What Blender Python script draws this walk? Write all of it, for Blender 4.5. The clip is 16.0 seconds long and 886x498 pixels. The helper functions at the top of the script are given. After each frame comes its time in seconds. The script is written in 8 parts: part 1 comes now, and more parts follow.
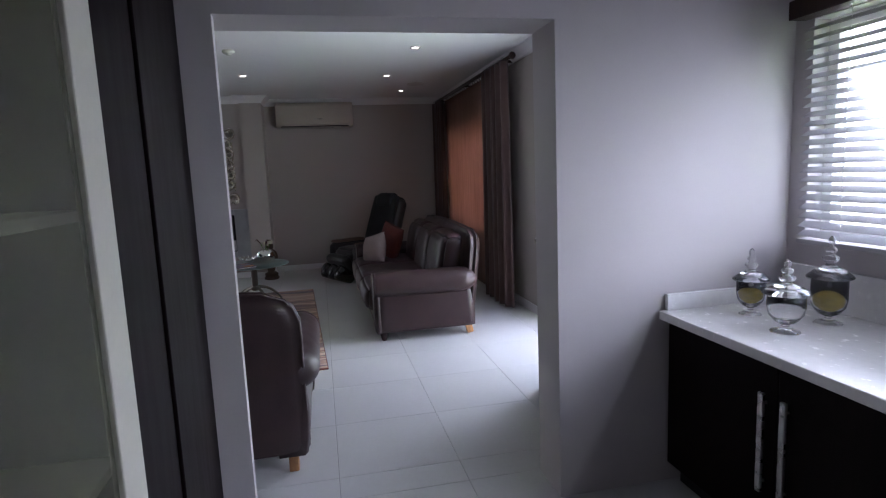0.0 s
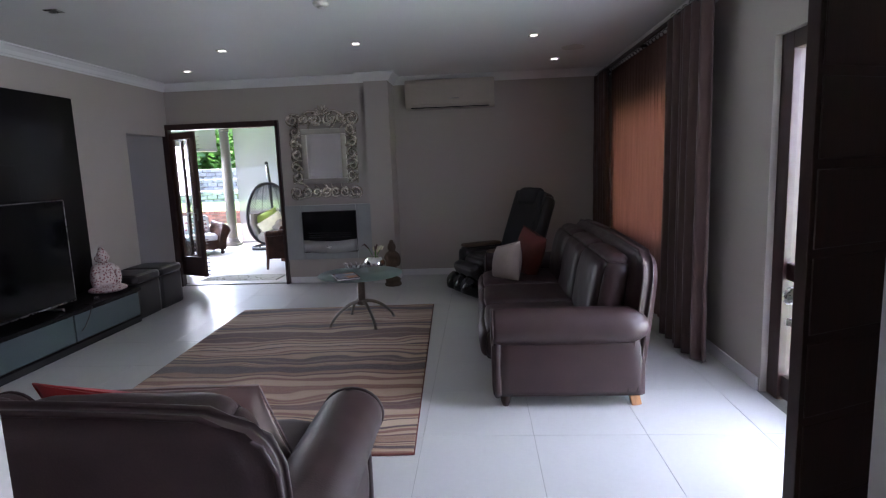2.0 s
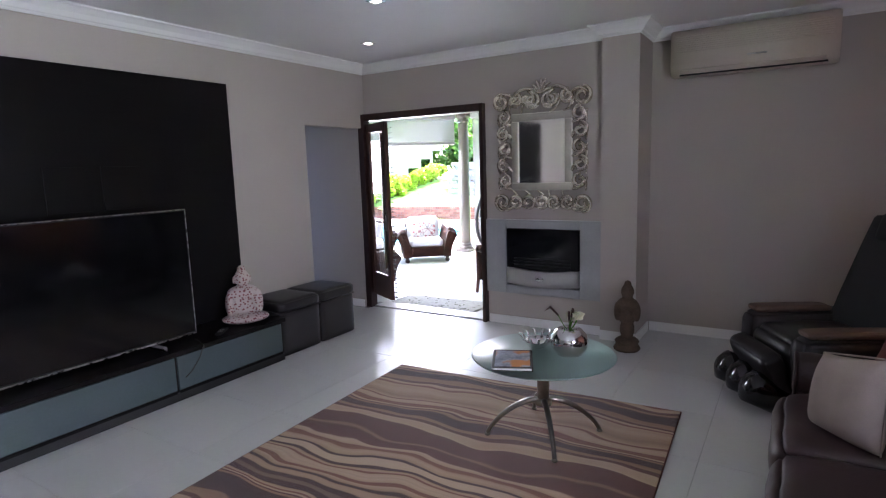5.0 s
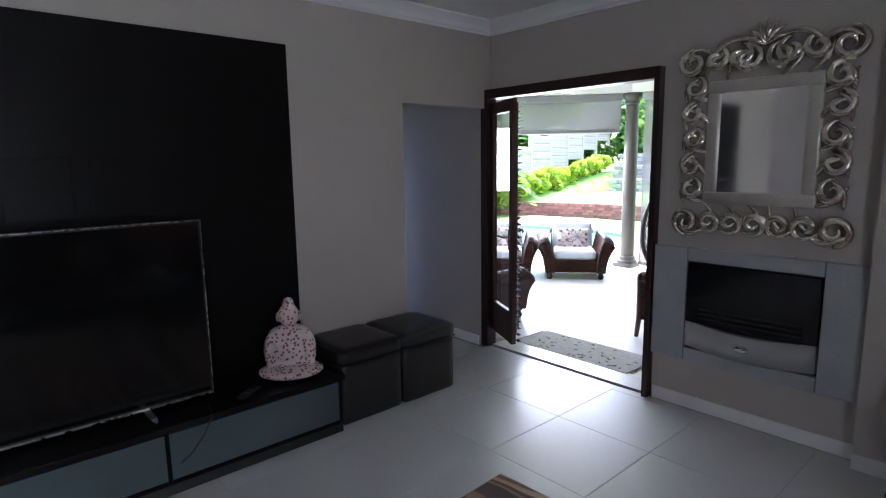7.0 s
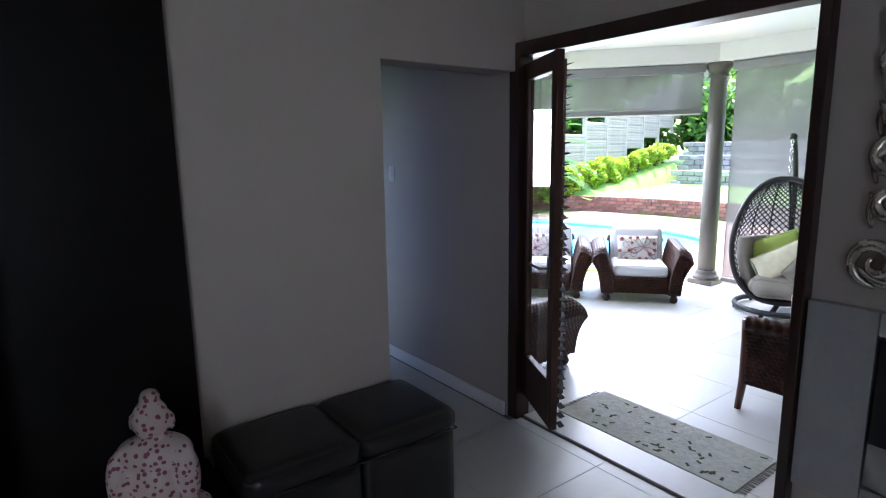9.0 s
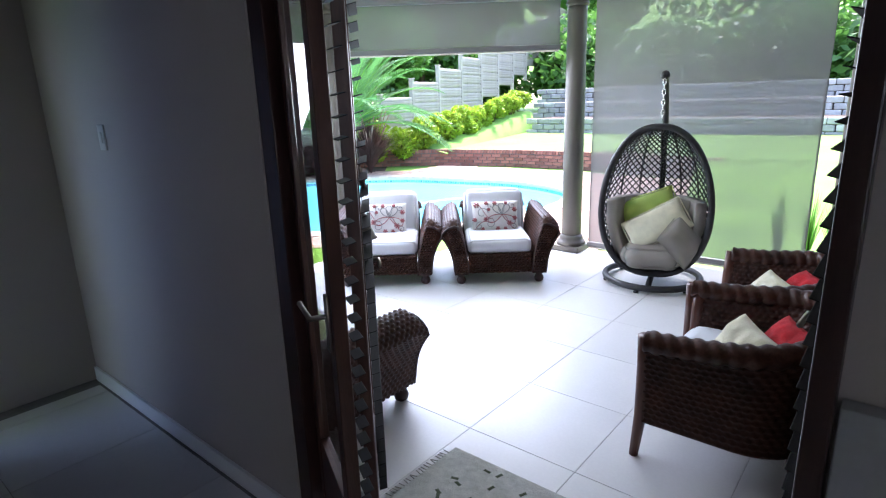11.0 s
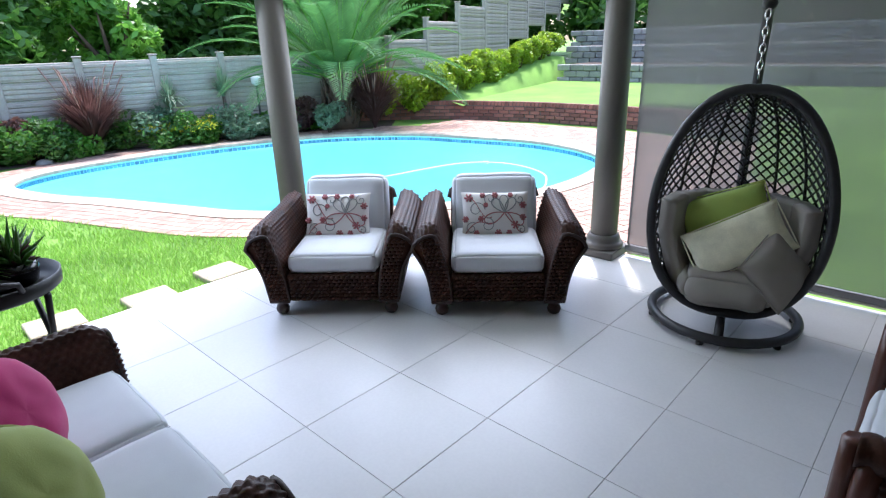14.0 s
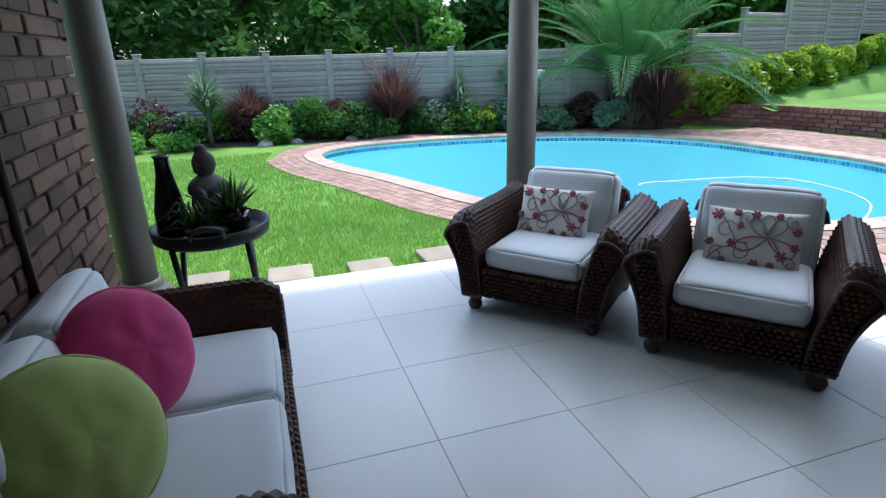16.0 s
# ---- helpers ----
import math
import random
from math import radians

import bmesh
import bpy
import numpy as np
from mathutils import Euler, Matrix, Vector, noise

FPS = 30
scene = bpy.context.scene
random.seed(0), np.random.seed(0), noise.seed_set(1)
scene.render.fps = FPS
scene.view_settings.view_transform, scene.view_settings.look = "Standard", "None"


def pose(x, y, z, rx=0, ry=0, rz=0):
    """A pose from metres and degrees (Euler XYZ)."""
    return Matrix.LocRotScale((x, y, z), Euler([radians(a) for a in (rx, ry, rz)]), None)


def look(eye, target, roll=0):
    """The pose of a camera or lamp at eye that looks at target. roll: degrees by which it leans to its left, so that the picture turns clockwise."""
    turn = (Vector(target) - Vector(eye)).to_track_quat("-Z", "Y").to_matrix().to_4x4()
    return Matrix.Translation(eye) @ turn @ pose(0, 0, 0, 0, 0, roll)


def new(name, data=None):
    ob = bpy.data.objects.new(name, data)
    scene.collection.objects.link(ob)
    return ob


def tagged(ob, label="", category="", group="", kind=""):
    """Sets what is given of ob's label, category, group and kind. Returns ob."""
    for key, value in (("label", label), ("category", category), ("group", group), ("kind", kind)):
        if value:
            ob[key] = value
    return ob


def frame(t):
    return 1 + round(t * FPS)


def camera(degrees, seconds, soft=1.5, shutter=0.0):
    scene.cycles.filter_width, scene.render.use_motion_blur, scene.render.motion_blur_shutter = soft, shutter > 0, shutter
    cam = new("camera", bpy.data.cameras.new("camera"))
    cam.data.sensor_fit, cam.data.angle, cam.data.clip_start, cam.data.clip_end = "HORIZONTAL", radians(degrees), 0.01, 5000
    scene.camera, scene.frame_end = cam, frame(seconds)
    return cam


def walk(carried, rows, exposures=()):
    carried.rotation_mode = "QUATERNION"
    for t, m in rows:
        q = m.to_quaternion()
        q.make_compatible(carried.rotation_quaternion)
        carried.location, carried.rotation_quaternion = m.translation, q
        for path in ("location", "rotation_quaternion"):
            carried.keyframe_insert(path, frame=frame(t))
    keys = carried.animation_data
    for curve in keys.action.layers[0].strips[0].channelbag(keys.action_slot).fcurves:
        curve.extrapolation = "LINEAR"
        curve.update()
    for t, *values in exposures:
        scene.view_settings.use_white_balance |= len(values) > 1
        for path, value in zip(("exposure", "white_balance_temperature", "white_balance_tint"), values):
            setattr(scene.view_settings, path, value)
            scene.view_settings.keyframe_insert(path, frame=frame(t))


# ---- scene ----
cam = camera(76.2, 16.0, soft=1.2)
PATH = [
    (0, (0.341, -0.345, 1.514), (0.753, 1.593, 1.239), -2.4),
    (0.5, (0.441, 0.05, 1.511), (0.747, 2.008, 1.242), -2.2),
    (1, (0.535, 0.458, 1.53), (0.724, 2.43, 1.26), -2.4),
    (1.5, (0.61, 0.863, 1.519), (0.647, 2.844, 1.245), -2.3),
    (2, (0.69, 1.247, 1.515), (0.559, 3.222, 1.224), -2.2),
    (2.5, (0.787, 1.637, 1.543), (0.489, 3.593, 1.251), -2.1),
    (3, (0.807, 2.038, 1.513), (0.344, 3.962, 1.224), -2.0),
    (3.5, (0.785, 2.445, 1.536), (0.216, 4.342, 1.251), -1.8),
    (4, (0.803, 2.872, 1.575), (0.063, 4.708, 1.288), -1.7),
    (4.2, (0.802, 3.032, 1.56), (-0.015, 4.835, 1.277), -1.7),
    (6.3, (0.234, 4.717, 1.636), (-1.096, 6.178, 1.324), -1.1),
    (6.5, (0.135, 4.868, 1.629), (-1.242, 6.284, 1.317), -0.8),
    (7, (-0.1, 5.201, 1.623), (-1.575, 6.515, 1.313), -0.8),
    (7.5, (-0.37, 5.51, 1.625), (-1.907, 6.751, 1.311), -0.6),
    (8, (-0.607, 5.805, 1.615), (-2.182, 6.995, 1.298), -0.5),
    (8.2, (-0.701, 5.923, 1.622), (-2.292, 7.093, 1.302), -0.4),
    (10.3, (-1.649, 7.188, 1.58), (-3.083, 8.512, 1.145), -2.0),
    (10.5, (-1.714, 7.306, 1.57), (-3.09, 8.682, 1.108), -1.9),
    (11, (-1.869, 7.619, 1.576), (-3.114, 9.097, 1.061), -1.8),
    (11.5, (-2.012, 7.942, 1.568), (-3.146, 9.495, 1.021), -1.5),
    (12, (-2.108, 8.178, 1.607), (-3.154, 9.775, 1.011), -1.5),
    (12.5, (-2.227, 8.45, 1.587), (-3.24, 10.056, 0.958), -1.5),
    (13, (-2.375, 8.68, 1.572), (-3.398, 10.256, 0.886), -1.8),
    (13.5, (-2.52, 8.869, 1.575), (-3.625, 10.386, 0.882), -1.7),
    (14, (-2.639, 9.066, 1.568), (-3.926, 10.433, 0.879), -1.7),
    (14.5, (-2.741, 9.258, 1.519), (-4.224, 10.416, 0.841), -1.8),
    (15, (-2.836, 9.381, 1.491), (-4.447, 10.357, 0.819), -1.8),
    (15.5, (-2.841, 9.494, 1.443), (-4.562, 10.269, 0.782), -1.4),
    (16, (-2.773, 9.621, 1.409), (-4.571, 10.197, 0.751), -1.5),
]
EXPOSURES = [(0.0, 3.6, 6050, 23), (1.0, 3.95, 6050, 23), (2.0, 3.85, 6050, 23), (3.0, 4.1, 6100, 25), (4.2, 4.7, 6150, 25), (6.5, 3.85, 6000, 21), (8.2, 3.45, 5950, 19), (10.5, 3.1, 5900, 20), (12.0, 2.7, 5900, 21), (13.0, 2.25, 5900, 21), (14.0, 1.85, 5850, 15), (15.0, 1.45, 5650, 11), (16.0, 1.0, 5550, 9)]
walk(cam, [(t, look(eye, target, roll)) for t, eye, target, roll in PATH], EXPOSURES)

# ---- world and large lights ----
SUN_ELEV, SUN_AZ = 66.0, -35.0          # azimuth from +y towards +x
world = bpy.data.worlds.new("world")
world.use_nodes = True
scene.world = world
wn = world.node_tree.nodes
sky = wn.new("ShaderNodeTexSky")
sky.sky_type, sky.sun_disc = "NISHITA", False
sky.sun_elevation, sky.sun_rotation = radians(SUN_ELEV), radians(SUN_AZ)
sky.air_density, sky.dust_density = 1.2, 2.5
world.node_tree.links.new(sky.outputs[0], wn["Background"].inputs[0])
wn["Background"].inputs[1].default_value = 0.15
sun = new("sun", bpy.data.lights.new("sun", "SUN"))
sun.data.energy, sun.data.angle, sun.data.color = 1.9, radians(3.0), (1.0, 0.95, 0.88)
sdir = Vector((math.sin(radians(SUN_AZ)) * math.cos(radians(SUN_ELEV)), math.cos(radians(SUN_AZ)) * math.cos(radians(SUN_ELEV)), math.sin(radians(SUN_ELEV))))
sun.matrix_world = look(sdir * 30, (0, 0, 0))


def window_light(x, y, z, to, w, h, power, color=(0.80, 0.88, 1.0)):
    """Skylight that comes in through an opening."""
    ob = new("window_light", bpy.data.lights.new("window_light", "AREA"))
    ob.data.shape, ob.data.size, ob.data.size_y, ob.data.energy, ob.data.color = "RECTANGLE", w, h, power, color
    ob.matrix_world = look((x, y, z), (x + to[0], y + to[1], z + to[2]))
    return ob


window_light(2.62, 4.1, 1.15, (-1, 0.1, 0.1), 1.3, 2.0, 3.8)
window_light(-5.21, 7.71, 1.10, (0.9, 1, 0.0), 0.15, 1.6, 0.22, (0.36, 0.55, 1.0)).data.spread = radians(110)
window_light(2.62, 0.8, 1.65, (-1, -0.05, -0.7), 1.6, 0.9, 2.6)
window_light(2.58, 7.3, 1.5, (-1, 0, 0), 2.2, 1.5, 0.9)
window_light(-6.55, 10.15, 1.60, (1, 0, -0.75), 2.2, 1.2, 9.0, (0.92, 0.96, 1.0))
window_light(-5.58, 12.28, 1.60, (0.63, -0.77, -0.75), 2.0, 1.2, 10.0, (0.92, 0.96, 1.0))

# ---- materials ----


def material(name, color, rough=0.6, metal=0.0, vary=0.12, scale=6.0, bump=0.15, fine=60.0, random_amount=0.0, spec=0.5, sheen=0.0, coords="Object", color2=None, stretch=(1, 1, 1)):
    """Two scales of noise on colour, roughness and relief, in metres of the object's own space."""
    m = bpy.data.materials.new(name)
    m.use_nodes = True
    nt = m.node_tree
    n, link = nt.nodes, nt.links.new
    b = n["Principled BSDF"]
    tc = n.new("ShaderNodeTexCoord")
    mp = n.new("ShaderNodeMapping")
    mp.inputs["Scale"].default_value = stretch
    link(tc.outputs[coords], mp.inputs[0])
    big, small = n.new("ShaderNodeTexNoise"), n.new("ShaderNodeTexNoise")
    big.inputs["Scale"].default_value, small.inputs["Scale"].default_value = scale, fine
    big.inputs["Detail"].default_value, small.inputs["Detail"].default_value = 5, 3
    link(mp.outputs[0], big.inputs["Vector"])
    link(mp.outputs[0], small.inputs["Vector"])
    mix = n.new("ShaderNodeMix")
    mix.data_type = "RGBA"
    c = Vector(color)
    c2 = Vector(color2) if color2 else c * (1 + vary)
    mix.inputs["A"].default_value = (*(c * (1 - vary)), 1)
    mix.inputs["B"].default_value = (*[min(v, 1) for v in c2], 1)
    ramp = n.new("ShaderNodeMapRange")
    ramp.inputs["From Min"].default_value, ramp.inputs["From Max"].default_value = 0.3, 0.7
    add = n.new("ShaderNodeMath")
    add.operation = "MULTIPLY_ADD"
    add.inputs[1].default_value = 0.35
    link(small.outputs[0], add.inputs[0])
    sub = n.new("ShaderNodeMath")
    sub.operation = "MULTIPLY"
    sub.inputs[1].default_value = 0.65
    link(big.outputs[0], sub.inputs[0])
    link(sub.outputs[0], add.inputs[2])
    link(add.outputs[0], ramp.inputs[0])
    link(ramp.outputs[0], mix.inputs["Factor"])
    out = mix.outputs["Result"]
    if random_amount:
        info, hsv = n.new("ShaderNodeObjectInfo"), n.new("ShaderNodeHueSaturation")
        isl = n.new("ShaderNodeNewGeometry")
        sm = n.new("ShaderNodeMath")
        link(info.outputs["Random"], sm.inputs[0])
        link(isl.outputs["Random Per Island"], sm.inputs[1])
        fr = n.new("ShaderNodeMath")
        fr.operation = "FRACT"
        link(sm.outputs[0], fr.inputs[0])
        rr = n.new("ShaderNodeMapRange")
        rr.inputs["To Min"].default_value, rr.inputs["To Max"].default_value = 1 - random_amount, 1 + random_amount
        link(fr.outputs[0], rr.inputs[0])
        link(rr.outputs[0], hsv.inputs["Value"])
        link(out, hsv.inputs["Color"])
        out = hsv.outputs[0]
    link(out, b.inputs["Base Color"])
    rg = n.new("ShaderNodeMapRange")
    rg.inputs["To Min"].default_value, rg.inputs["To Max"].default_value = max(rough - 0.08, 0.02), min(rough + 0.08, 1)
    link(big.outputs[0], rg.inputs[0])
    link(rg.outputs[0], b.inputs["Roughness"])
    b.inputs["Metallic"].default_value = metal
    b.inputs["Specular IOR Level"].default_value = spec
    if sheen:
        b.inputs["Sheen Weight"].default_value = sheen
    if bump:
        bp = n.new("ShaderNodeBump")
        bp.inputs["Strength"].default_value, bp.inputs["Distance"].default_value = bump, 0.01
        link(add.outputs[0], bp.inputs["Height"])
        link(bp.outputs[0], b.inputs["Normal"])
    return m


def leafy(name, color, color2, rough=0.45, through_light=0.35):
    """Leaves: each one its own shade, some light coming through."""
    m = material(name, color, rough=rough, vary=0.25, scale=3.0, bump=0.0, random_amount=0.35, color2=color2)
    nt = m.node_tree
    b, tr, mx = nt.nodes["Principled BSDF"], nt.nodes.new("ShaderNodeBsdfTranslucent"), nt.nodes.new("ShaderNodeMixShader")
    tr.inputs[0].default_value = (*[min(1, v * 1.5) for v in color2], 1)
    mx.inputs[0].default_value = through_light
    nt.links.new(b.outputs[0], mx.inputs[1])
    nt.links.new(tr.outputs[0], mx.inputs[2])
    nt.links.new(mx.outputs[0], nt.nodes["Material Output"].inputs[0])
    return m


def glassy(name, color=(1, 1, 1), rough=0.0, ior=1.45, alpha=None):
    m = bpy.data.materials.new(name)
    m.use_nodes = True
    b = m.node_tree.nodes["Principled BSDF"]
    b.inputs["Base Color"].default_value = (*color, 1)
    b.inputs["Transmission Weight"].default_value = 1
    b.inputs["Roughness"].default_value, b.inputs["IOR"].default_value = rough, ior
    if alpha is not None:
        b.inputs["Transmission Weight"].default_value = 0
        b.inputs["Alpha"].default_value = alpha
    return m


def glowing(name, color, strength):
    m = bpy.data.materials.new(name)
    m.use_nodes = True
    b = m.node_tree.nodes["Principled BSDF"]
    b.inputs["Base Color"].default_value = (0.8, 0.8, 0.8, 1)
    b.inputs["Emission Color"].default_value, b.inputs["Emission Strength"].default_value = (*color, 1), strength
    return m


M = dict(
    wall=material("wall_paint", (0.46, 0.41, 0.37), 0.75, scale=1.3, vary=0.035, bump=0.06, fine=140),
    wall_kitchen=material("kitchen_paint", (0.52, 0.485, 0.48), 0.6, scale=1.3, vary=0.035, bump=0.06, fine=140),
    white=material("white_paint", (0.84, 0.83, 0.82), 0.6, scale=1.5, vary=0.03, bump=0.04, fine=120),
    tile=material("porcelain_tile", (0.60, 0.59, 0.58), 0.3, scale=2.2, vary=0.05, bump=0.015, fine=40, random_amount=0.02),
    tile_out=material("terrace_tile", (0.66, 0.65, 0.64), 0.36, scale=2.2, vary=0.06, bump=0.03, fine=70, random_amount=0.025),
    grout_light=material("pale_grout", (0.33, 0.32, 0.31), 0.9, vary=0.2, scale=9),
    grout=material("grout", (0.20, 0.19, 0.18), 0.9, vary=0.2, scale=9),
    dark_wood=material("dark_stained_wood", (0.035, 0.014, 0.011), 0.38, scale=5, vary=0.35, fine=50, bump=0.12, stretch=(6, 6, 0.6)),
    red_wood=material("red_brown_wood", (0.075, 0.028, 0.015), 0.4, scale=6, vary=0.35, fine=50, bump=0.15, stretch=(6, 6, 0.6)),
    pale_wood=material("pale_wood", (0.38, 0.19, 0.08), 0.5, scale=6, vary=0.3, fine=50, bump=0.1, stretch=(5, 5, 0.7)),
    black_wood=material("black_brown_laminate", (0.005, 0.004, 0.004), 0.45, scale=4, vary=0.2, fine=60, bump=0.02, stretch=(1, 1, 8), spec=0.15),
    wenge=material("wenge_gloss", (0.009, 0.005, 0.005), 0.5, scale=4, vary=0.3, fine=60, bump=0.03, stretch=(6, 6, 0.7), spec=0.08),
    leather=material("brown_leather", (0.031, 0.0135, 0.0135), 0.45, scale=7, vary=0.3, fine=160, bump=0.22),
    black_leather=material("black_leather", (0.014, 0.012, 0.012), 0.38, scale=7, vary=0.3, fine=160, bump=0.2),
    black_cloth=material("black_cloth", (0.02, 0.021, 0.023), 0.8, scale=7, vary=0.3, fine=200, bump=0.3),
    curtain=material("brown_curtain", (0.085, 0.045, 0.037), 0.75, scale=5, vary=0.2, fine=250, bump=0.1, sheen=0.3),
    steel=material("brushed_steel", (0.55, 0.54, 0.52), 0.28, metal=1.0, scale=6, vary=0.08, fine=200, bump=0.03, stretch=(0.4, 6, 6)),
    chrome=material("chrome", (0.8, 0.8, 0.8), 0.07, metal=1.0, vary=0.03, bump=0.0),
    bronze=material("pewter_metal", (0.28, 0.25, 0.22), 0.32, metal=1.0, vary=0.2, scale=8, bump=0.05),
    silver_leaf=material("silver_leaf", (0.66, 0.61, 0.53), 0.26, metal=1.0, vary=0.35, scale=14, fine=90, bump=0.35),
    silver_frame=material("champagne_frame", (0.6, 0.56, 0.5), 0.35, metal=0.6, vary=0.1, scale=12, bump=0.08),
    mirror=material("mirror_glass", (0.9, 0.9, 0.9), 0.02, metal=1.0, vary=0.01, bump=0.0),
    black_gloss=material("black_glass", (0.006, 0.006, 0.007), 0.12, vary=0.2, bump=0.0),
    screen=material("screen_glass", (0.004, 0.004, 0.0045), 0.10, vary=0.2, bump=0.0),
    black=material("black_plastic", (0.015, 0.015, 0.015), 0.5, vary=0.2),
    cream_plastic=material("cream_plastic", (0.60, 0.53, 0.45), 0.45, vary=0.04, bump=0.02),
    white_plastic=material("white_plastic", (0.68, 0.65, 0.6), 0.45, vary=0.04, bump=0.02),
    grey_stone=material("grey_stone", (0.36, 0.365, 0.37), 0.5, vary=0.1, scale=5, bump=0.06),
    quartz=material("white_quartz", (0.82, 0.81, 0.79), 0.25, vary=0.05, scale=25, bump=0.0, fine=300),
    frost=material("frosted_glass_front", (0.07, 0.092, 0.098), 0.2, vary=0.08, scale=2, bump=0.0),
    frost_green=glassy("frosted_cabinet_glass", (0.10, 0.10, 0.06), 0.4, alpha=0.45),
    cabinet_inside=material("grey_green_lining", (0.48, 0.46, 0.30), 0.6, vary=0.35, scale=2),
    cream=material("cream_paint", (0.52, 0.50, 0.42), 0.4, vary=0.05, bump=0.02),
    brick=material("face_brick", (0.105, 0.058, 0.04), 0.88, scale=14, vary=0.4, fine=120, bump=1.0, random_amount=0.5, coords="Generated", color2=(0.20, 0.12, 0.082)),
    brick_red=material("red_brick", (0.24, 0.11, 0.085), 0.85, scale=9, vary=0.3, fine=90, bump=0.5, random_amount=0.3),
    mortar=material("mortar", (0.13, 0.115, 0.105), 0.95, scale=20, vary=0.2, bump=0.4),
    plaster_grey=material("grey_plaster", (0.20, 0.19, 0.175), 0.8, scale=3, vary=0.08, bump=0.1),
    column=material("column_paint", (0.10, 0.09, 0.079), 0.55, scale=4, vary=0.1, bump=0.05),
    concrete=material("precast_concrete", (0.40, 0.35, 0.30), 0.85, scale=4, vary=0.18, fine=40, bump=0.35, random_amount=0.1),
    stone=material("stone_block", (0.30, 0.29, 0.27), 0.9, scale=6, vary=0.25, fine=50, bump=0.5, random_amount=0.25),
    slab=material("stepping_slab", (0.36, 0.30, 0.22), 0.85, scale=5, vary=0.2, bump=0.3, random_amount=0.1),
    paver=material("clay_paver", (0.40, 0.25, 0.19), 0.8, scale=7, vary=0.25, fine=70, bump=0.3, random_amount=0.22),
    coping=material("pool_coping", (0.52, 0.40, 0.31), 0.8, scale=7, vary=0.15, fine=70, bump=0.2, random_amount=0.12),
    soil=material("soil", (0.075, 0.05, 0.035), 0.95, scale=8, vary=0.4, bump=0.8, fine=50),
    grass=material("lawn_turf", (0.11, 0.235, 0.028), 0.9, scale=1.1, vary=0.3, fine=70, bump=0.9, color2=(0.21, 0.38, 0.055)),
    blade=leafy("grass_blades", (0.125, 0.27, 0.03), (0.24, 0.44, 0.06), 0.6, 0.3),
    plaster_pool=material("pool_plaster", (0.52, 0.97, 0.95), 0.5, scale=1.2, vary=0.06, bump=0.05),
    pool_band=material("pool_mosaic", (0.12, 0.36, 0.58), 0.2, scale=30, vary=0.5, bump=0.05, random_amount=0.4),
    cushion=material("off_white_cotton", (0.62, 0.64, 0.68), 0.85, scale=9, vary=0.05, fine=300, bump=0.12, sheen=0.2),
    wicker=material("dark_wicker", (0.028, 0.012, 0.008), 0.38, scale=9, vary=0.4, fine=90, bump=0.3, color2=(0.085, 0.034, 0.021), spec=0.22),
    wicker_frame=material("wicker_edge", (0.03, 0.012, 0.008), 0.5, scale=9, vary=0.4, fine=90, bump=0.2),
    resin=material("charcoal_resin_wicker", (0.02, 0.02, 0.022), 0.45, scale=20, vary=0.3, fine=120, bump=0.2),
    taupe=material("taupe_canvas", (0.30, 0.275, 0.24), 0.85, scale=9, vary=0.08, fine=300, bump=0.15),
    lime=material("lime_fabric", (0.36, 0.48, 0.10), 0.85, scale=9, vary=0.1, fine=260, bump=0.15, sheen=0.2),
    olive=material("olive_fabric", (0.34, 0.40, 0.11), 0.85, scale=9, vary=0.1, fine=260, bump=0.15, sheen=0.2),
    magenta=material("magenta_fabric", (0.50, 0.025, 0.16), 0.85, scale=9, vary=0.1, fine=260, bump=0.15, sheen=0.2),
    red=material("red_shag", (0.42, 0.006, 0.012), 0.95, scale=18, vary=0.35, fine=160, bump=1.0),
    cream_shag=material("cream_shag", (0.66, 0.63, 0.46), 0.9, scale=14, vary=0.15, fine=160, bump=0.9, sheen=0.3),
    beige=material("beige_fabric", (0.31, 0.24, 0.22), 0.85, scale=10, vary=0.12, fine=260, bump=0.2),
    red_plain=material("red_cotton", (0.42, 0.012, 0.012), 0.8, scale=9, vary=0.12, fine=260, bump=0.12, sheen=0.2),
    rust=material("rust_fabric", (0.11, 0.018, 0.012), 0.85, scale=9, vary=0.3, fine=260, bump=0.2),
    trunk=material("bark", (0.11, 0.075, 0.05), 0.9, scale=8, vary=0.35, fine=60, bump=0.9),
    leaf_dark=leafy("dark_foliage", (0.035, 0.095, 0.02), (0.085, 0.20, 0.035)),
    leaf_mid=leafy("mid_foliage", (0.045, 0.13, 0.02), (0.10, 0.24, 0.035)),
    leaf_bright=leafy("bright_foliage", (0.08, 0.22, 0.025), (0.16, 0.36, 0.05)),
    leaf_lime=leafy("golden_foliage", (0.085, 0.19, 0.012), (0.32, 0.44, 0.03)),
    leaf_yellow=leafy("yellow_flowers", (0.55, 0.45, 0.02), (0.75, 0.65, 0.05)),
    leaf_purple=leafy("purple_foliage", (0.05, 0.02, 0.02), (0.12, 0.06, 0.05)),
    leaf_grey=leafy("grey_green_foliage", (0.10, 0.17, 0.10), (0.2, 0.3, 0.19)),
    palm=leafy("palm_fronds", (0.03, 0.10, 0.026), (0.07, 0.19, 0.05), 0.75),
    glass=glassy("clear_glass"),
    glass_green=glassy("green_frosted_glass", (0.55, 0.8, 0.76), 0.35),
    lamp=glowing("lamp_glow", (1.0, 0.93, 0.82), 0.6),
)

# ---- building helpers ----


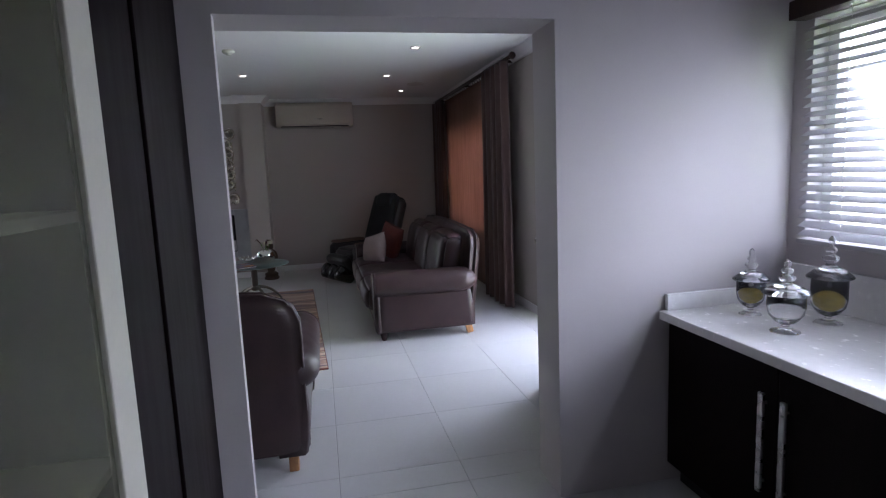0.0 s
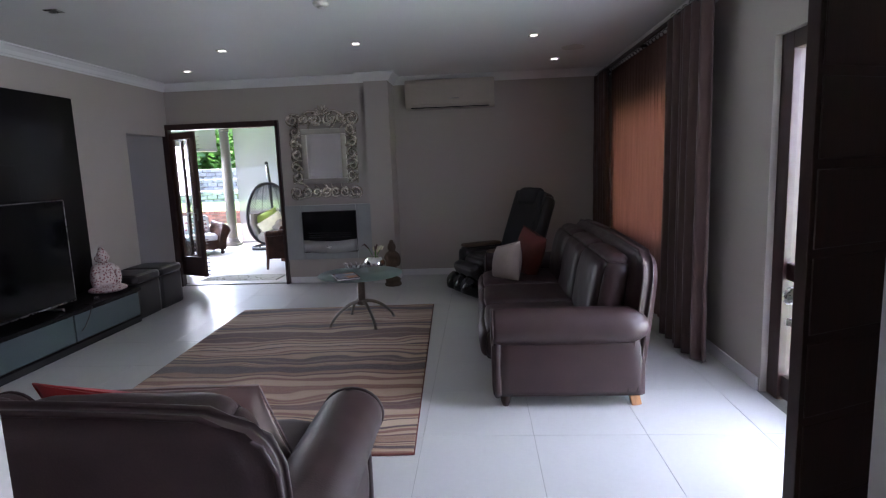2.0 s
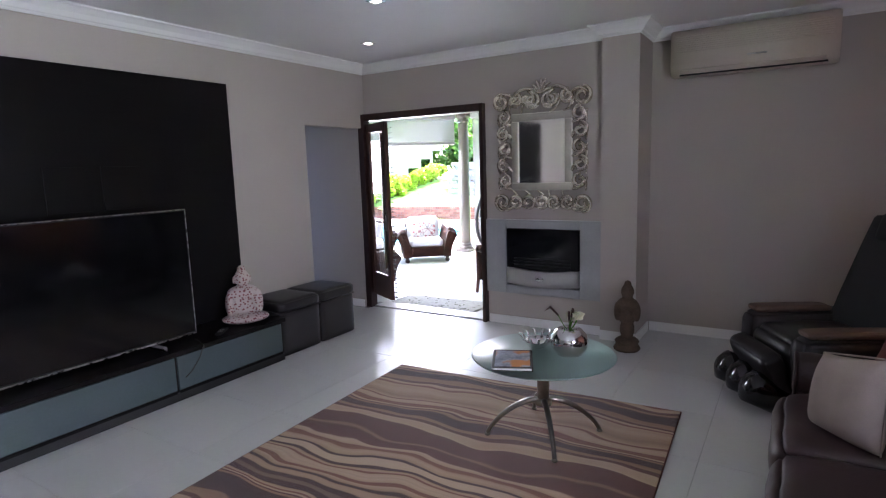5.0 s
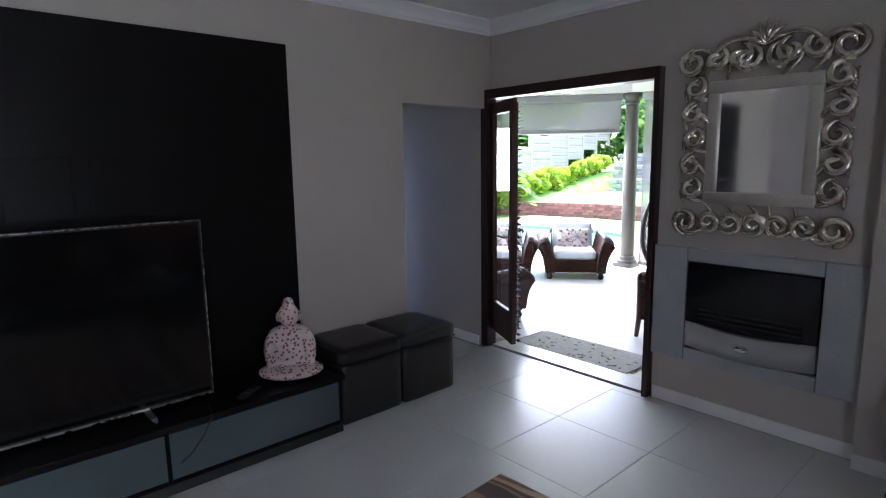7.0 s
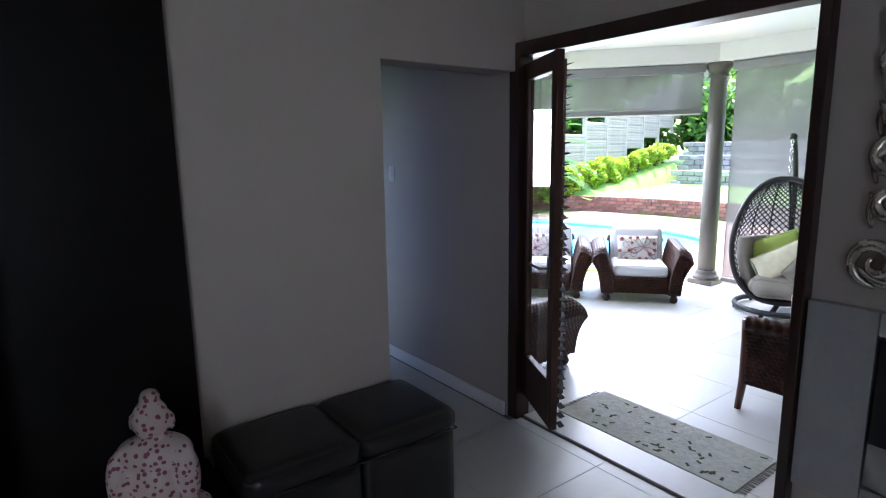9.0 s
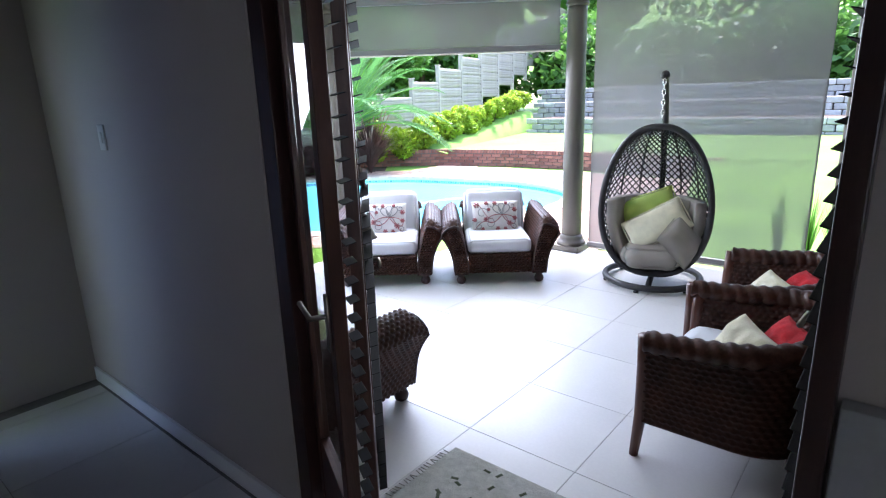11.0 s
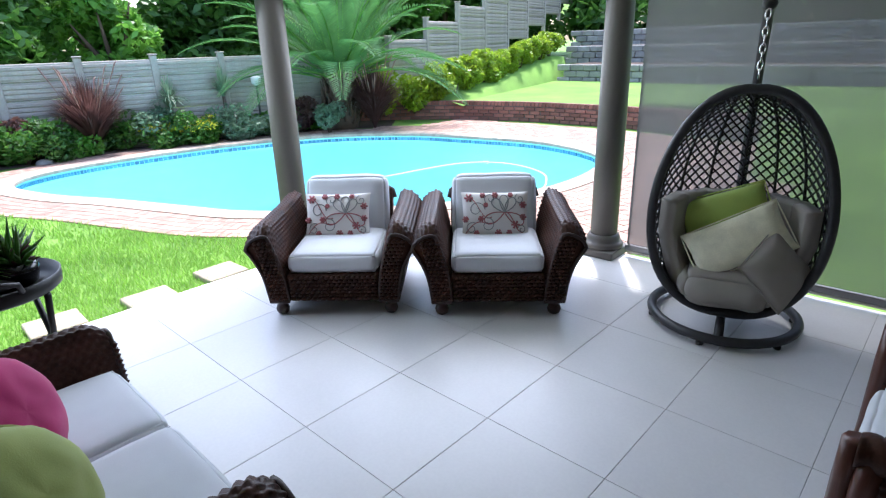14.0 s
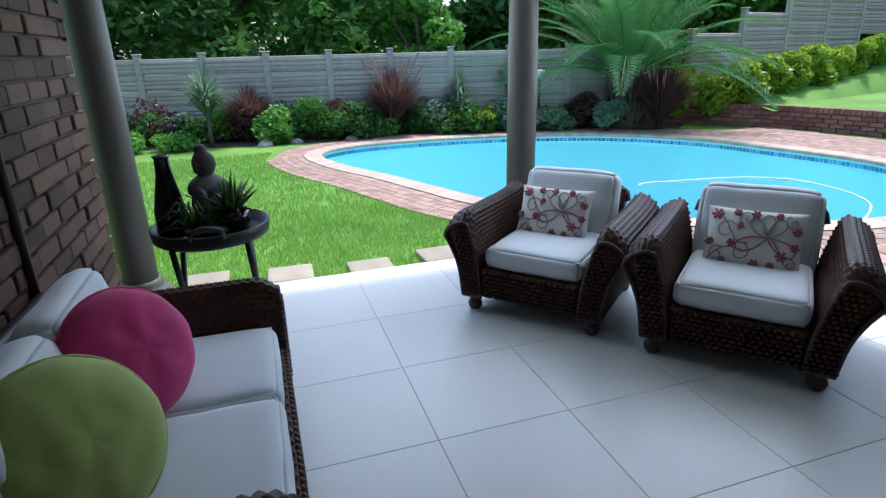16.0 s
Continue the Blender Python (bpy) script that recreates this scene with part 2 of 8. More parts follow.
def mesh(name, verts, faces, mat, smooth=False):
    me = bpy.data.meshes.new(name)
    me.from_pydata([tuple(v) for v in verts], [], [tuple(f) for f in faces])
    me.materials.append(mat)
    if smooth:
        me.polygons.foreach_set("use_smooth", [True] * len(me.polygons))
    me.update()
    return me


def setting(name, verts, faces, mat, label="", smooth=False):
    return tagged(new(name, mesh(name, verts, faces, mat, smooth)), label, kind="structure")


def box_data(x0, x1, y0, y1, z0, z1):
    v = [(x, y, z) for z in (z0, z1) for y in (y0, y1) for x in (x0, x1)]
    return v, [(0, 2, 3, 1), (4, 5, 7, 6), (0, 1, 5, 4), (2, 6, 7, 3), (0, 4, 6, 2), (1, 3, 7, 5)]


def boxes_data(boxes):
    vs, fs = [], []
    for b in boxes:
        v, f = box_data(*b)
        fs += [tuple(i + len(vs) for i in q) for q in f]
        vs += v
    return vs, fs


def wall(name, boxes, mat, label=""):
    return setting(name, *boxes_data(boxes), mat, label)


def part(name, bm, mat, parent, label="", smooth=True, at=None, group=""):
    """One mesh object under a thing or a part."""
    me = bpy.data.meshes.new(name)
    if isinstance(bm, tuple):
        me.from_pydata([tuple(v) for v in bm[0]], [], [tuple(f) for f in bm[1]])
    else:
        bm.to_mesh(me)
        bm.free()
    me.materials.append(mat)
    if smooth:
        me.polygons.foreach_set("use_smooth", [True] * len(me.polygons))
    me.update()
    ob = new(name, me)
    ob.parent = parent
    if at is not None:
        ob.matrix_basis = at
    return tagged(ob, label, group=group)


def thing(name, m, label, category, group="", kind=""):
    ob = new(name)
    ob.empty_display_size = 0.1
    ob.matrix_basis = m
    return tagged(ob, label, category, group, kind)


def bevel_box(sx, sy, sz, bevel=0.01, seg=2, at=(0, 0, 0), base=False):
    """A box with rounded edges, centred at a point, or standing on it."""
    bm = bmesh.new()
    bmesh.ops.create_cube(bm, size=1)
    bmesh.ops.scale(bm, vec=(sx, sy, sz), verts=bm.verts)
    if bevel:
        bmesh.ops.bevel(bm, geom=bm.edges[:], offset=min(bevel, 0.49 * min(sx, sy, sz)), segments=seg, affect="EDGES", profile=0.5)
    bmesh.ops.translate(bm, vec=(at[0], at[1], at[2] + (sz / 2 if base else 0)), verts=bm.verts)
    return bm


def turned(profile, seg=20, at=(0, 0, 0)):
    """A lathe body from (radius, height) pairs."""
    vs, fs = [], []
    for r, z in profile:
        vs += [(at[0] + r * math.cos(2 * math.pi * i / seg), at[1] + r * math.sin(2 * math.pi * i / seg), at[2] + z) for i in range(seg)]
    n = len(profile)
    for k in range(n - 1):
        fs += [(k * seg + i, k * seg + (i + 1) % seg, (k + 1) * seg + (i + 1) % seg, (k + 1) * seg + i) for i in range(seg)]
    fs += [tuple(range(seg - 1, -1, -1)), tuple(range((n - 1) * seg, n * seg))]
    return vs, fs


def tube(points, radius, seg=8, closed=False):
    """A round bar along a line; radius may be one number or one for each point."""
    pts = [Vector(p) for p in points]
    n = len(pts)
    rad = radius if isinstance(radius, (list, tuple)) else [radius] * n
    vs, fs, up = [], [], None
    for i, p in enumerate(pts):
        a, b = (pts[(i - 1) % n], pts[(i + 1) % n]) if closed else (pts[max(i - 1, 0)], pts[min(i + 1, n - 1)])
        d = (b - a).normalized()
        if up is None:
            up = Vector((0, 0, 1)) if abs(d.z) < 0.9 else Vector((1, 0, 0))
        side = d.cross(up).normalized()
        up = side.cross(d).normalized()
        vs += [tuple(p + rad[i] * (math.cos(2 * math.pi * k / seg) * side + math.sin(2 * math.pi * k / seg) * up)) for k in range(seg)]
    for i in range(n if closed else n - 1):
        j = (i + 1) % n
        fs += [(i * seg + k, i * seg + (k + 1) % seg, j * seg + (k + 1) % seg, j * seg + k) for k in range(seg)]
    if not closed:
        fs += [tuple(range(seg - 1, -1, -1)), tuple(range((n - 1) * seg, n * seg))]
    return vs, fs


def joined(*datas):
    vs, fs = [], []
    for v, f in datas:
        fs += [tuple(i + len(vs) for i in q) for q in f]
        vs += [tuple(p) for p in v]
    return vs, fs


def moved(data, m):
    return [tuple(m @ Vector(v)) for v in data[0]], data[1]


def as_data(bm):
    bm.verts.ensure_lookup_table()
    bm.verts.index_update()
    d = ([tuple(v.co) for v in bm.verts], [tuple(v.index for v in f.verts) for f in bm.faces])
    bm.free()
    return d


def extruded(loop, y0, y1, steps=1, axis="y"):
    """A closed loop of (x, z) pairs drawn along y."""
    vs, fs, n = [], [], len(loop)
    for s in range(steps + 1):
        y = y0 + (y1 - y0) * s / steps
        vs += [(x, y, z) for x, z in loop]
    for s in range(steps):
        fs += [(s * n + i, (s + 1) * n + i, (s + 1) * n + (i + 1) % n, s * n + (i + 1) % n) for i in range(n)]
    fs += [tuple(range(n)), tuple(range((steps + 1) * n - 1, steps * n - 1, -1))]
    return vs, fs


def pillow(w, d, h, puff=2.2, seed=0, crease=0.012, seg=26):
    """A stuffed cushion: full in the middle, pinched at the seams, lightly creased."""
    vs, fs = [], []
    rnd = Vector((seed * 3.1, seed * 1.7, seed * 0.9))
    for side in (1, -1):
        base = len(vs)
        for j in range(seg + 1):
            for i in range(seg + 1):
                u, v = 2 * i / seg - 1, 2 * j / seg - 1
                f = max(0, (1 - abs(u) ** puff) * (1 - abs(v) ** puff)) ** 0.5
                pinch = 1 - 0.06 * (1 - abs(u) ** 2) * abs(v) ** 3
                pinch2 = 1 - 0.06 * (1 - abs(v) ** 2) * abs(u) ** 3
                x, y = u * w / 2 * pinch2, v * d / 2 * pinch
                z = side * f * h / 2
                z += crease * f * noise.noise(Vector((x * 7, y * 7, side)) + rnd) + 0.4 * crease * f * noise.noise(Vector((x * 22, y * 22, side)) + rnd)
                vs.append((x, y, z))
        for j in range(seg):
            for i in range(seg):
                a = base + j * (seg + 1) + i
                q = (a, a + 1, a + seg + 2, a + seg + 1)
                fs.append(q if side > 0 else q[::-1])
    return vs, fs


def soft_box(sx, sy, sz, r=0.05, bulge=0.02, seed=0, cuts=12, at=(0, 0, 0)):
    """An upholstered block with rounded edges, a bulging face and light creases, centred at a point."""
    bm = bmesh.new()
    bmesh.ops.create_cube(bm, size=2)
    bmesh.ops.subdivide_edges(bm, edges=bm.edges[:], cuts=cuts, use_grid_fill=True)
    rnd = Vector((seed * 2.3, seed * 1.1, seed * 4.7))
    hx, hy, hz = sx / 2, sy / 2, sz / 2
    rr = min(r, hx, hy, hz)
    for v in bm.verts:
        c = v.co.copy()
        q = Vector([math.sin(a * math.pi / 2) for a in c])
        p = Vector((q.x * hx, q.y * hy, q.z * hz))
        core = Vector((max(-hx + rr, min(hx - rr, p.x)), max(-hy + rr, min(hy - rr, p.y)), max(-hz + rr, min(hz - rr, p.z))))
        d = p - core
        if d.length > 1e-6:
            p = core + d.normalized() * rr * (1 if d.length > 0.2 * rr else d.length / (0.2 * rr))
        nrm = Vector((q.x ** 5 if hx else 0, q.y ** 5, q.z ** 5))
        f = (1 - abs(c.x) ** 3 * 0.999) * (1 - abs(c.y) ** 3) + (1 - abs(c.x) ** 3) * (1 - abs(c.z) ** 3) + (1 - abs(c.y) ** 3) * (1 - abs(c.z) ** 3)
        p += nrm * bulge * f + nrm * 0.25 * bulge * noise.noise(p * 9 + rnd)
        v.co = p + Vector(at)
    return bm


def weave(p, row=0.027, col=0.042, amp=0.012):
    """Height of a braided surface at lengths p = (along, up)."""
    r, c = p[1] / row, p[0] / col
    k = math.floor(r)
    return amp * (0.05 + 0.95 * abs(math.cos(math.pi * (c + 0.5 * (k % 2)))) ** 1.3) * math.sin(math.pi * (r - k)) ** 0.6


def woven_loop(loop, y0, y1, row=0.027, col=0.032, amp=0.015):
    """A woven body: a closed loop of (x, z) pairs drawn along y, its skin raised in braids; flat woven ends."""
    pts = [Vector((a, 0, b)) for a, b in loop]
    n0 = len(pts)
    cum = [0.0]
    for i in range(n0):
        cum.append(cum[-1] + (pts[(i + 1) % n0] - pts[i]).length)
    total = cum[-1]
    rows = max(4, round(total / row))
    n = rows * 3
    dense, k = [], 0
    for i in range(n):
        d = total * i / n
        while cum[k + 1] < d:
            k += 1
        dense.append(pts[k].lerp(pts[(k + 1) % n0], (d - cum[k]) / max(cum[k + 1] - cum[k], 1e-9)))
    nrm = []
    for i in range(n):
        t = dense[(i + 2) % n] - dense[(i - 2) % n]
        nrm.append(Vector((t.z, 0, -t.x)).normalized())
    steps = max(4, 4 * round(abs(y1 - y0) / col))
    vs, fs = [], []
    for s in range(steps + 1):
        y = y0 + (y1 - y0) * s / steps
        for i in range(n):
            h = weave((s * 0.25, i / 3), 1.0, 1.0, amp)
            p = dense[i] + nrm[i] * h
            vs.append((p.x, y, p.z))
    for s in range(steps):
        fs += [(s * n + i, (s + 1) * n + i, (s + 1) * n + (i + 1) % n, s * n + (i + 1) % n) for i in range(n)]
    fs += [tuple(range(n)), tuple(range((steps + 1) * n - 1, steps * n - 1, -1))]
    return vs, fs


def woven_sheet(fn, u_len, v_len, amp=0.015, thick=0.03, row=0.027, col=0.034):
    """A woven shell over fn(u, v) with u, v in metres, raised on both faces and closed round its edge."""
    nu, nv = max(4, 4 * round(u_len / col)), max(3, 3 * round(v_len / row))
    P = [[Vector(fn(u_len * i / nu, v_len * j / nv)) for i in range(nu + 1)] for j in range(nv + 1)]
    front, back = [], []
    for j in range(nv + 1):
        for i in range(nu + 1):
            du = P[j][min(i + 1, nu)] - P[j][max(i - 1, 0)]
            dv = P[min(j + 1, nv)][i] - P[max(j - 1, 0)][i]
            nn = du.cross(dv).normalized()
            h = weave((i * 0.25, j / 3), 1.0, 1.0, amp)
            front.append(P[j][i] + nn * (thick / 2 + h))
            back.append(P[j][i] - nn * (thick / 2 + h))
    vs = [tuple(p) for p in front + back]
    N, w = len(front), nu + 1
    fs = []
    for j in range(nv):
        for i in range(nu):
            a = j * w + i
            fs.append((a, a + 1, a + w + 1, a + w))
            fs.append((N + a, N + a + w, N + a + w + 1, N + a + 1))
    for i in range(nu):
        fs.append((i, N + i, N + i + 1, i + 1))
        a = nv * w + i
        fs.append((a, a + 1, N + a + 1, N + a))
    for j in range(nv):
        a = j * w
        fs.append((a, a + w, N + a + w, N + a))
        a = j * w + nu
        fs.append((a, N + a, N + a + w, a + w))
    return vs, fs

# ---- the house: floors, walls, ceilings ----
CEIL = 2.72
DOOR_Y0, DOOR_Y1 = 8.72, 8.86
floor_base = setting("floor", *boxes_data([(-5.6, -3.44, -2.1, 8.78, -0.12, -0.004), (-3.44, 2.66, -2.1, 8.858, -0.12, -0.004), (-0.74, 2.66, 8.86, 9.31, -0.12, -0.004)]), M["grout"], "pale porcelain tiled floor with thin dark joints")
wall("wall_north", [(-6.15, -3.485, 8.65, 8.755, 0, CEIL), (-3.485, -1.915, DOOR_Y0, DOOR_Y1, 2.19, CEIL), (-1.915, -0.74, DOOR_Y0, DOOR_Y1, 0, CEIL), (-0.74, -0.43, 8.62, 9.31, 0, CEIL), (-0.43, 2.46, 9.1, 9.31, 0, CEIL)], M["wall"], "warm grey painted plaster wall with a chimney pillar")
wall("wall_west", [(-3.62, -3.44, 2.17, 7.80, 0, CEIL), (-3.62, -3.44, 7.80, DOOR_Y0, 2.04, CEIL)], M["wall"], "warm grey painted plaster wall")
wall("passage_wall", [(-5.5, -5.3, 7.62, 7.80, 0, CEIL), (-5.12, -3.62, 7.62, 7.80, 0, CEIL), (-5.3, -5.12, 7.62, 7.80, 2.05, CEIL), (-5.6, -5.5, 7.6, 8.649, 0, CEIL)], M["wall"], "warm grey painted passage wall")
wall("wall_east", [(2.46, 2.66, 4.83, 6.25, 0, CEIL), (2.46, 2.66, 6.25, 8.55, 2.1, CEIL), (2.46, 2.66, 6.25, 8.55, 0, 0.7), (2.46, 2.66, 8.55, 9.31, 0, CEIL), (2.46, 2.66, 3.42, 4.83, 2.2, CEIL), (2.46, 2.66, 2.17, 3.42, 0, CEIL)], M["wall"], "pale grey painted plaster wall with a garden door opening")
wall("wall_south", [(-3.62, -0.7, 1.92, 2.17, 0, CEIL), (-0.7, 0.0, 1.92, 1.97, 0, CEIL), (-0.7, 0.0, 1.97, 2.17, 2.11, CEIL), (1.33, 2.66, 1.92, 2.17, 0, CEIL), (0.0, 1.33, 1.92, 2.17, 2.11, CEIL)], M["wall_kitchen"], "lilac grey plaster wall with a wide square opening")
wall("kitchen_wall_east", [(2.5, 2.7, -1.9, -0.2, 0, CEIL), (2.5, 2.7, -0.2, 1.82, 0, 1.14), (2.5, 2.7, -0.2, 1.82, 2.1, CEIL), (2.5, 2.7, 1.82, 1.92, 0, CEIL)], M["wall_kitchen"], "lilac grey kitchen wall with a window opening")
wall("kitchen_wall_west", [(-0.95, -0.75, -1.9, 1.92, 0, CEIL)], M["wall_kitchen"], "lilac grey kitchen wall")
wall("kitchen_wall_south", [(-0.95, 2.7, -2.1, -1.9, 0, CEIL)], M["wall_kitchen"], "lilac grey kitchen wall")
setting("ceiling", *box_data(-5.6, 2.66, 2.17, 9.31, CEIL, CEIL + 0.15), M["white"], "smooth white painted ceiling")
setting("kitchen_ceiling", *box_data(-0.95, 2.7, -2.1, 2.168, CEIL - 0.1, CEIL + 0.15), M["white"], "smooth white painted ceiling")


def cornice(name, path):
    """A stepped cove along a wall line, set on the room's side of it."""
    prof = [(0, 0), (0, -0.10), (0.012, -0.10), (0.02, -0.085), (0.03, -0.08), (0.05, -0.05), (0.075, -0.028), (0.085, -0.02), (0.10, -0.012), (0.10, 0)]
    vs, fs, n = [], [], len(prof)
    pts = [Vector((x, y, 0)) for x, y in path]
    for i, p in enumerate(pts):
        dirs = []
        if i:
            dirs.append((p - pts[i - 1]).normalized())
        if i < len(pts) - 1:
            dirs.append((pts[i + 1] - p).normalized())
        nn = [Vector((d.y, -d.x, 0)) for d in dirs]
        m = sum(nn, Vector()) / len(nn)
        m = m / max(m.length_squared, 1e-6)
        vs += [tuple(p + m * a + Vector((0, 0, CEIL - 0.002 + b))) for a, b in prof]
    for i in range(len(pts) - 1):
        fs += [(i * n + k, i * n + (k + 1) % n, (i + 1) * n + (k + 1) % n, (i + 1) * n + k) for k in range(n)]
    fs += [tuple(range(n)), tuple(range(len(pts) * n - 1, (len(pts) - 1) * n - 1, -1))]
    return setting(name, vs, fs, M["white"], "white stepped plaster cornice")


cornice("trim_cornice", [(-3.438, 2.18), (-3.438, 8.718), (-0.742, 8.718), (-0.742, 8.618), (-0.428, 8.618), (-0.428, 9.098), (2.458, 9.098), (2.458, 2.18)])


def baseboard(x0, x1, y0, y1):
    wallside = setting("baseboard", *box_data(x0, x1, y0, y1, 0, 0.085), M["white"], "low white painted skirting")
    return wallside


baseboard(-5.49, -3.50, 8.635, 8.648)
baseboard(-1.90, -0.745, 8.705, 8.718)
baseboard(-0.74, -0.43, 8.605, 8.618)
baseboard(-0.428, -0.415, 8.62, 9.08)
baseboard(-0.41, 2.44, 9.085, 9.098)
baseboard(2.445, 2.458, 4.85, 9.08)
baseboard(1.34, 2.44, 2.172, 2.185)
baseboard(-3.438, -3.425, 6.92, 7.80)

# ---- floor tiles ----


def tile_mesh(name, sx, sy, h, mat, bevel=0.0012):
    v = [(0, 0, 0), (sx, 0, 0), (sx, sy, 0), (0, sy, 0), (0, 0, h - bevel), (sx, 0, h - bevel), (sx, sy, h - bevel), (0, sy, h - bevel), (bevel, bevel, h), (sx - bevel, bevel, h), (sx - bevel, sy - bevel, h), (bevel, sy - bevel, h)]
    f = [(0, 1, 5, 4), (1, 2, 6, 5), (2, 3, 7, 6), (3, 0, 4, 7), (4, 5, 9, 8), (5, 6, 10, 9), (6, 7, 11, 10), (7, 4, 8, 11), (8, 9, 10, 11)]
    return mesh(name, v, f, mat)


TILE, JOINT = 0.624, 0.0024


def lay_tiles(parent, pitch, x_line, y_line, region, mat, name, top=0.0, depth=0.004, inside=None):
    """Square tiles on a grid, cut at the region's edges; each one an object of its own."""
    x0, x1, y0, y1 = region
    cache = {}
    i0, i1 = math.floor((x0 - x_line) / pitch), math.ceil((x1 - x_line) / pitch)
    j0, j1 = math.floor((y0 - y_line) / pitch), math.ceil((y1 - y_line) / pitch)
    for i in range(i0, i1):
        for j in range(j0, j1):
            a0, a1 = max(x0, x_line + i * pitch + JOINT / 2), min(x1, x_line + (i + 1) * pitch - JOINT / 2)
            b0, b1 = max(y0, y_line + j * pitch + JOINT / 2), min(y1, y_line + (j + 1) * pitch - JOINT / 2)
            if a1 - a0 < 0.02 or b1 - b0 < 0.02 or (inside and not inside((a0 + a1) / 2, (b0 + b1) / 2)):
                continue
            key = (round(a1 - a0, 3), round(b1 - b0, 3))
            if key not in cache:
                cache[key] = tile_mesh(name, key[0], key[1], depth, mat)
            ob = new(name, cache[key])
            ob.parent = parent
            ob.location = (a0, b0, top - depth)


# ---- kitchen ----


def box_part(name, parent, mat, x0, x1, y0, y1, z0, z1, bevel=0.004, label="", smooth=False):
    bm = bevel_box(x1 - x0, y1 - y0, z1 - z0, bevel, 2, ((x0 + x1) / 2, (y0 + y1) / 2, (z0 + z1) / 2))
    return part(name, bm, mat, parent, label, smooth)


def kitchen_counter():
    for k, (y0, y1) in enumerate([(0.62, 1.90), (-0.68, 0.60)]):
        c = thing("base_cabinet", pose(0, 0, 0), "black-brown kitchen base cabinet with two doors and steel bar handles", "cabinet", "kitchen base cabinets")
        box_part("body", c, M["wenge"], 1.885, 2.49, y0, y1, 0.1, 0.796)
        box_part("plinth", c, M["black"], 1.925, 2.46, y0 + 0.01, y1 - 0.01, 0.0, 0.099)
        mid = (y0 + y1) / 2
        for a, b, hy in ((y0 + 0.002, mid - 0.002, mid - 0.05), (mid + 0.002, y1 - 0.002, mid + 0.05)):
            d = box_part("door", c, M["wenge"], 1.86, 1.882, a, b, 0.105, 0.79)
            h = box_part("handle", d, M["steel"], 1.83, 1.845, hy - 0.012, hy + 0.012, 0.30, 0.68, 0.004, "brushed steel bar handle")
            for z in (0.34, 0.64):
                box_part("handle_post", d, M["steel"], 1.846, 1.859, hy - 0.006, hy + 0.006, z - 0.006, z + 0.006, 0.001)
    w = thing("worktop", pose(0, 0, 0), "white quartz kitchen worktop with a low upstand", "countertop")
    box_part("slab", w, M["quartz"], 1.82, 2.495, -0.7, 1.915, 0.798, 0.838, 0.004)
    box_part("upstand", w, M["quartz"], 1.85, 2.47, 1.895, 1.917, 0.839, 0.915, 0.003)
    box_part("upstand", w, M["quartz"], 2.472, 2.496, -0.7, 1.893, 0.839, 1.02, 0.003)


def tall_cabinet():
    c = thing("tall_cabinet", pose(0, 0, 0), "tall dark cabinet with a cream framed frosted glass door", "cabinet")
    box_part("side_panel", c, M["wenge"], -0.72, -0.12, 1.40, 1.915, 0.0, 2.55, 0.004, "glossy dark wenge panel")
    box_part("recess", c, M["wenge"], -0.72, -0.13, 1.067, 1.397, 0.0, 2.55, 0.002)
    box_part("carcass", c, M["cabinet_inside"], -0.72, -0.52, -0.3, 1.06, 0.0, 2.55, 0.002)
    for z in (0.40, 0.87, 1.45, 2.02):
        box_part("shelf", c, M["cream"], -0.518, -0.165, 0.0, 1.05, z - 0.012, z + 0.012, 0.002)
    d = box_part("door", c, M["cream"], -0.14, -0.115, 0.925, 1.06, 0.05, 2.5, 0.004, "cream painted door frame")
    box_part("door_rail", d, M["cream"], -0.14, -0.115, 0.0, 0.922, 0.05, 0.13, 0.004)
    box_part("pane", d, M["frost_green"], -0.135, -0.127, 0.0, 0.923, 0.132, 2.45, 0.001, "frosted greenish glass")


def kitchen_window():
    w = tagged(new("window_1"), "white framed kitchen window behind a slatted blind", kind="structure")
    for a in ((-0.2, -0.15, 1.14, 2.1), (1.77, 1.82, 1.14, 2.1), (-0.15, 1.77, 1.14, 1.19), (-0.15, 1.77, 2.05, 2.1), (0.78, 0.83, 1.19, 2.05)):
        box_part("window_frame", w, M["white"], 2.58, 2.64, *a)
    p = box_part("pane", w, M["glass"], 2.608, 2.614, -0.14, 1.76, 1.195, 2.045, 0)
    p.visible_shadow = False
    box_part("window_sill", w, M["white"], 2.47, 2.575, -0.2, 1.82, 1.118, 1.139)
    b = thing("venetian_blind", pose(0, 0, 0), "grey slat blind with a dark head rail over the window", "blind")
    box_part("head_rail", b, M["dark_wood"], 2.40, 2.49, -0.25, 1.86, 2.10, 2.18, 0.004, "dark stained wooden rail")
    slat = as_data(bevel_box(0.05, 2.0, 0.003, 0.001, 1))
    first = None
    for k in range(23):
        z = 1.17 + k * 0.04
        m = pose(2.455, 0.8, z, 0, -30, 0)
        if first is None:
            first = part("slat", slat, M["steel_slat"], b, "", False, m)
        else:
            o = first.copy()
            scene.collection.objects.link(o)
            o.matrix_basis = m
    for y in (0.0, 0.8, 1.6):
        part("cord", tube([(2.455, y, 1.14), (2.455, y, 2.1)], 0.0015, 5), M["white"], b)
    box_part("bottom_rail", b, M["steel_slat"], 2.43, 2.48, -0.2, 1.8, 1.125, 1.145, 0.003)


M["steel_slat"] = material("grey_slat", (0.42, 0.41, 0.42), 0.4, vary=0.06)


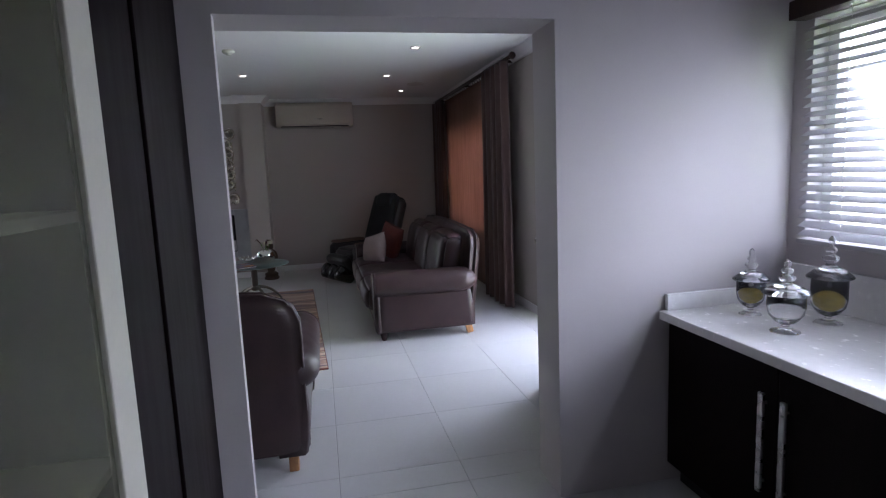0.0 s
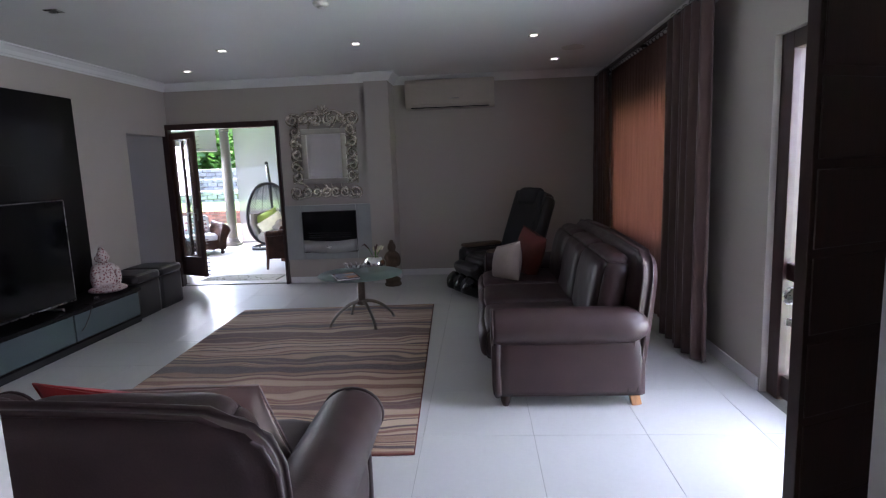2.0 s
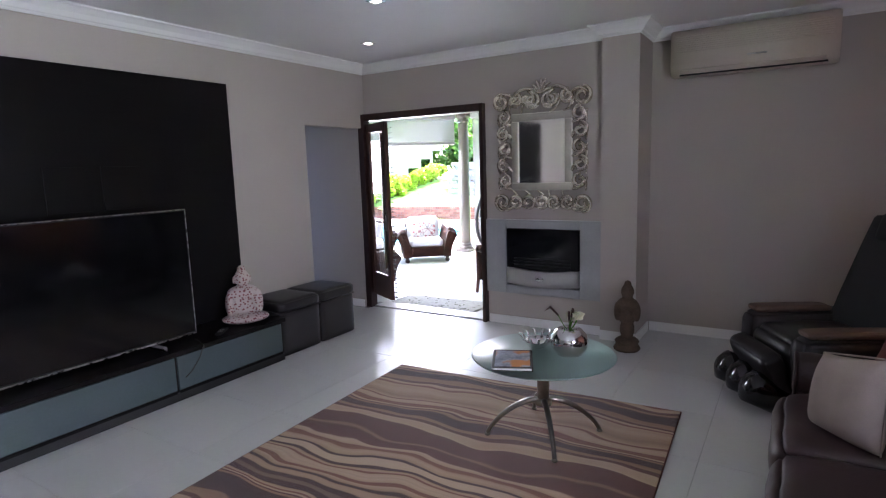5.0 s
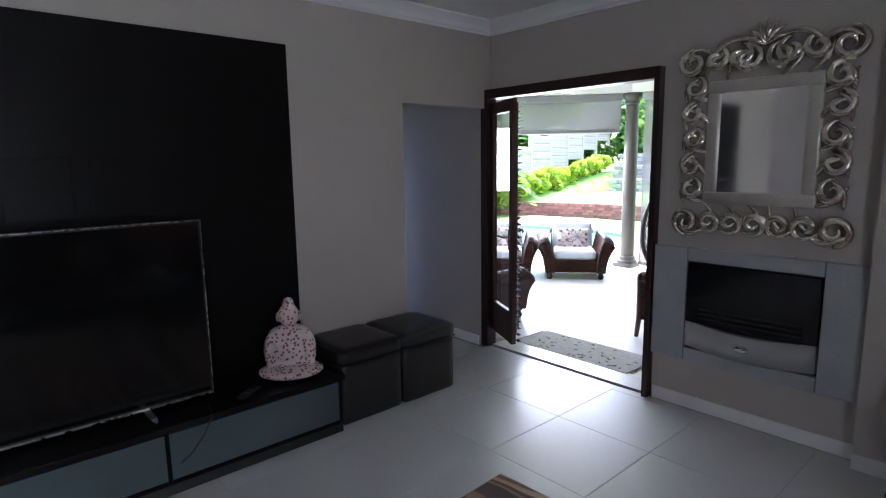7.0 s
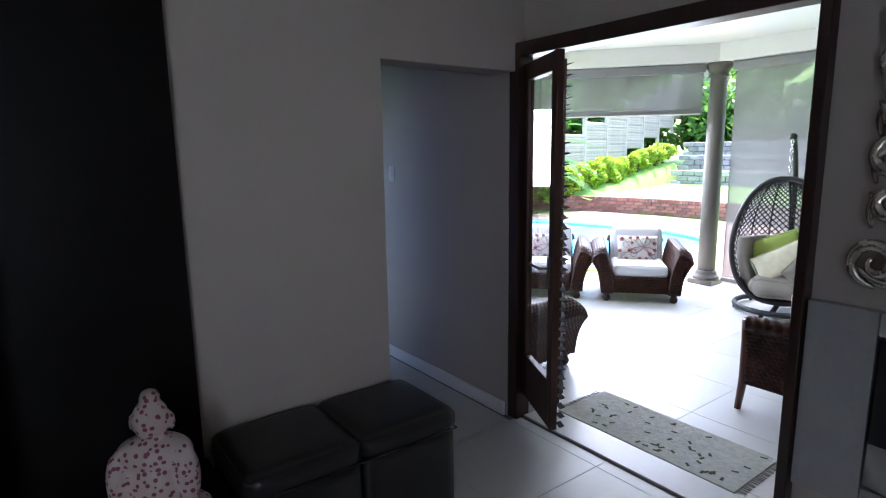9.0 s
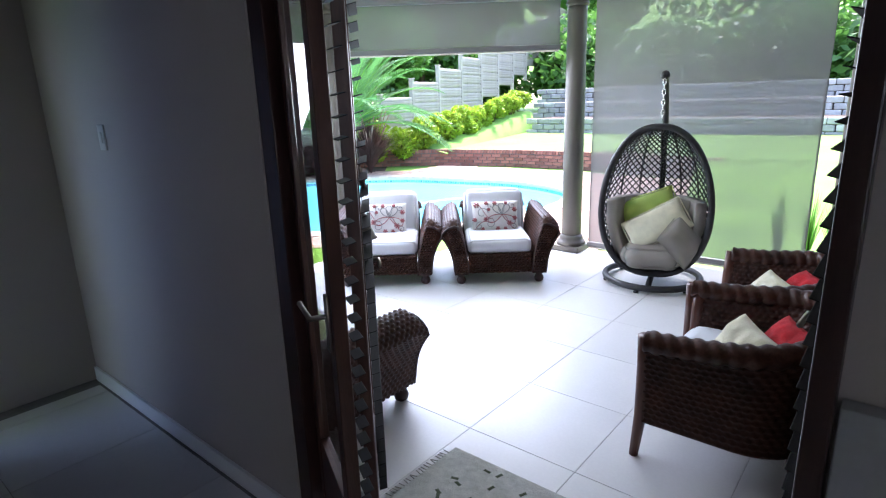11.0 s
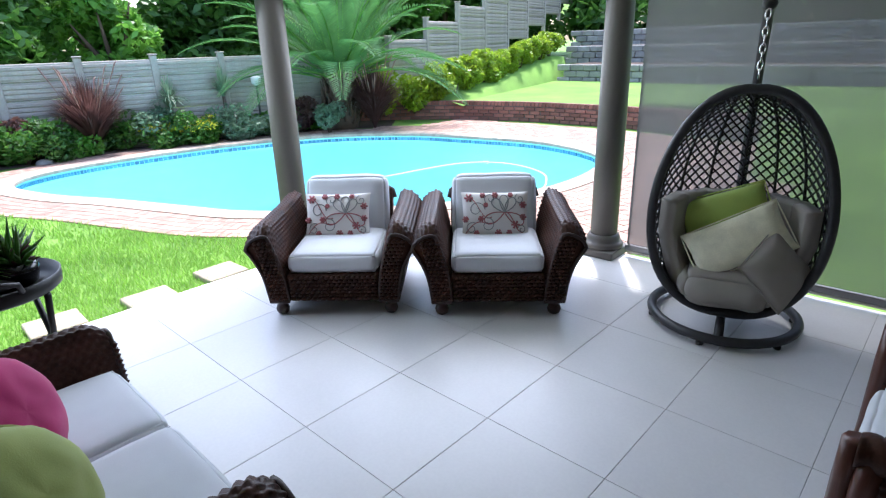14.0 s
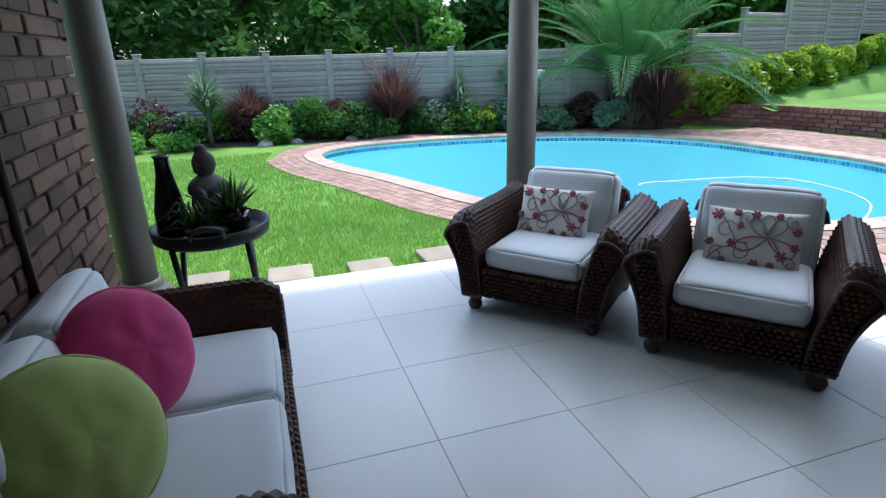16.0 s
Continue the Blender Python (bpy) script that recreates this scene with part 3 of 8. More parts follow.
def glass_jar(x, y, r, T, fill):
    """A footed jar of total height T, with a wide lid and stacked finials."""
    j = thing("glass_jar", pose(x, y, 0.839), "footed clear glass apothecary jar with a stacked finial lid", "jar", "glass jars on the worktop")
    w = 0.004
    b = 0.52 * T
    outer = [(0.8 * r, 0), (0.75 * r, 0.006), (0.22 * r, 0.018), (0.2 * r, 0.03), (0.6 * r, 0.042), (0.92 * r, 0.07), (r, 0.10), (0.98 * r, b)]
    inner = [(0.98 * r - w, b), (r - w, 0.10), (0.9 * r - w, 0.07), (0.5 * r, 0.048), (0.004, 0.044)]
    part("bowl", turned(outer + inner, 24), M["glass"], j)
    if fill:
        part("filling", turned([(0.004, 0.047), (0.45 * r, 0.052), (0.82 * r, 0.075), (0.86 * r, 0.10), (0.86 * r, 0.42 * T), (0.3 * r, 0.44 * T)], 18), M["mustard"], j, "yellow filling")
    z = b + 0.002
    k = (T - b) / 0.16
    part("lid", turned([(1.25 * r, z), (1.28 * r, z + 0.005), (1.2 * r, z + 0.010), (0.85 * r, z + 0.03 * k), (0.4 * r, z + 0.045 * k), (0.2 * r, z + 0.052 * k), (0.42 * r, z + 0.066 * k), (0.45 * r, z + 0.078 * k), (0.18 * r, z + 0.09 * k), (0.3 * r, z + 0.10 * k), (0.32 * r, z + 0.11 * k), (0.12 * r, z + 0.122 * k), (0.2 * r, z + 0.132 * k), (0.16 * r, z + 0.148 * k), (0.02 * r, z + 0.158 * k)], 24), M["glass"], j, "clear glass lid with stacked finials")


M["mustard"] = material("yellow_filling", (0.5, 0.38, 0.06), 0.7, vary=0.3, scale=40)
kitchen_counter()
tall_cabinet()
kitchen_window()
glass_jar(2.135, 1.72, 0.058, 0.29, True)
glass_jar(2.07, 1.46, 0.068, 0.285, False)
glass_jar(2.31, 1.50, 0.066, 0.355, True)
# added emissive sheet: gives the east openings their daylight glow, no real wall
p_ = tagged(new("window_light_backdrop", mesh("window_light_backdrop", [(6, -4, -1), (6, 9, -1), (6, 9, 4), (6, -4, 4)], [(0, 1, 2, 3)], glowing("bright_yard", (0.85, 0.93, 1.0), 0.45))), "added glowing sheet in place of daylight outside the side windows", kind="structure")
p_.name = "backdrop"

# ---- terrace ----
EDGE = [(-6.40, 8.93), (-6.38, 11.35), (-4.62, 12.86), (-1.94, 13.0)]


def on_terrace(x, y):
    if x < -6.40 or y > 12.97:
        return False
    (ax, ay), (bx, by) = EDGE[1], EDGE[2]
    return (bx - ax) * (y - ay) - (by - ay) * (x - ax) < 0.12


OUT = [(-1.94, 8.862), (-3.438, 8.862), (-3.438, 8.782), (-6.40, 8.782), (-6.38, 11.42), (-4.62, 12.98), (-1.94, 13.02)]
tv = [(x, y, z) for z in (-0.15, -0.004) for x, y in OUT]
tn_ = len(OUT)
terrace = setting("terrace_floor", tv, [tuple(range(tn_ - 1, -1, -1)), tuple(range(tn_, 2 * tn_))] + [(i, (i + 1) % tn_, tn_ + (i + 1) % tn_, tn_ + i) for i in range(tn_)], M["grout_light"], "large pale terrace tiles with thin joints")
wall("terrace_wall_east", [(-1.94, -1.7, 8.865, 13.05, 0, 2.75)], M["plaster_grey"], "grey plastered terrace wall")
baseb = setting("terrace_baseboard", *box_data(-1.953, -1.942, 8.95, 12.7, 0, 0.09), M["white"], "pale tiled skirting")
setting("terrace_ceiling", *box_data(-6.9, -1.7, 8.77, 13.4, 2.75, 2.9), M["white"], "white boarded terrace ceiling")
wall("brick_backing", [(-6.15, -3.52, 8.757, 8.776, 0, 2.748), (-3.52, -1.945, 8.862, 8.905, 2.195, 2.748)], M["mortar"], "mortar bed of the face brick wall")


def beam(name, ax, ay, bx, by, z0, z1, w):
    d = Vector((bx - ax, by - ay, 0))
    n = Vector((-d.y, d.x, 0)).normalized() * w / 2
    q = [(ax + n.x, ay + n.y), (bx + n.x, by + n.y), (bx - n.x, by - n.y), (ax - n.x, ay - n.y)]
    v = [(x, y, z) for z in (z0, z1) for x, y in q]
    return setting(name, v, [(3, 2, 1, 0), (4, 5, 6, 7), (0, 1, 5, 4), (1, 2, 6, 5), (2, 3, 7, 6), (3, 0, 4, 7)], M["white"], "white plastered terrace beam")


beam("terrace_beam", -6.42, 8.9, -6.42, 11.4, 2.55, 2.748, 0.24)
beam("terrace_beam", -6.42, 11.4, -4.55, 12.92, 2.55, 2.748, 0.24)
beam("terrace_beam", -4.55, 12.92, -1.7, 12.97, 2.55, 2.748, 0.24)


def column(x, y, label):
    c = thing("column", pose(x, y, 0), label, "column", "terrace columns")
    part("plinth", bevel_box(0.30, 0.30, 0.06, 0.008, 2, (0, 0, 0), True), M["column"], c, "", False)
    part("base_ring", turned([(0.145, 0.061), (0.15, 0.085), (0.138, 0.105), (0.12, 0.112), (0.122, 0.135), (0.115, 0.155), (0.104, 0.165)], 28), M["column"], c)
    part("shaft", turned([(0.1, 0.166), (0.1, 0.9), (0.097, 1.6), (0.092, 2.35), (0.092, 2.38)], 28), M["column"], c)
    part("capital", turned([(0.093, 2.381), (0.108, 2.395), (0.108, 2.415), (0.098, 2.43), (0.115, 2.46), (0.135, 2.49), (0.135, 2.548)], 28), M["column"], c)
    return c


column(-6.40, 11.38, "grey-brown painted round column with a moulded base")
column(-4.55, 12.90, "grey-brown painted round column with a moulded base")
column(-6.35, 8.85, "grey-brown painted round column beside the brick wall")
column(-2.24, 13.05, "grey-brown painted round column at the terrace end")


def roller_screen(ax, ay, bx, by, z0, z1, label, low=False):
    """A mesh sun screen on a roller, with a weighted bar."""
    s = thing("roller_screen", pose(ax, ay, 0, 0, 0, math.degrees(math.atan2(by - ay, bx - ax))), label, "sun screen", "terrace sun screens")
    L = math.hypot(bx - ax, by - ay)
    part("mesh_panel", bevel_box(L, 0.0025, z1 - z0, 0, 1, (L / 2, 0, (z0 + z1) / 2)), M["screen_mesh"], s, "", False)
    part("bottom_bar", bevel_box(L + 0.02, 0.03, 0.05, 0.008, 2, (L / 2, 0, z0 - 0.027)), M["bar_grey"], s, "", False)
    part("bar_strip", bevel_box(L - 0.02, 0.034, 0.014, 0.004, 2, (L / 2, 0, z0 - 0.06)), M["white_plastic"], s, "", False)
    part("roller_box", bevel_box(L + 0.04, 0.11, 0.10, 0.012, 2, (L / 2, 0, z1 + 0.045)), M["bar_grey"], s, "", False)
    for x in (0.006, L - 0.006):
        part("edge_rail", bevel_box(0.014, 0.012, z1 - z0, 0.002, 1, (x, 0.008, (z0 + z1) / 2)), M["black"], s, "", False)
    return s


def screen_fabric():
    m = bpy.data.materials.new("screen_mesh")
    m.use_nodes = True
    nt = m.node_tree
    b, t, mx = nt.nodes["Principled BSDF"], nt.nodes.new("ShaderNodeBsdfTransparent"), nt.nodes.new("ShaderNodeMixShader")
    b.inputs["Base Color"].default_value, b.inputs["Roughness"].default_value = (0.36, 0.36, 0.365, 1), 0.8
    t.inputs[0].default_value = (0.92, 0.94, 0.95, 1)
    mx.inputs[0].default_value = 0.42
    nt.links.new(b.outputs[0], mx.inputs[1])
    nt.links.new(t.outputs[0], mx.inputs[2])
    nt.links.new(mx.outputs[0], nt.nodes["Material Output"].inputs[0])
    return m


M["screen_mesh"] = screen_fabric()
M["bar_grey"] = material("grey_aluminium", (0.25, 0.25, 0.26), 0.4, metal=0.6, vary=0.06)
roller_screen(-4.37, 12.93, -2.47, 12.97, 0.10, 2.45, "grey mesh sun screen let down to the terrace floor")
roller_screen(-6.28, 11.53, -4.68, 12.80, 2.05, 2.45, "grey mesh sun screen rolled up under the beam")
roller_screen(-6.42, 9.0, -6.42, 11.25, 2.05, 2.45, "grey mesh sun screen rolled up under the beam")

# ---- garden ----
GZ = -0.10


def lawn_height(x, y):
    """The lawn lies level near the house, a retaining wall higher beyond the pool, and climbs towards the far slope."""
    return GZ


POOL = [(-8.1, 11.95), (-7.1, 12.9), (-6.3, 14.2), (-6.2, 15.6), (-6.7, 16.8), (-8.0, 17.3), (-9.4, 17.1), (-10.7, 16.7), (-11.9, 15.6), (-12.6, 13.8), (-12.75, 12.0), (-12.5, 10.95), (-11.9, 10.55), (-10.9, 10.75), (-9.9, 11.2), (-9.0, 11.55)]


def smooth_ring(pts, per=6):
    """A closed Catmull-Rom line."""
    out, n = [], len(pts)
    P = [Vector((x, y, 0)) for x, y in pts]
    for i in range(n):
        a, b, c, d = P[i - 1], P[i], P[(i + 1) % n], P[(i + 2) % n]
        for k in range(per):
            t = k / per
            out.append(0.5 * (2 * b + (c - a) * t + (2 * a - 5 * b + 4 * c - d) * t * t + (3 * b - a - 3 * c + d) * t ** 3))
    return out


def ring_offset(ring, d):
    n = len(ring)
    out = []
    for i in range(n):
        t = (ring[(i + 1) % n] - ring[i - 1]).normalized()
        out.append(ring[i] + Vector((t.y, -t.x, 0)) * d)
    return out


pool_ring = smooth_ring(POOL, 8)
area = sum(a.x * b.y - b.x * a.y for a, b in zip(pool_ring, pool_ring[1:] + pool_ring[:1]))
if area < 0:
    pool_ring.reverse()


def inside_ring(ring, x, y):
    hit, n = False, len(ring)
    for i in range(n):
        a, b = ring[i], ring[(i + 1) % n]
        if (a.y > y) != (b.y > y) and x < (b.x - a.x) * (y - a.y) / (b.y - a.y) + a.x:
            hit = not hit
    return hit


def ground_sheet():
    """One sheet to the horizon, with the pool cut out of it and joined to its rim."""
    bm = bmesh.new()
    rim = ring_offset(pool_ring, 0.02)
    inner = [bm.verts.new((p.x, p.y, GZ)) for p in rim]
    hull = [(-400, -400), (400, -400), (400, 400), (-400, 400)]
    outer = [bm.verts.new((x, y, GZ)) for x, y in hull]
    edges = [bm.edges.new((inner[i], inner[(i + 1) % len(inner)])) for i in range(len(inner))]
    edges += [bm.edges.new((outer[i], outer[(i + 1) % 4])) for i in range(4)]
    bmesh.ops.triangle_fill(bm, use_beauty=True, use_dissolve=False, edges=edges)
    for f in list(bm.faces):
        c = f.calc_center_median()
        if inside_ring(rim, c.x, c.y):
            bm.faces.remove(f)
        elif f.normal.z < 0:
            f.normal_flip()
    me = bpy.data.meshes.new("ground")
    bm.to_mesh(me)
    bm.free()
    me.materials.append(M["grass"])
    return tagged(new("ground", me), "short green lawn grass", kind="structure")


ground_sheet()


def pool():
    n = len(pool_ring)
    vs, fs = [], []
    levels = [(0.0, GZ - 0.02), (-0.0, GZ - 0.28), (-0.04, GZ - 0.8), (-0.25, GZ - 1.1), (-0.55, GZ - 1.25)]
    rings = [ring_offset(pool_ring, d) for d, _ in levels]
    for r, (_, z) in zip(rings, levels):
        vs += [(p.x, p.y, z) for p in r]
    for k in range(len(levels) - 1):
        fs += [(k * n + i, (k + 1) * n + i, (k + 1) * n + (i + 1) % n, k * n + (i + 1) % n) for i in range(n)]
    fs.append(tuple(range((len(levels) - 1) * n, len(levels) * n)))
    shell = setting("pool_shell", vs, fs, M["plaster_pool"], "pale blue plastered free-form swimming pool", True)
    water_m = bpy.data.materials.new("pool_water")
    water_m.use_nodes = True
    nt = water_m.node_tree
    gl, tp, mx = nt.nodes["Principled BSDF"], nt.nodes.new("ShaderNodeBsdfTransparent"), nt.nodes.new("ShaderNodeMixShader")
    gl.inputs["Base Color"].default_value, gl.inputs["Roughness"].default_value = (0.25, 0.72, 0.88, 1), 0.06
    tp.inputs[0].default_value = (0.90, 1.0, 1.0, 1)
    no, bp = nt.nodes.new("ShaderNodeTexNoise"), nt.nodes.new("ShaderNodeBump")
    no.inputs["Scale"].default_value, no.inputs["Detail"].default_value = 1.6, 4
    bp.inputs["Strength"].default_value, bp.inputs["Distance"].default_value = 0.3, 0.03
    tc = nt.nodes.new("ShaderNodeTexCoord")
    nt.links.new(tc.outputs["Object"], no.inputs["Vector"])
    nt.links.new(no.outputs[0], bp.inputs["Height"])
    nt.links.new(bp.outputs[0], gl.inputs["Normal"])
    mx.inputs[0].default_value = 0.10
    nt.links.new(tp.outputs[0], mx.inputs[1])
    nt.links.new(gl.outputs[0], mx.inputs[2])
    nt.links.new(mx.outputs[0], nt.nodes["Material Output"].inputs[0])
    r = ring_offset(pool_ring, -0.003)
    water = setting("water", [(p.x, p.y, GZ - 0.16) for p in r], [tuple(range(n))], water_m, "clear turquoise pool water")
    water.visible_shadow = False
    # mosaic band under the coping
    band = tagged(new("pool_band"), "blue mosaic waterline band", kind="structure")
    a, b = ring_offset(pool_ring, -0.006), ring_offset(pool_ring, -0.012)
    bv, bf = [], []
    for i in range(n):
        j = (i + 1) % n
        for s in range(3):
            p, q = a[i].lerp(a[j], (s + 0.06) / 3), a[i].lerp(a[j], (s + 0.94) / 3)
            k = len(bv)
            bv += [(p.x, p.y, GZ - 0.115), (q.x, q.y, GZ - 0.115), (q.x, q.y, GZ - 0.06), (p.x, p.y, GZ - 0.06)]
            bf.append((k, k + 3, k + 2, k + 1))
    part("mosaic_tile", (bv, bf), M["pool_band"], band, "", False)
    # coping stones round the rim, then a ring of clay pavers
    cop = tagged(new("pool_coping"), "sand coloured bullnose coping stones round the pool", kind="structure")
    o0, o1 = ring_offset(pool_ring, -0.02), ring_offset(pool_ring, 0.26)
    for i in range(0, n):
        j = (i + 1) % n
        for s in range(2):
            p0, q0 = o0[i].lerp(o0[j], (s + 0.02) / 2), o0[i].lerp(o0[j], (s + 0.98) / 2)
            p1, q1 = o1[i].lerp(o1[j], (s + 0.02) / 2), o1[i].lerp(o1[j], (s + 0.98) / 2)
            zt = GZ + 0.022
            v = [(p0.x, p0.y, GZ - 0.03), (q0.x, q0.y, GZ - 0.03), (q1.x, q1.y, GZ - 0.03), (p1.x, p1.y, GZ - 0.03), (p0.x, p0.y, zt - 0.012), (q0.x, q0.y, zt - 0.012), (q1.x, q1.y, zt), (p1.x, p1.y, zt)]
            e0, e1 = p0.lerp(p1, 0.06), q0.lerp(q1, 0.06)
            v += [(e0.x, e0.y, zt), (e1.x, e1.y, zt)]
            f = [(0, 1, 5, 4), (4, 5, 9, 8), (8, 9, 6, 7), (1, 2, 6, 9, 5), (3, 0, 4, 8, 7), (2, 3, 7, 6)]
            part("coping_stone", (v, f), M["coping"], cop, "", False)
    # paving band outside the coping: running courses of pavers
    pv, pf = [], []
    for c in range(22):
        d0, d1 = 0.275 + c * 0.112, 0.275 + c * 0.112 + 0.104
        r0, r1 = ring_offset(pool_ring, d0), ring_offset(pool_ring, d1)
        for i in range(n):
            j = (i + 1) % n
            for s in range(2):
                t0, t1 = (s + 0.03 + 0.0) / 2, (s + 0.97) / 2
                a0, b0, a1, b1 = r0[i].lerp(r0[j], t0), r0[i].lerp(r0[j], t1), r1[i].lerp(r1[j], t0), r1[i].lerp(r1[j], t1)
                wide = 7 if a0.y > 13.5 and a0.x > -12 else 5
                if -11.2 < a0.x < -4.0 and a0.y > 15.2 and a1.y < 19.2 - 0.06 * abs(a0.x + 8) ** 2 + 0.012 * abs(a0.x + 8) ** 3:
                    wide = 22
                elif a0.x > -6.95 and 13.1 < a0.y < 15.6:
                    wide = 16
                if a0.x < -11.8:
                    wide = 4
                if c >= wide:
                    continue
                z = GZ + 0.014 + 0.003 * noise.noise(a0 * 9)
                k = len(pv)
                pv += [(a0.x, a0.y, z), (b0.x, b0.y, z), (b1.x, b1.y, z), (a1.x, a1.y, z), (a0.x, a0.y, GZ), (b0.x, b0.y, GZ), (b1.x, b1.y, GZ), (a1.x, a1.y, GZ)]
                pf += [(k, k + 1, k + 2, k + 3), (k, k + 4, k + 5, k + 1), (k + 1, k + 5, k + 6, k + 2), (k + 2, k + 6, k + 7, k + 3), (k + 3, k + 7, k + 4, k)]
    pv = [tuple(v) for v in pv]
    tagged(new("pool_paving", mesh("pool_paving", pv, pf, M["paver"])), "reddish clay pavers laid in rings round the pool", "paving", kind="stuff")


pool()


def pool_hose():
    h = thing("pool_cleaner_hose", pose(0, 0, GZ - 0.155), "thin white pool cleaner hose floating on the water", "hose")
    line = smooth_ring([(-8.68, 14.14), (-8.72, 14.75), (-8.5, 15.75), (-7.95, 16.15), (-7.25, 16.02), (-6.8, 15.6), (-6.6, 14.9), (-7.6, 14.2)], 8)
    part("tube", tube([(p.x, p.y, 0) for p in line[:52]], 0.012, 8), M["white_plastic"], h)
    part("float_collar", tube([(line[20].x, line[20].y, 0), (line[21].x, line[21].y, 0)], 0.022, 10), M["white_plastic"], h)


pool_hose()

# ---- raised lawn, slope and stone terraces beyond the pool ----
RET = [(-13.4, 17.0), (-12.4, 18.1), (-11.2, 18.9), (-9.6, 19.4), (-7.8, 19.5), (-5.5, 19.3), (-3.0, 18.9), (0.0, 18.0), (6, 15)]
RET_TOP = 0.32


def raised_lawn():
    """The upper lawn rises gently from the brick wall to the foot of the stone terraces."""
    vs, fs, n = [], [], 28
    rows = [(-0.01, RET_TOP - 0.03), (0.0, RET_TOP - 0.03), (1.5, RET_TOP), (4, RET_TOP + 0.04), (7, RET_TOP + 0.10), (10.5, RET_TOP + 0.18), (14, RET_TOP + 0.3)]
    line = []
    P = [Vector((x, y, 0)) for x, y in RET]
    for i in range(n + 1):
        t = i / n * (len(P) - 1)
        k = min(int(t), len(P) - 2)
        line.append(P[k].lerp(P[k + 1], t - k))
    for d, z in rows:
        for p in line:
            ramp = d < 0 and p.x > -5.0
            vs.append((p.x - 0.35 * d, p.y + 0.07 + 0.95 * (-3.2 if ramp else max(d, 0.0)), GZ - 0.03 if ramp else z))
    w = n + 1
    for r in range(len(rows) - 1):
        fs += [(r * w + i, r * w + i + 1, (r + 1) * w + i + 1, (r + 1) * w + i) for i in range(n)]
    return setting("lawn_upper", vs, fs, M["grass"], "bright raised lawn beyond the pool", True), line


upper, ret_line = raised_lawn()


def brick_mesh(name, l, d, h, mat, b=0.004):
    return bpy_mesh_from(name, bevel_box(l, d, h, b, 1), mat)


def bpy_mesh_from(name, bm, mat):
    me = bpy.data.meshes.new(name)
    bm.to_mesh(me)
    bm.free()
    me.materials.append(mat)
    return me


def retaining_wall():
    base = tagged(new("retaining_wall"), "low red face brick retaining wall with a soldier course", kind="structure")
    dense = []
    for a, b in zip(ret_line, ret_line[1:]):
        k = max(1, int((b - a).length / 0.05))
        dense += [a.lerp(b, i / k) for i in range(k)]
    dense = [p for p in dense if p.x < -4.6]
    vs, fs = [], []
    for p in dense:
        vs += [(p.x, p.y, GZ - 0.05), (p.x, p.y + 0.10, GZ - 0.05), (p.x, p.y + 0.10, RET_TOP - 0.02), (p.x, p.y, RET_TOP - 0.02)]
    for i in range(len(dense) - 1):
        fs += [(4 * i + k, 4 * i + (k + 1) % 4, 4 * i + 4 + (k + 1) % 4, 4 * i + 4 + k) for k in range(4)]
    part("mortar_core", (vs, fs), M["mortar"], base, "", False)
    stretcher, soldier = brick_mesh("brick", 0.21, 0.03, 0.066, M["brick_red"]), brick_mesh("brick", 0.068, 0.14, 0.09, M["brick_red"])
    def place(me, s, z, dy):
        i = min(int(s / 0.05), len(dense) - 2)
        a, b = dense[i], dense[i + 1]
        d = (b - a).normalized()
        p = a + d * (s - i * 0.05)
        if p.x > -4.5:
            return
        ob = new("brick", me)
        ob.parent = base
        ob.matrix_basis = pose(p.x + dy * d.y, p.y - dy * d.x, z, 0, 0, math.degrees(math.atan2(d.y, d.x)) + random.uniform(-0.6, 0.6))
    length = 0.05 * (len(dense) - 2)
    for c in range(4):
        s = 0.11 * (c % 2)
        while s < length:
            place(stretcher, s, GZ + 0.04 + c * 0.077, 0.012)
            s += 0.221
    s = 0.0
    while s < length:
        place(soldier, s, GZ + 0.04 + 4 * 0.077 + 0.022, -0.045)
        s += 0.078


retaining_wall()

# ---- precast boundary wall ----
W0, W1 = Vector((-15.55, 5.42, 0)), Vector((-12.92, 16.8, 0))


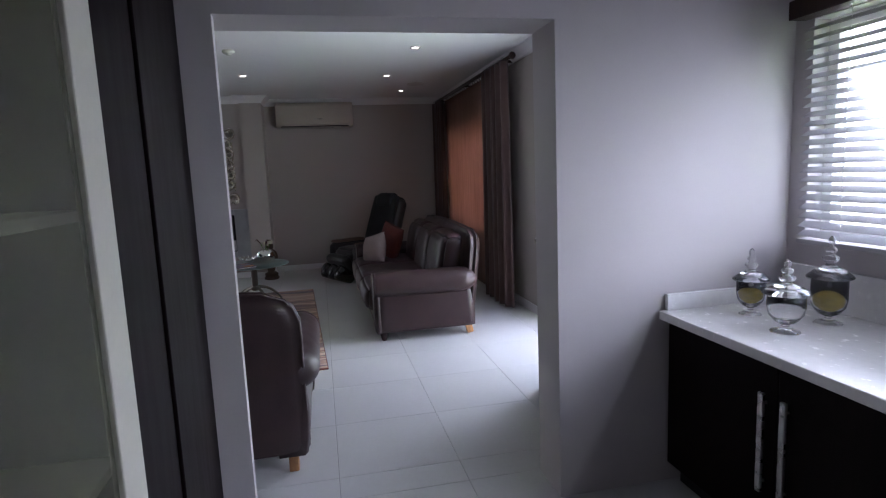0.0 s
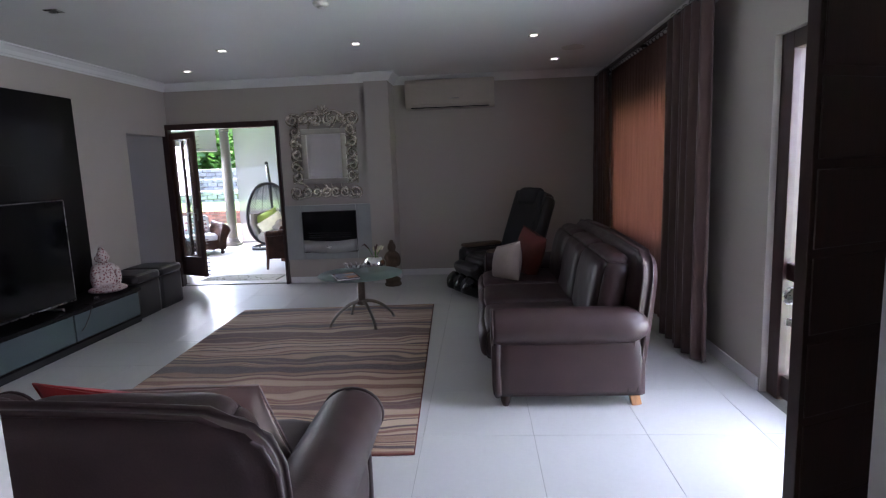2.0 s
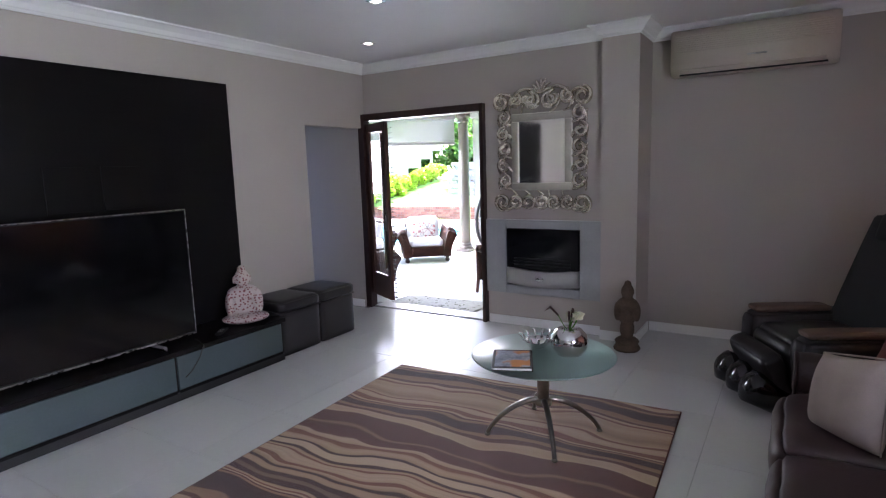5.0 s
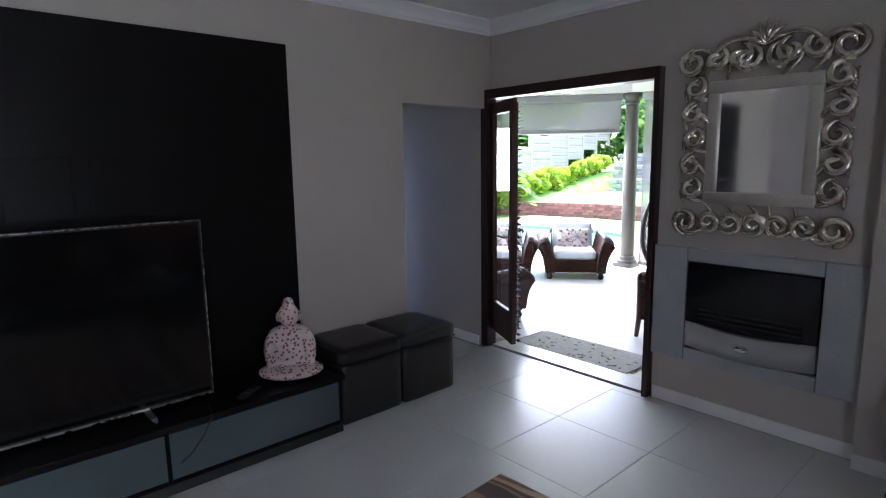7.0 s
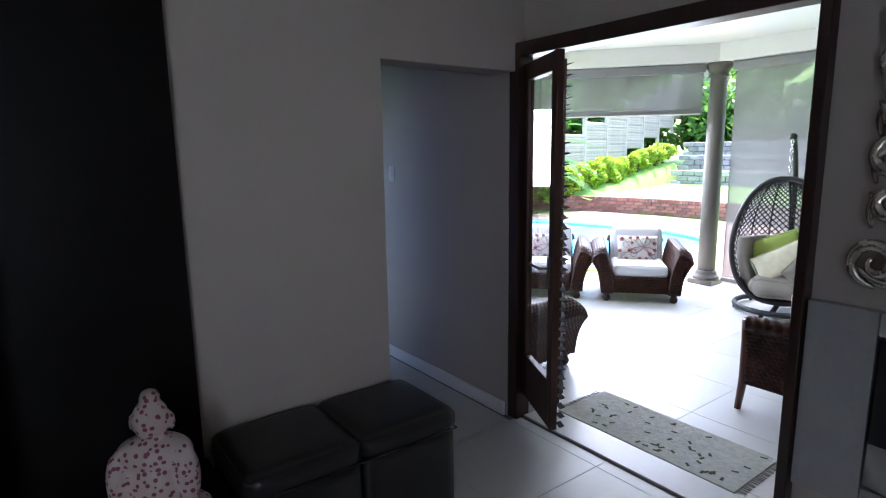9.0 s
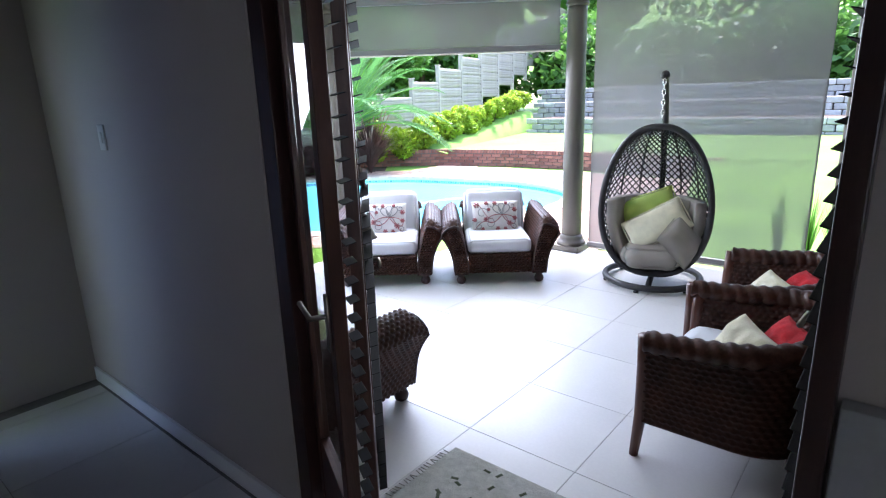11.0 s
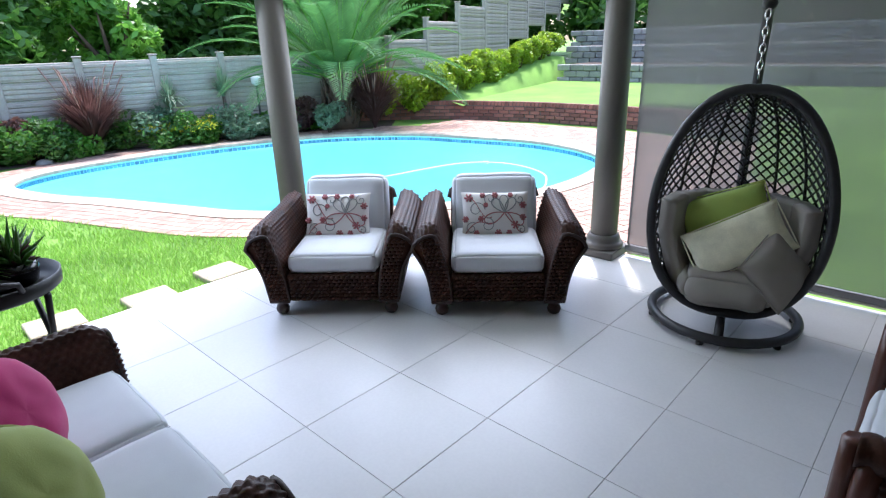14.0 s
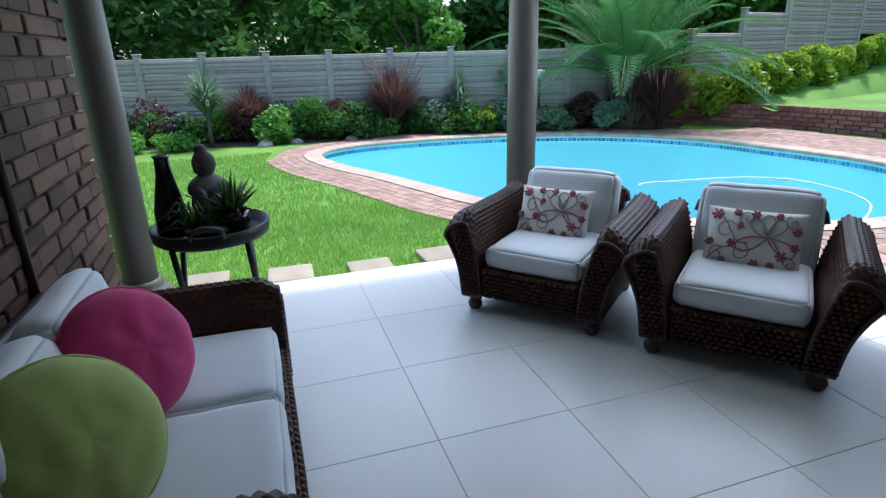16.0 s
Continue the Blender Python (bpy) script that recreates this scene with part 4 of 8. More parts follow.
def precast_run(name, a, b, bays, z_at, height, label):
    """Posts with stacked ribbed planks between them."""
    w = tagged(new(name), label, kind="structure")
    d = (b - a) / bays
    ang = math.degrees(math.atan2(d.y, d.x))
    L = d.length
    plank = bpy_mesh_from("panel", bevel_box(L - 0.1, 0.045, 0.285, 0.012, 1), M["concrete"])
    rib = bpy_mesh_from("panel_rib", bevel_box(L - 0.1, 0.02, 0.06, 0.008, 1), M["concrete"])
    for i in range(bays + 1):
        p = a + d * i
        z0 = min(z_at(i), z_at(max(i - 1, 0)))
        post_h = max(z_at(i), z_at(i - 1) if i else z_at(0)) + height + 0.06 - (z0 - 0.2)
        o = part("post", bevel_box(0.12, 0.12, post_h, 0.012, 1, (0, 0, 0), True), M["concrete"], w, "", False, pose(p.x, p.y, z0 - 0.2, 0, 0, ang))
        part("post_cap", bevel_box(0.15, 0.15, 0.03, 0.01, 1, (0, 0, post_h + 0.0155)), M["concrete"], o, "", False)
        if i < bays:
            q = a + d * (i + 0.5)
            k, z = 0, z_at(i)
            while k * 0.29 < height - 0.05:
                for me, off, zz in ((plank, 0, 0.145), (rib, -0.03, 0.07), (rib, -0.03, 0.145), (rib, -0.03, 0.22)):
                    ob = new(me.name.split(".")[0], me)
                    ob.parent = w
                    nrm = Vector((d.y, -d.x, 0)).normalized()
                    ob.matrix_basis = pose(q.x - nrm.x * off, q.y - nrm.y * off, z + k * 0.29 + zz, 0, 0, ang)
                k += 1


precast_run("boundary_wall", W0, W1, 10, lambda i: -0.32, 1.74, "grey precast concrete plank wall between slotted posts")
S0, S1 = Vector((-12.75, 18.2, 0)), Vector((-17.5, 38.0, 0))
precast_run("boundary_wall_slope", S0, S1, 12, lambda i: -0.1 + 0.42 * i, 1.74, "grey precast concrete wall stepping up a slope")


def stone_terraces():
    """Low dry-stacked block walls that climb the far slope, with earth between."""
    for k, (x0, y0, x1, y1, z0, z1) in enumerate([(-11.9, 24.4, 14.0, 25.6, 0.30, 0.85), (-12.6, 26.0, 14.0, 27.2, 0.78, 1.33), (-13.4, 27.6, 14.0, 28.8, 1.25, 1.80)]):
        w = tagged(new("stone_terrace"), "grey split block terrace wall on the slope", kind="structure")
        a, b = Vector((x0, y0, 0)), Vector((x1, y1, 0))
        d = (b - a).normalized()
        ang = math.degrees(math.atan2(d.y, d.x))
        L = (b - a).length
        rows = int((z1 - z0) / 0.18)
        part("core", moved(as_data(bevel_box(L, 1.6, z1 - z0, 0, 1, (L / 2, 0.85, (z0 + z1) / 2 - 0.02))), pose(a.x, a.y, 0, 0, 0, ang)), M["soil"], w, "", False)
        datas = []
        unit = as_data(bevel_box(0.40, 0.2, 0.17, 0.02, 1))
        for r in range(rows):
            s = 0.2 * (r % 2)
            while s < L:
                p = a + d * s
                datas.append(moved(unit, pose(p.x + random.uniform(-.01, .01), p.y + random.uniform(-.02, .02), z0 + 0.09 + r * 0.18, 0, 0, ang)))
                s += 0.42
        part("block_course", joined(*datas), M["stone"], w, "", False)


stone_terraces()
bank_v = []
for k in range(10):
    f = k / 9 * 1.03
    cx, cy, cz = -11.75 - 1.21 * f, 18.75 + 6.4 * f, 0.28 + 0.72 * f
    bank_v += [(cx - 3.2, cy, cz + 0.5), (cx - 0.6, cy, cz + 0.1), (cx + 0.45, cy, cz), (cx + 0.72, cy, 0.22 + 0.12 * f)]
setting("grass_bank", bank_v, [(4 * k + q, 4 * k + q + 1, 4 * k + q + 5, 4 * k + q + 4) for k in range(9) for q in range(3)], M["grass"], "grassy bank under the clipped hedge", True)
hill = setting("far_slope", [(-60, 36, 2.6), (60, 40, 2.6), (80, 90, 16), (-90, 80, 16)], [(0, 1, 2, 3)], M["grass"], "green far slope behind the terraces")

# ---- terrace door ----


def wood_frame(name, x0, x1, y0, y1, z1, w, mat, label):
    d = tagged(new(name), label, kind="structure")
    box_part("jamb", d, mat, x0, x0 + w, y0, y1, 0, z1, 0.004)
    box_part("jamb", d, mat, x1 - 0.04, x1, y0, y1, 0, z1, 0.004)
    box_part("lintel", d, mat, x0 + w, x1 - 0.04, y0, y1, z1 - w, z1, 0.004)
    return d


wood_frame("door_1", -3.485, -1.915, 8.655, 8.765, 2.19, 0.075, M["dark_wood"], "dark stained wooden door frame to the terrace")
setting("door_sill", *box_data(-3.408, -1.956, 8.72, 8.925, -0.002, 0.012), M["tile"], "pale tiled door sill")


def slatted_leaf(m, width, label, mirror=1, bottom=0.16, top=2.08, face=1, slat_w=0.11, slat_d=0.06):
    """A narrow glazed door leaf with a column of thin slats folded along its outer face."""
    t = thing("door_leaf", m, label, "door", "folding terrace door leaves")
    s = 0.065
    part("stile", bevel_box(s, 0.04, top - bottom, 0.004, 2, (s / 2 * mirror, 0, (top + bottom) / 2)), M["red_wood"], t, "", False)
    part("stile", bevel_box(s, 0.04, top - bottom, 0.004, 2, ((width - s / 2) * mirror, 0, (top + bottom) / 2)), M["red_wood"], t, "", False)
    part("rail", bevel_box(width - 2 * s, 0.038, 0.09, 0.003, 2, (width / 2 * mirror, 0, top - 0.046)), M["red_wood"], t, "", False)
    part("rail", bevel_box(width - 2 * s, 0.038, 0.26, 0.003, 2, (width / 2 * mirror, 0, bottom + 0.131)), M["red_wood"], t, "", False)
    p = part("pane", bevel_box(width - 2 * s, 0.005, top - bottom - 0.36, 0, 1, (width / 2 * mirror, 0, (top + bottom) / 2 + 0.08)), M["glass"], t, "", False)
    p.visible_shadow = False
    slat = as_data(bevel_box(slat_w, slat_d, 0.0025, 0.001, 1))
    first, z = None, bottom + 0.03
    while z < top - 0.03:
        pm = pose((width - slat_w / 2 + 0.03) * mirror, (0.022 + slat_d / 2) * face, z, 14 * face, 0, 0)
        if first is None:
            first = part("slat", slat, M["slat_grey"], t, "dark grey thin slat", False, pm)
        else:
            o = first.copy()
            scene.collection.objects.link(o)
            o.matrix_basis = pm
        z += 0.052
    hp = part("handle", joined(tube([(0.9 * width * mirror, -0.02, 1.02), (0.9 * width * mirror, -0.07, 1.02), (0.62 * width * mirror, -0.075, 1.02)], 0.008, 8), as_data(bevel_box(0.035, 0.008, 0.16, 0.002, 1, (0.9 * width * mirror, -0.024, 1.0)))), M["bronze"], t, "aged metal lever handle")
    return t


M["slat_grey"] = material("dark_slat", (0.012, 0.011, 0.011), 0.75, vary=0.2, spec=0.15)
slatted_leaf(pose(-3.41, 8.725, 0, 0, 0, -27), 0.49, "narrow glazed wooden door leaf with slats standing folded open", 1, 0.16, 2.08, 1, 0.06, 0.03)
slatted_leaf(pose(-3.17, 8.74, 0, 0, 0, 137), 0.30, "narrow glazed wooden door leaf with slats standing folded open", 1, 0.16, 2.08, -1, 0.24, 0.03)
slatted_leaf(pose(-1.955, 8.93, 0, 0, 0, -90), 0.34, "narrow glazed wooden door leaf with slats standing folded open", -1, 0.02, 2.09, -1, 0.33, 0.026)


def star_chime():
    c = thing("hanging_chime", pose(-3.375, 8.965, 0.21), "dark metal star and bell ornament hanging from the door leaf", "ornament")
    part("cord", tube([(0, 0, 1.25), (0, 0, 0.86)], 0.0015, 5), M["black"], c)
    pts = [((0.045 if k % 2 == 0 else 0.02) * math.sin(k * math.pi / 5), (0.045 if k % 2 == 0 else 0.02) * math.cos(k * math.pi / 5)) for k in range(10)]
    part("star", moved(extruded(pts, -0.004, 0.004), pose(0, 0, 1.1)), M["bronze"], c, "", False)
    part("bell", turned([(0.005, 0.98), (0.014, 0.97), (0.024, 0.93), (0.045, 0.89), (0.05, 0.885), (0.044, 0.884), (0.01, 0.96)], 16), M["bronze"], c)


star_chime()

# ---- garden door in the east wall ----
wood_frame_e = tagged(new("door_2"), "dark wooden frame of the glazed garden door", kind="structure")
box_part("jamb", wood_frame_e, M["dark_wood"], 2.50, 2.60, 4.70, 4.83, 0, 2.199, 0.004)
box_part("jamb", wood_frame_e, M["dark_wood"], 2.50, 2.60, 3.42, 3.50, 0, 2.199, 0.004)
box_part("lintel", wood_frame_e, M["dark_wood"], 2.50, 2.60, 3.50, 4.70, 2.10, 2.199, 0.004)
box_part("mid_rail", wood_frame_e, M["dark_wood"], 2.52, 2.57, 4.10, 4.70, 0.76, 0.86, 0.004)
box_part("bottom_rail", wood_frame_e, M["dark_wood"], 2.52, 2.57, 4.10, 4.70, 0.02, 0.16, 0.004)
box_part("stile", wood_frame_e, M["dark_wood"], 2.52, 2.57, 4.02, 4.099, 0.02, 2.098, 0.004)
gp = box_part("pane", wood_frame_e, M["glass"], 2.542, 2.548, 4.10, 4.70, 0.17, 2.09, 0)
gp.visible_shadow = False


def wooden_leaf():
    d = thing("garden_door_leaf", pose(2.47, 3.47, 0, 0, 0, 204), "dark brown wooden door leaf standing open with a metal lock", "door")
    part("leaf", bevel_box(0.80, 0.045, 2.08, 0.004, 2, (0.40, 0, 0.012), True), M["dark_wood"], d, "", False)
    for k in range(7):
        part("board", bevel_box(0.76, 0.006, 0.26, 0.004, 1, (0.40, 0.0255, 0.17 + k * 0.29)), M["dark_wood"], d, "", False)
        part("board", bevel_box(0.76, 0.006, 0.26, 0.004, 1, (0.40, -0.0255, 0.17 + k * 0.29)), M["dark_wood"], d, "", False)
    part("lock_plate", bevel_box(0.05, 0.008, 0.2, 0.004, 2, (0.735, -0.0325, 0.98)), M["steel"], d, "worn steel lock plate", False)
    part("knob", turned([(0.012, 0), (0.012, 0.02), (0.03, 0.03), (0.032, 0.045), (0.02, 0.055)], 16), M["steel"], d, "", True, pose(0.735, -0.037, 1.02, 90, 0, 0))
    part("key", joined(tube([(0.735, -0.037, 0.93), (0.735, -0.075, 0.93)], 0.004, 6), as_data(bevel_box(0.004, 0.02, 0.028, 0.001, 1, (0.735, -0.08, 0.925)))), M["steel"], d)


wooden_leaf()

# ---- east window and curtains ----
wn2 = tagged(new("window_2"), "white framed living room window behind curtains", kind="structure")
for a in ((6.25, 6.30, 0.7, 2.1), (8.50, 8.55, 0.7, 2.1), (6.30, 8.50, 0.7, 0.75), (6.30, 8.50, 2.05, 2.1), (7.02, 7.06, 0.75, 2.05), (7.76, 7.80, 0.75, 2.05)):
    box_part("window_frame", wn2, M["white"], 2.56, 2.61, *a)
gp = box_part("pane", wn2, M["glass"], 2.582, 2.588, 6.30, 8.50, 0.75, 2.05, 0)
gp.visible_shadow = False


def drape(y0, y1, z0, z1, x, folds, depth, seed):
    """A hanging cloth with uneven folds that widen towards the hem."""
    nu, nv = int(folds * 14), 24
    vs, fs = [], []
    for j in range(nv + 1):
        tz = j / nv
        for i in range(nu + 1):
            u = i / nu
            ph = u * folds * 2 * math.pi + 0.5 * math.sin(u * 9 + seed) + 0.25 * math.sin(tz * 4 + seed + u * 5)
            amp = depth * (0.6 + 0.4 * tz) * (0.75 + 0.25 * math.sin(u * 13 + seed * 2))
            vs.append((x + amp * math.sin(ph) + 0.006 * noise.noise(Vector((u * 20, tz * 6, seed))), y0 + (y1 - y0) * u, z1 + (z0 - z1) * tz))
    w = nu + 1
    fs = [(j * w + i, j * w + i + 1, (j + 1) * w + i + 1, (j + 1) * w + i) for j in range(nv) for i in range(nu)]
    return vs, fs


def sheer_material():
    m = material("rust_sheer", (0.20, 0.115, 0.095), 0.8, vary=0.45, scale=4, fine=240, bump=0.05, stretch=(1, 3, 0.3))
    nt = m.node_tree
    tr, tp, m1, m2 = nt.nodes.new("ShaderNodeBsdfTranslucent"), nt.nodes.new("ShaderNodeBsdfTransparent"), nt.nodes.new("ShaderNodeMixShader"), nt.nodes.new("ShaderNodeMixShader")
    tr.inputs[0].default_value, tp.inputs[0].default_value = (0.455, 0.26, 0.20, 1), (0.5, 0.34, 0.28, 1)
    m1.inputs[0].default_value, m2.inputs[0].default_value = 0.4, 0.06
    nt.links.new(nt.nodes["Principled BSDF"].outputs[0], m1.inputs[1])
    nt.links.new(tr.outputs[0], m1.inputs[2])
    nt.links.new(m1.outputs[0], m2.inputs[1])
    nt.links.new(tp.outputs[0], m2.inputs[2])
    nt.links.new(m2.outputs[0], nt.nodes["Material Output"].inputs[0])
    return m


M["sheer"] = sheer_material()


def curtain(y0, y1, x, folds, depth, mat, seed, label, group):
    c = thing("curtain", pose(0, 0, 0), label, "curtain", group)
    o = part("cloth", drape(y0, y1, 0.015, 2.60, x, folds, depth, seed), mat, c)
    mod = o.modifiers.new("thickness", "SOLIDIFY")
    mod.thickness = 0.004
    for k in range(int(folds)):
        y = y0 + (y1 - y0) * (k + 0.5) / int(folds)
        part("ring", moved(tube([(0.022 * math.cos(a * math.pi / 6), 0, 0.022 * math.sin(a * math.pi / 6)) for a in range(12)], 0.003, 5, True), pose(x, y, 2.612)), M["black"], c)
    return c


curtain(5.33, 6.10, 2.27, 6, 0.07, M["curtain"], 1.3, "heavy brown curtain drawn to the side of the window", "living room drapes")
curtain(8.42, 9.04, 2.28, 5, 0.06, M["curtain"], 4.1, "heavy brown curtain drawn to the side of the window", "living room drapes")
curtain(5.98, 8.6, 2.38, 24, 0.018, M["sheer"], 2.2, "sheer rust-brown curtain glowing in the daylight", "living room sheers")
rod = thing("curtain_rod", pose(0, 0, 0), "dark wooden curtain pole above the window", "curtain rod")
part("pole", tube([(2.33, 5.29, 2.635), (2.33, 9.07, 2.635)], 0.02, 12), M["dark_wood"], rod)
for y in (5.27,):
    part("finial", turned([(0.012, -0.03), (0.03, -0.02), (0.038, 0), (0.03, 0.02), (0.012, 0.03)], 14), M["dark_wood"], rod, "", True, pose(2.33, y, 2.635, 90, 0, 0))
for y in (5.6, 7.3, 8.9):
    part("bracket", bevel_box(0.14, 0.02, 0.03, 0.004, 1, (2.39, y, 2.635)), M["dark_wood"], rod, "", False)

# ---- ceiling fittings ----


def downlight(x, y, lit=True):
    d = thing("downlight", pose(x, y, CEIL), "small square recessed downlight in the ceiling", "ceiling light", "ceiling downlights")
    part("frame", joined(*[as_data(bevel_box(a, b, 0.006, 0.002, 1, (cx, cy, -0.003))) for a, b, cx, cy in ((0.10, 0.018, 0, 0.041), (0.10, 0.018, 0, -0.041), (0.018, 0.064, 0.041, 0), (0.018, 0.064, -0.041, 0))]), M["steel"], d, "", False)
    part("lens", bevel_box(0.06, 0.06, 0.004, 0.001, 1, (0, 0, -0.003)), M["lamp"] if lit else M["black"], d, "glowing lamp lens" if lit else "", False)


for x, y, on in ((-0.456, 6.89, True), (-1.79, 6.90, True), (-2.66, 7.88, True), (1.26, 6.93, True), (1.633, 8.26, True), (-2.31, 5.33, False), (1.354, 5.32, True)):
    downlight(x, y, on)
sd = thing("smoke_detector", pose(-0.41, 5.49, CEIL), "round white smoke detector on the ceiling", "smoke detector")
part("body", turned([(0.055, 0.0), (0.06, -0.012), (0.05, -0.03), (0.03, -0.036)], 24), M["white_plastic"], sd)
part("cap", turned([(0.028, -0.0365), (0.024, -0.044), (0.008, -0.047)], 16), M["white_plastic"], sd)
sp = thing("ceiling_speaker", pose(1.74, 7.6, CEIL), "round grey ceiling speaker grille", "speaker")
part("rim", tube([(0.115 * math.cos(a * math.pi / 16), 0.115 * math.sin(a * math.pi / 16), -0.004) for a in range(32)], 0.006, 8, True), M["white_plastic"], sp)
part("grille", turned([(0.11, -0.001), (0.108, -0.006), (0.05, -0.009), (0.01, -0.01)], 32), M["white_plastic"], sp)

# ---- air conditioner, mirror, fireplace ----


def air_conditioner():
    a = thing("air_conditioner", pose(0.345, 9.098, 2.28), "cream wall air conditioner under the ceiling", "air conditioner")
    prof = [(0, 0.0), (-0.13, 0.0), (-0.185, 0.035), (-0.20, 0.10), (-0.20, 0.30), (-0.185, 0.355), (-0.16, 0.37), (0, 0.37)]
    n = len(prof)
    vs = [(x, y, z) for x in (-0.59, 0.59) for y, z in prof]
    fs = [(i, (i + 1) % n, n + (i + 1) % n, n + i) for i in range(n)] + [tuple(range(n - 1, -1, -1)), tuple(range(n, 2 * n))]
    bm = bmesh.new()
    bv = [bm.verts.new(v) for v in vs]
    for f in fs:
        bm.faces.new([bv[i] for i in f])
    bmesh.ops.recalc_face_normals(bm, faces=bm.faces[:])
    bmesh.ops.bevel(bm, geom=bm.edges[:], offset=0.008, segments=2, affect="EDGES")
    part("casing", bm, M["cream_plastic"], a)
    for k in range(9):
        part("grille_bar", bevel_box(1.10, 0.006, 0.006, 0.002, 1, (0, -0.2025, 0.185 + k * 0.016)), M["cream_plastic"], a, "", False)
    part("louvre", bevel_box(1.02, 0.05, 0.012, 0.004, 2, (0, 0, 0)), M["cream_plastic"], a, "", False, pose(0, -0.172, 0.032, -38, 0, 0))
    part("outlet", bevel_box(1.04, 0.004, 0.035, 0.001, 1, (0, 0, 0)), M["black"], a, "", False, pose(0, -0.156, 0.010, -55, 0, 0))
    part("display", bevel_box(0.14, 0.004, 0.012, 0.002, 1, (0.05, -0.2015, 0.115)), M["steel"], a, "", False)


air_conditioner()


def scroll(cx, cz, r, start, turns, w, flip=1):
    """A tapering spiral bar in the wall's plane."""
    pts, rad = [], []
    n = 26
    for k in range(n):
        t = k / (n - 1)
        a = start + flip * turns * 2 * math.pi * t
        rr = r * (1 - 0.78 * t)
        pts.append((cx + rr * math.cos(a), -0.018 - 0.02 * math.sin(math.pi * t), cz + rr * math.sin(a)))
        rad.append(w * (0.55 + 0.6 * math.sin(math.pi * min(1, t * 1.15)) ** 0.8))
    return tube(pts, rad, 8)


def leaf_curl(x0, z0, x1, z1, bow, w):
    a, b = Vector((x0, 0, z0)), Vector((x1, 0, z1))
    d = b - a
    n = Vector((-d.z, 0, d.x)).normalized() * bow
    pts, rad = [], []
    for k in range(12):
        t = k / 11
        p = a.lerp(b, t) + n * math.sin(math.pi * t)
        pts.append((p.x, -0.016 - 0.018 * math.sin(math.pi * t), p.z))
        rad.append(w * math.sin(math.pi * (0.08 + 0.86 * t)) ** 0.7)
    return tube(pts, rad, 8)


def mirror():
    m = thing("wall_mirror", pose(-1.325, 8.717, 1.70), "wall mirror in an ornate pierced silver scroll frame", "mirror")
    gw, gh = 0.46, 0.58
    part("glass", bevel_box(gw, 0.006, gh, 0.002, 1, (0, -0.012, 0)), M["mirror"], m, "bevelled mirror glass", False)
    for sx, sz, x, z in ((gw + 0.14, 0.07, 0, gh / 2 + 0.033), (gw + 0.14, 0.07, 0, -gh / 2 - 0.033), (0.07, gh - 0.006, gw / 2 + 0.033, 0), (0.07, gh - 0.006, -gw / 2 - 0.033, 0)):
        part("inner_moulding", bevel_box(sx, 0.03, sz, 0.01, 3, (x, -0.018, z)), M["silver_frame"], m)
    W, H = 0.385, 0.465
    top, bottom, left, right, corners = [], [], [], [], []
    for s, store in ((1, right), (-1, left)):
        for k in range(5):
            z = -0.30 + k * 0.15
            store.append(scroll(s * (W - 0.01), z + 0.03, 0.07, math.pi / 2, 1.15, 0.02, -s if k % 2 else s))
            store.append(leaf_curl(s * (gw / 2 + 0.05), z - 0.05, s * (W + 0.055), z + 0.06, 0.03 * s * (1 if k % 2 else -1), 0.019))
            store.append(leaf_curl(s * (W + 0.04), z - 0.06, s * (W - 0.03), z + 0.09, -0.035 * s, 0.015))
    for k in range(5):
        x = -0.26 + k * 0.13
        f = 1 if x <= 0 else -1
        bottom += [scroll(x, -H + 0.0, 0.066, -math.pi / 2, 1.2, 0.02, f), leaf_curl(x - 0.06, -gh / 2 - 0.05, x + 0.06, -H - 0.05, 0.03 * f, 0.012), leaf_curl(x - 0.07, -H - 0.045, x + 0.07, -H - 0.02, -0.03, 0.012)]
        if abs(x) > 0.05:
            top += [scroll(x, H + 0.02, 0.07, math.pi / 2, 1.2, 0.021, -f), leaf_curl(x - 0.07, gh / 2 + 0.05, x + 0.07, H + 0.06, 0.04 * f, 0.013)]
    for k in range(7):
        a = math.radians(-75 + 25 * k)
        top.append(leaf_curl(0, H + 0.06, 0.12 * math.sin(a), H + 0.07 + 0.13 * math.cos(a), 0.012 * (1 if a > 0 else -1), 0.016))
    for s in (1, -1):
        top += [scroll(s * 0.085, H + 0.0, 0.075, math.pi / 2, 1.4, 0.02, s), leaf_curl(s * 0.05, H + 0.10, s * 0.30, H + 0.02, 0.05 * s, 0.018)]
        for e in (1, -1):
            corners += [scroll(s * (W + 0.01), e * (H + 0.01), 0.085, e * math.pi / 2, 1.35, 0.02, -s * e), leaf_curl(s * (W - 0.12), e * (H + 0.03), s * (W + 0.07), e * (H + 0.03), 0.05 * s * e, 0.016)]
    for nm, d in (("top_scroll", top), ("bottom_scroll", bottom), ("side_scroll", left), ("side_scroll", right), ("corner_scroll", corners)):
        for piece in d:
            part(nm, piece, M["silver_leaf"], m)


mirror()


M["satin"] = material("satin_silver", (0.42, 0.41, 0.40), 0.38, metal=0.3, vary=0.04, bump=0.0)


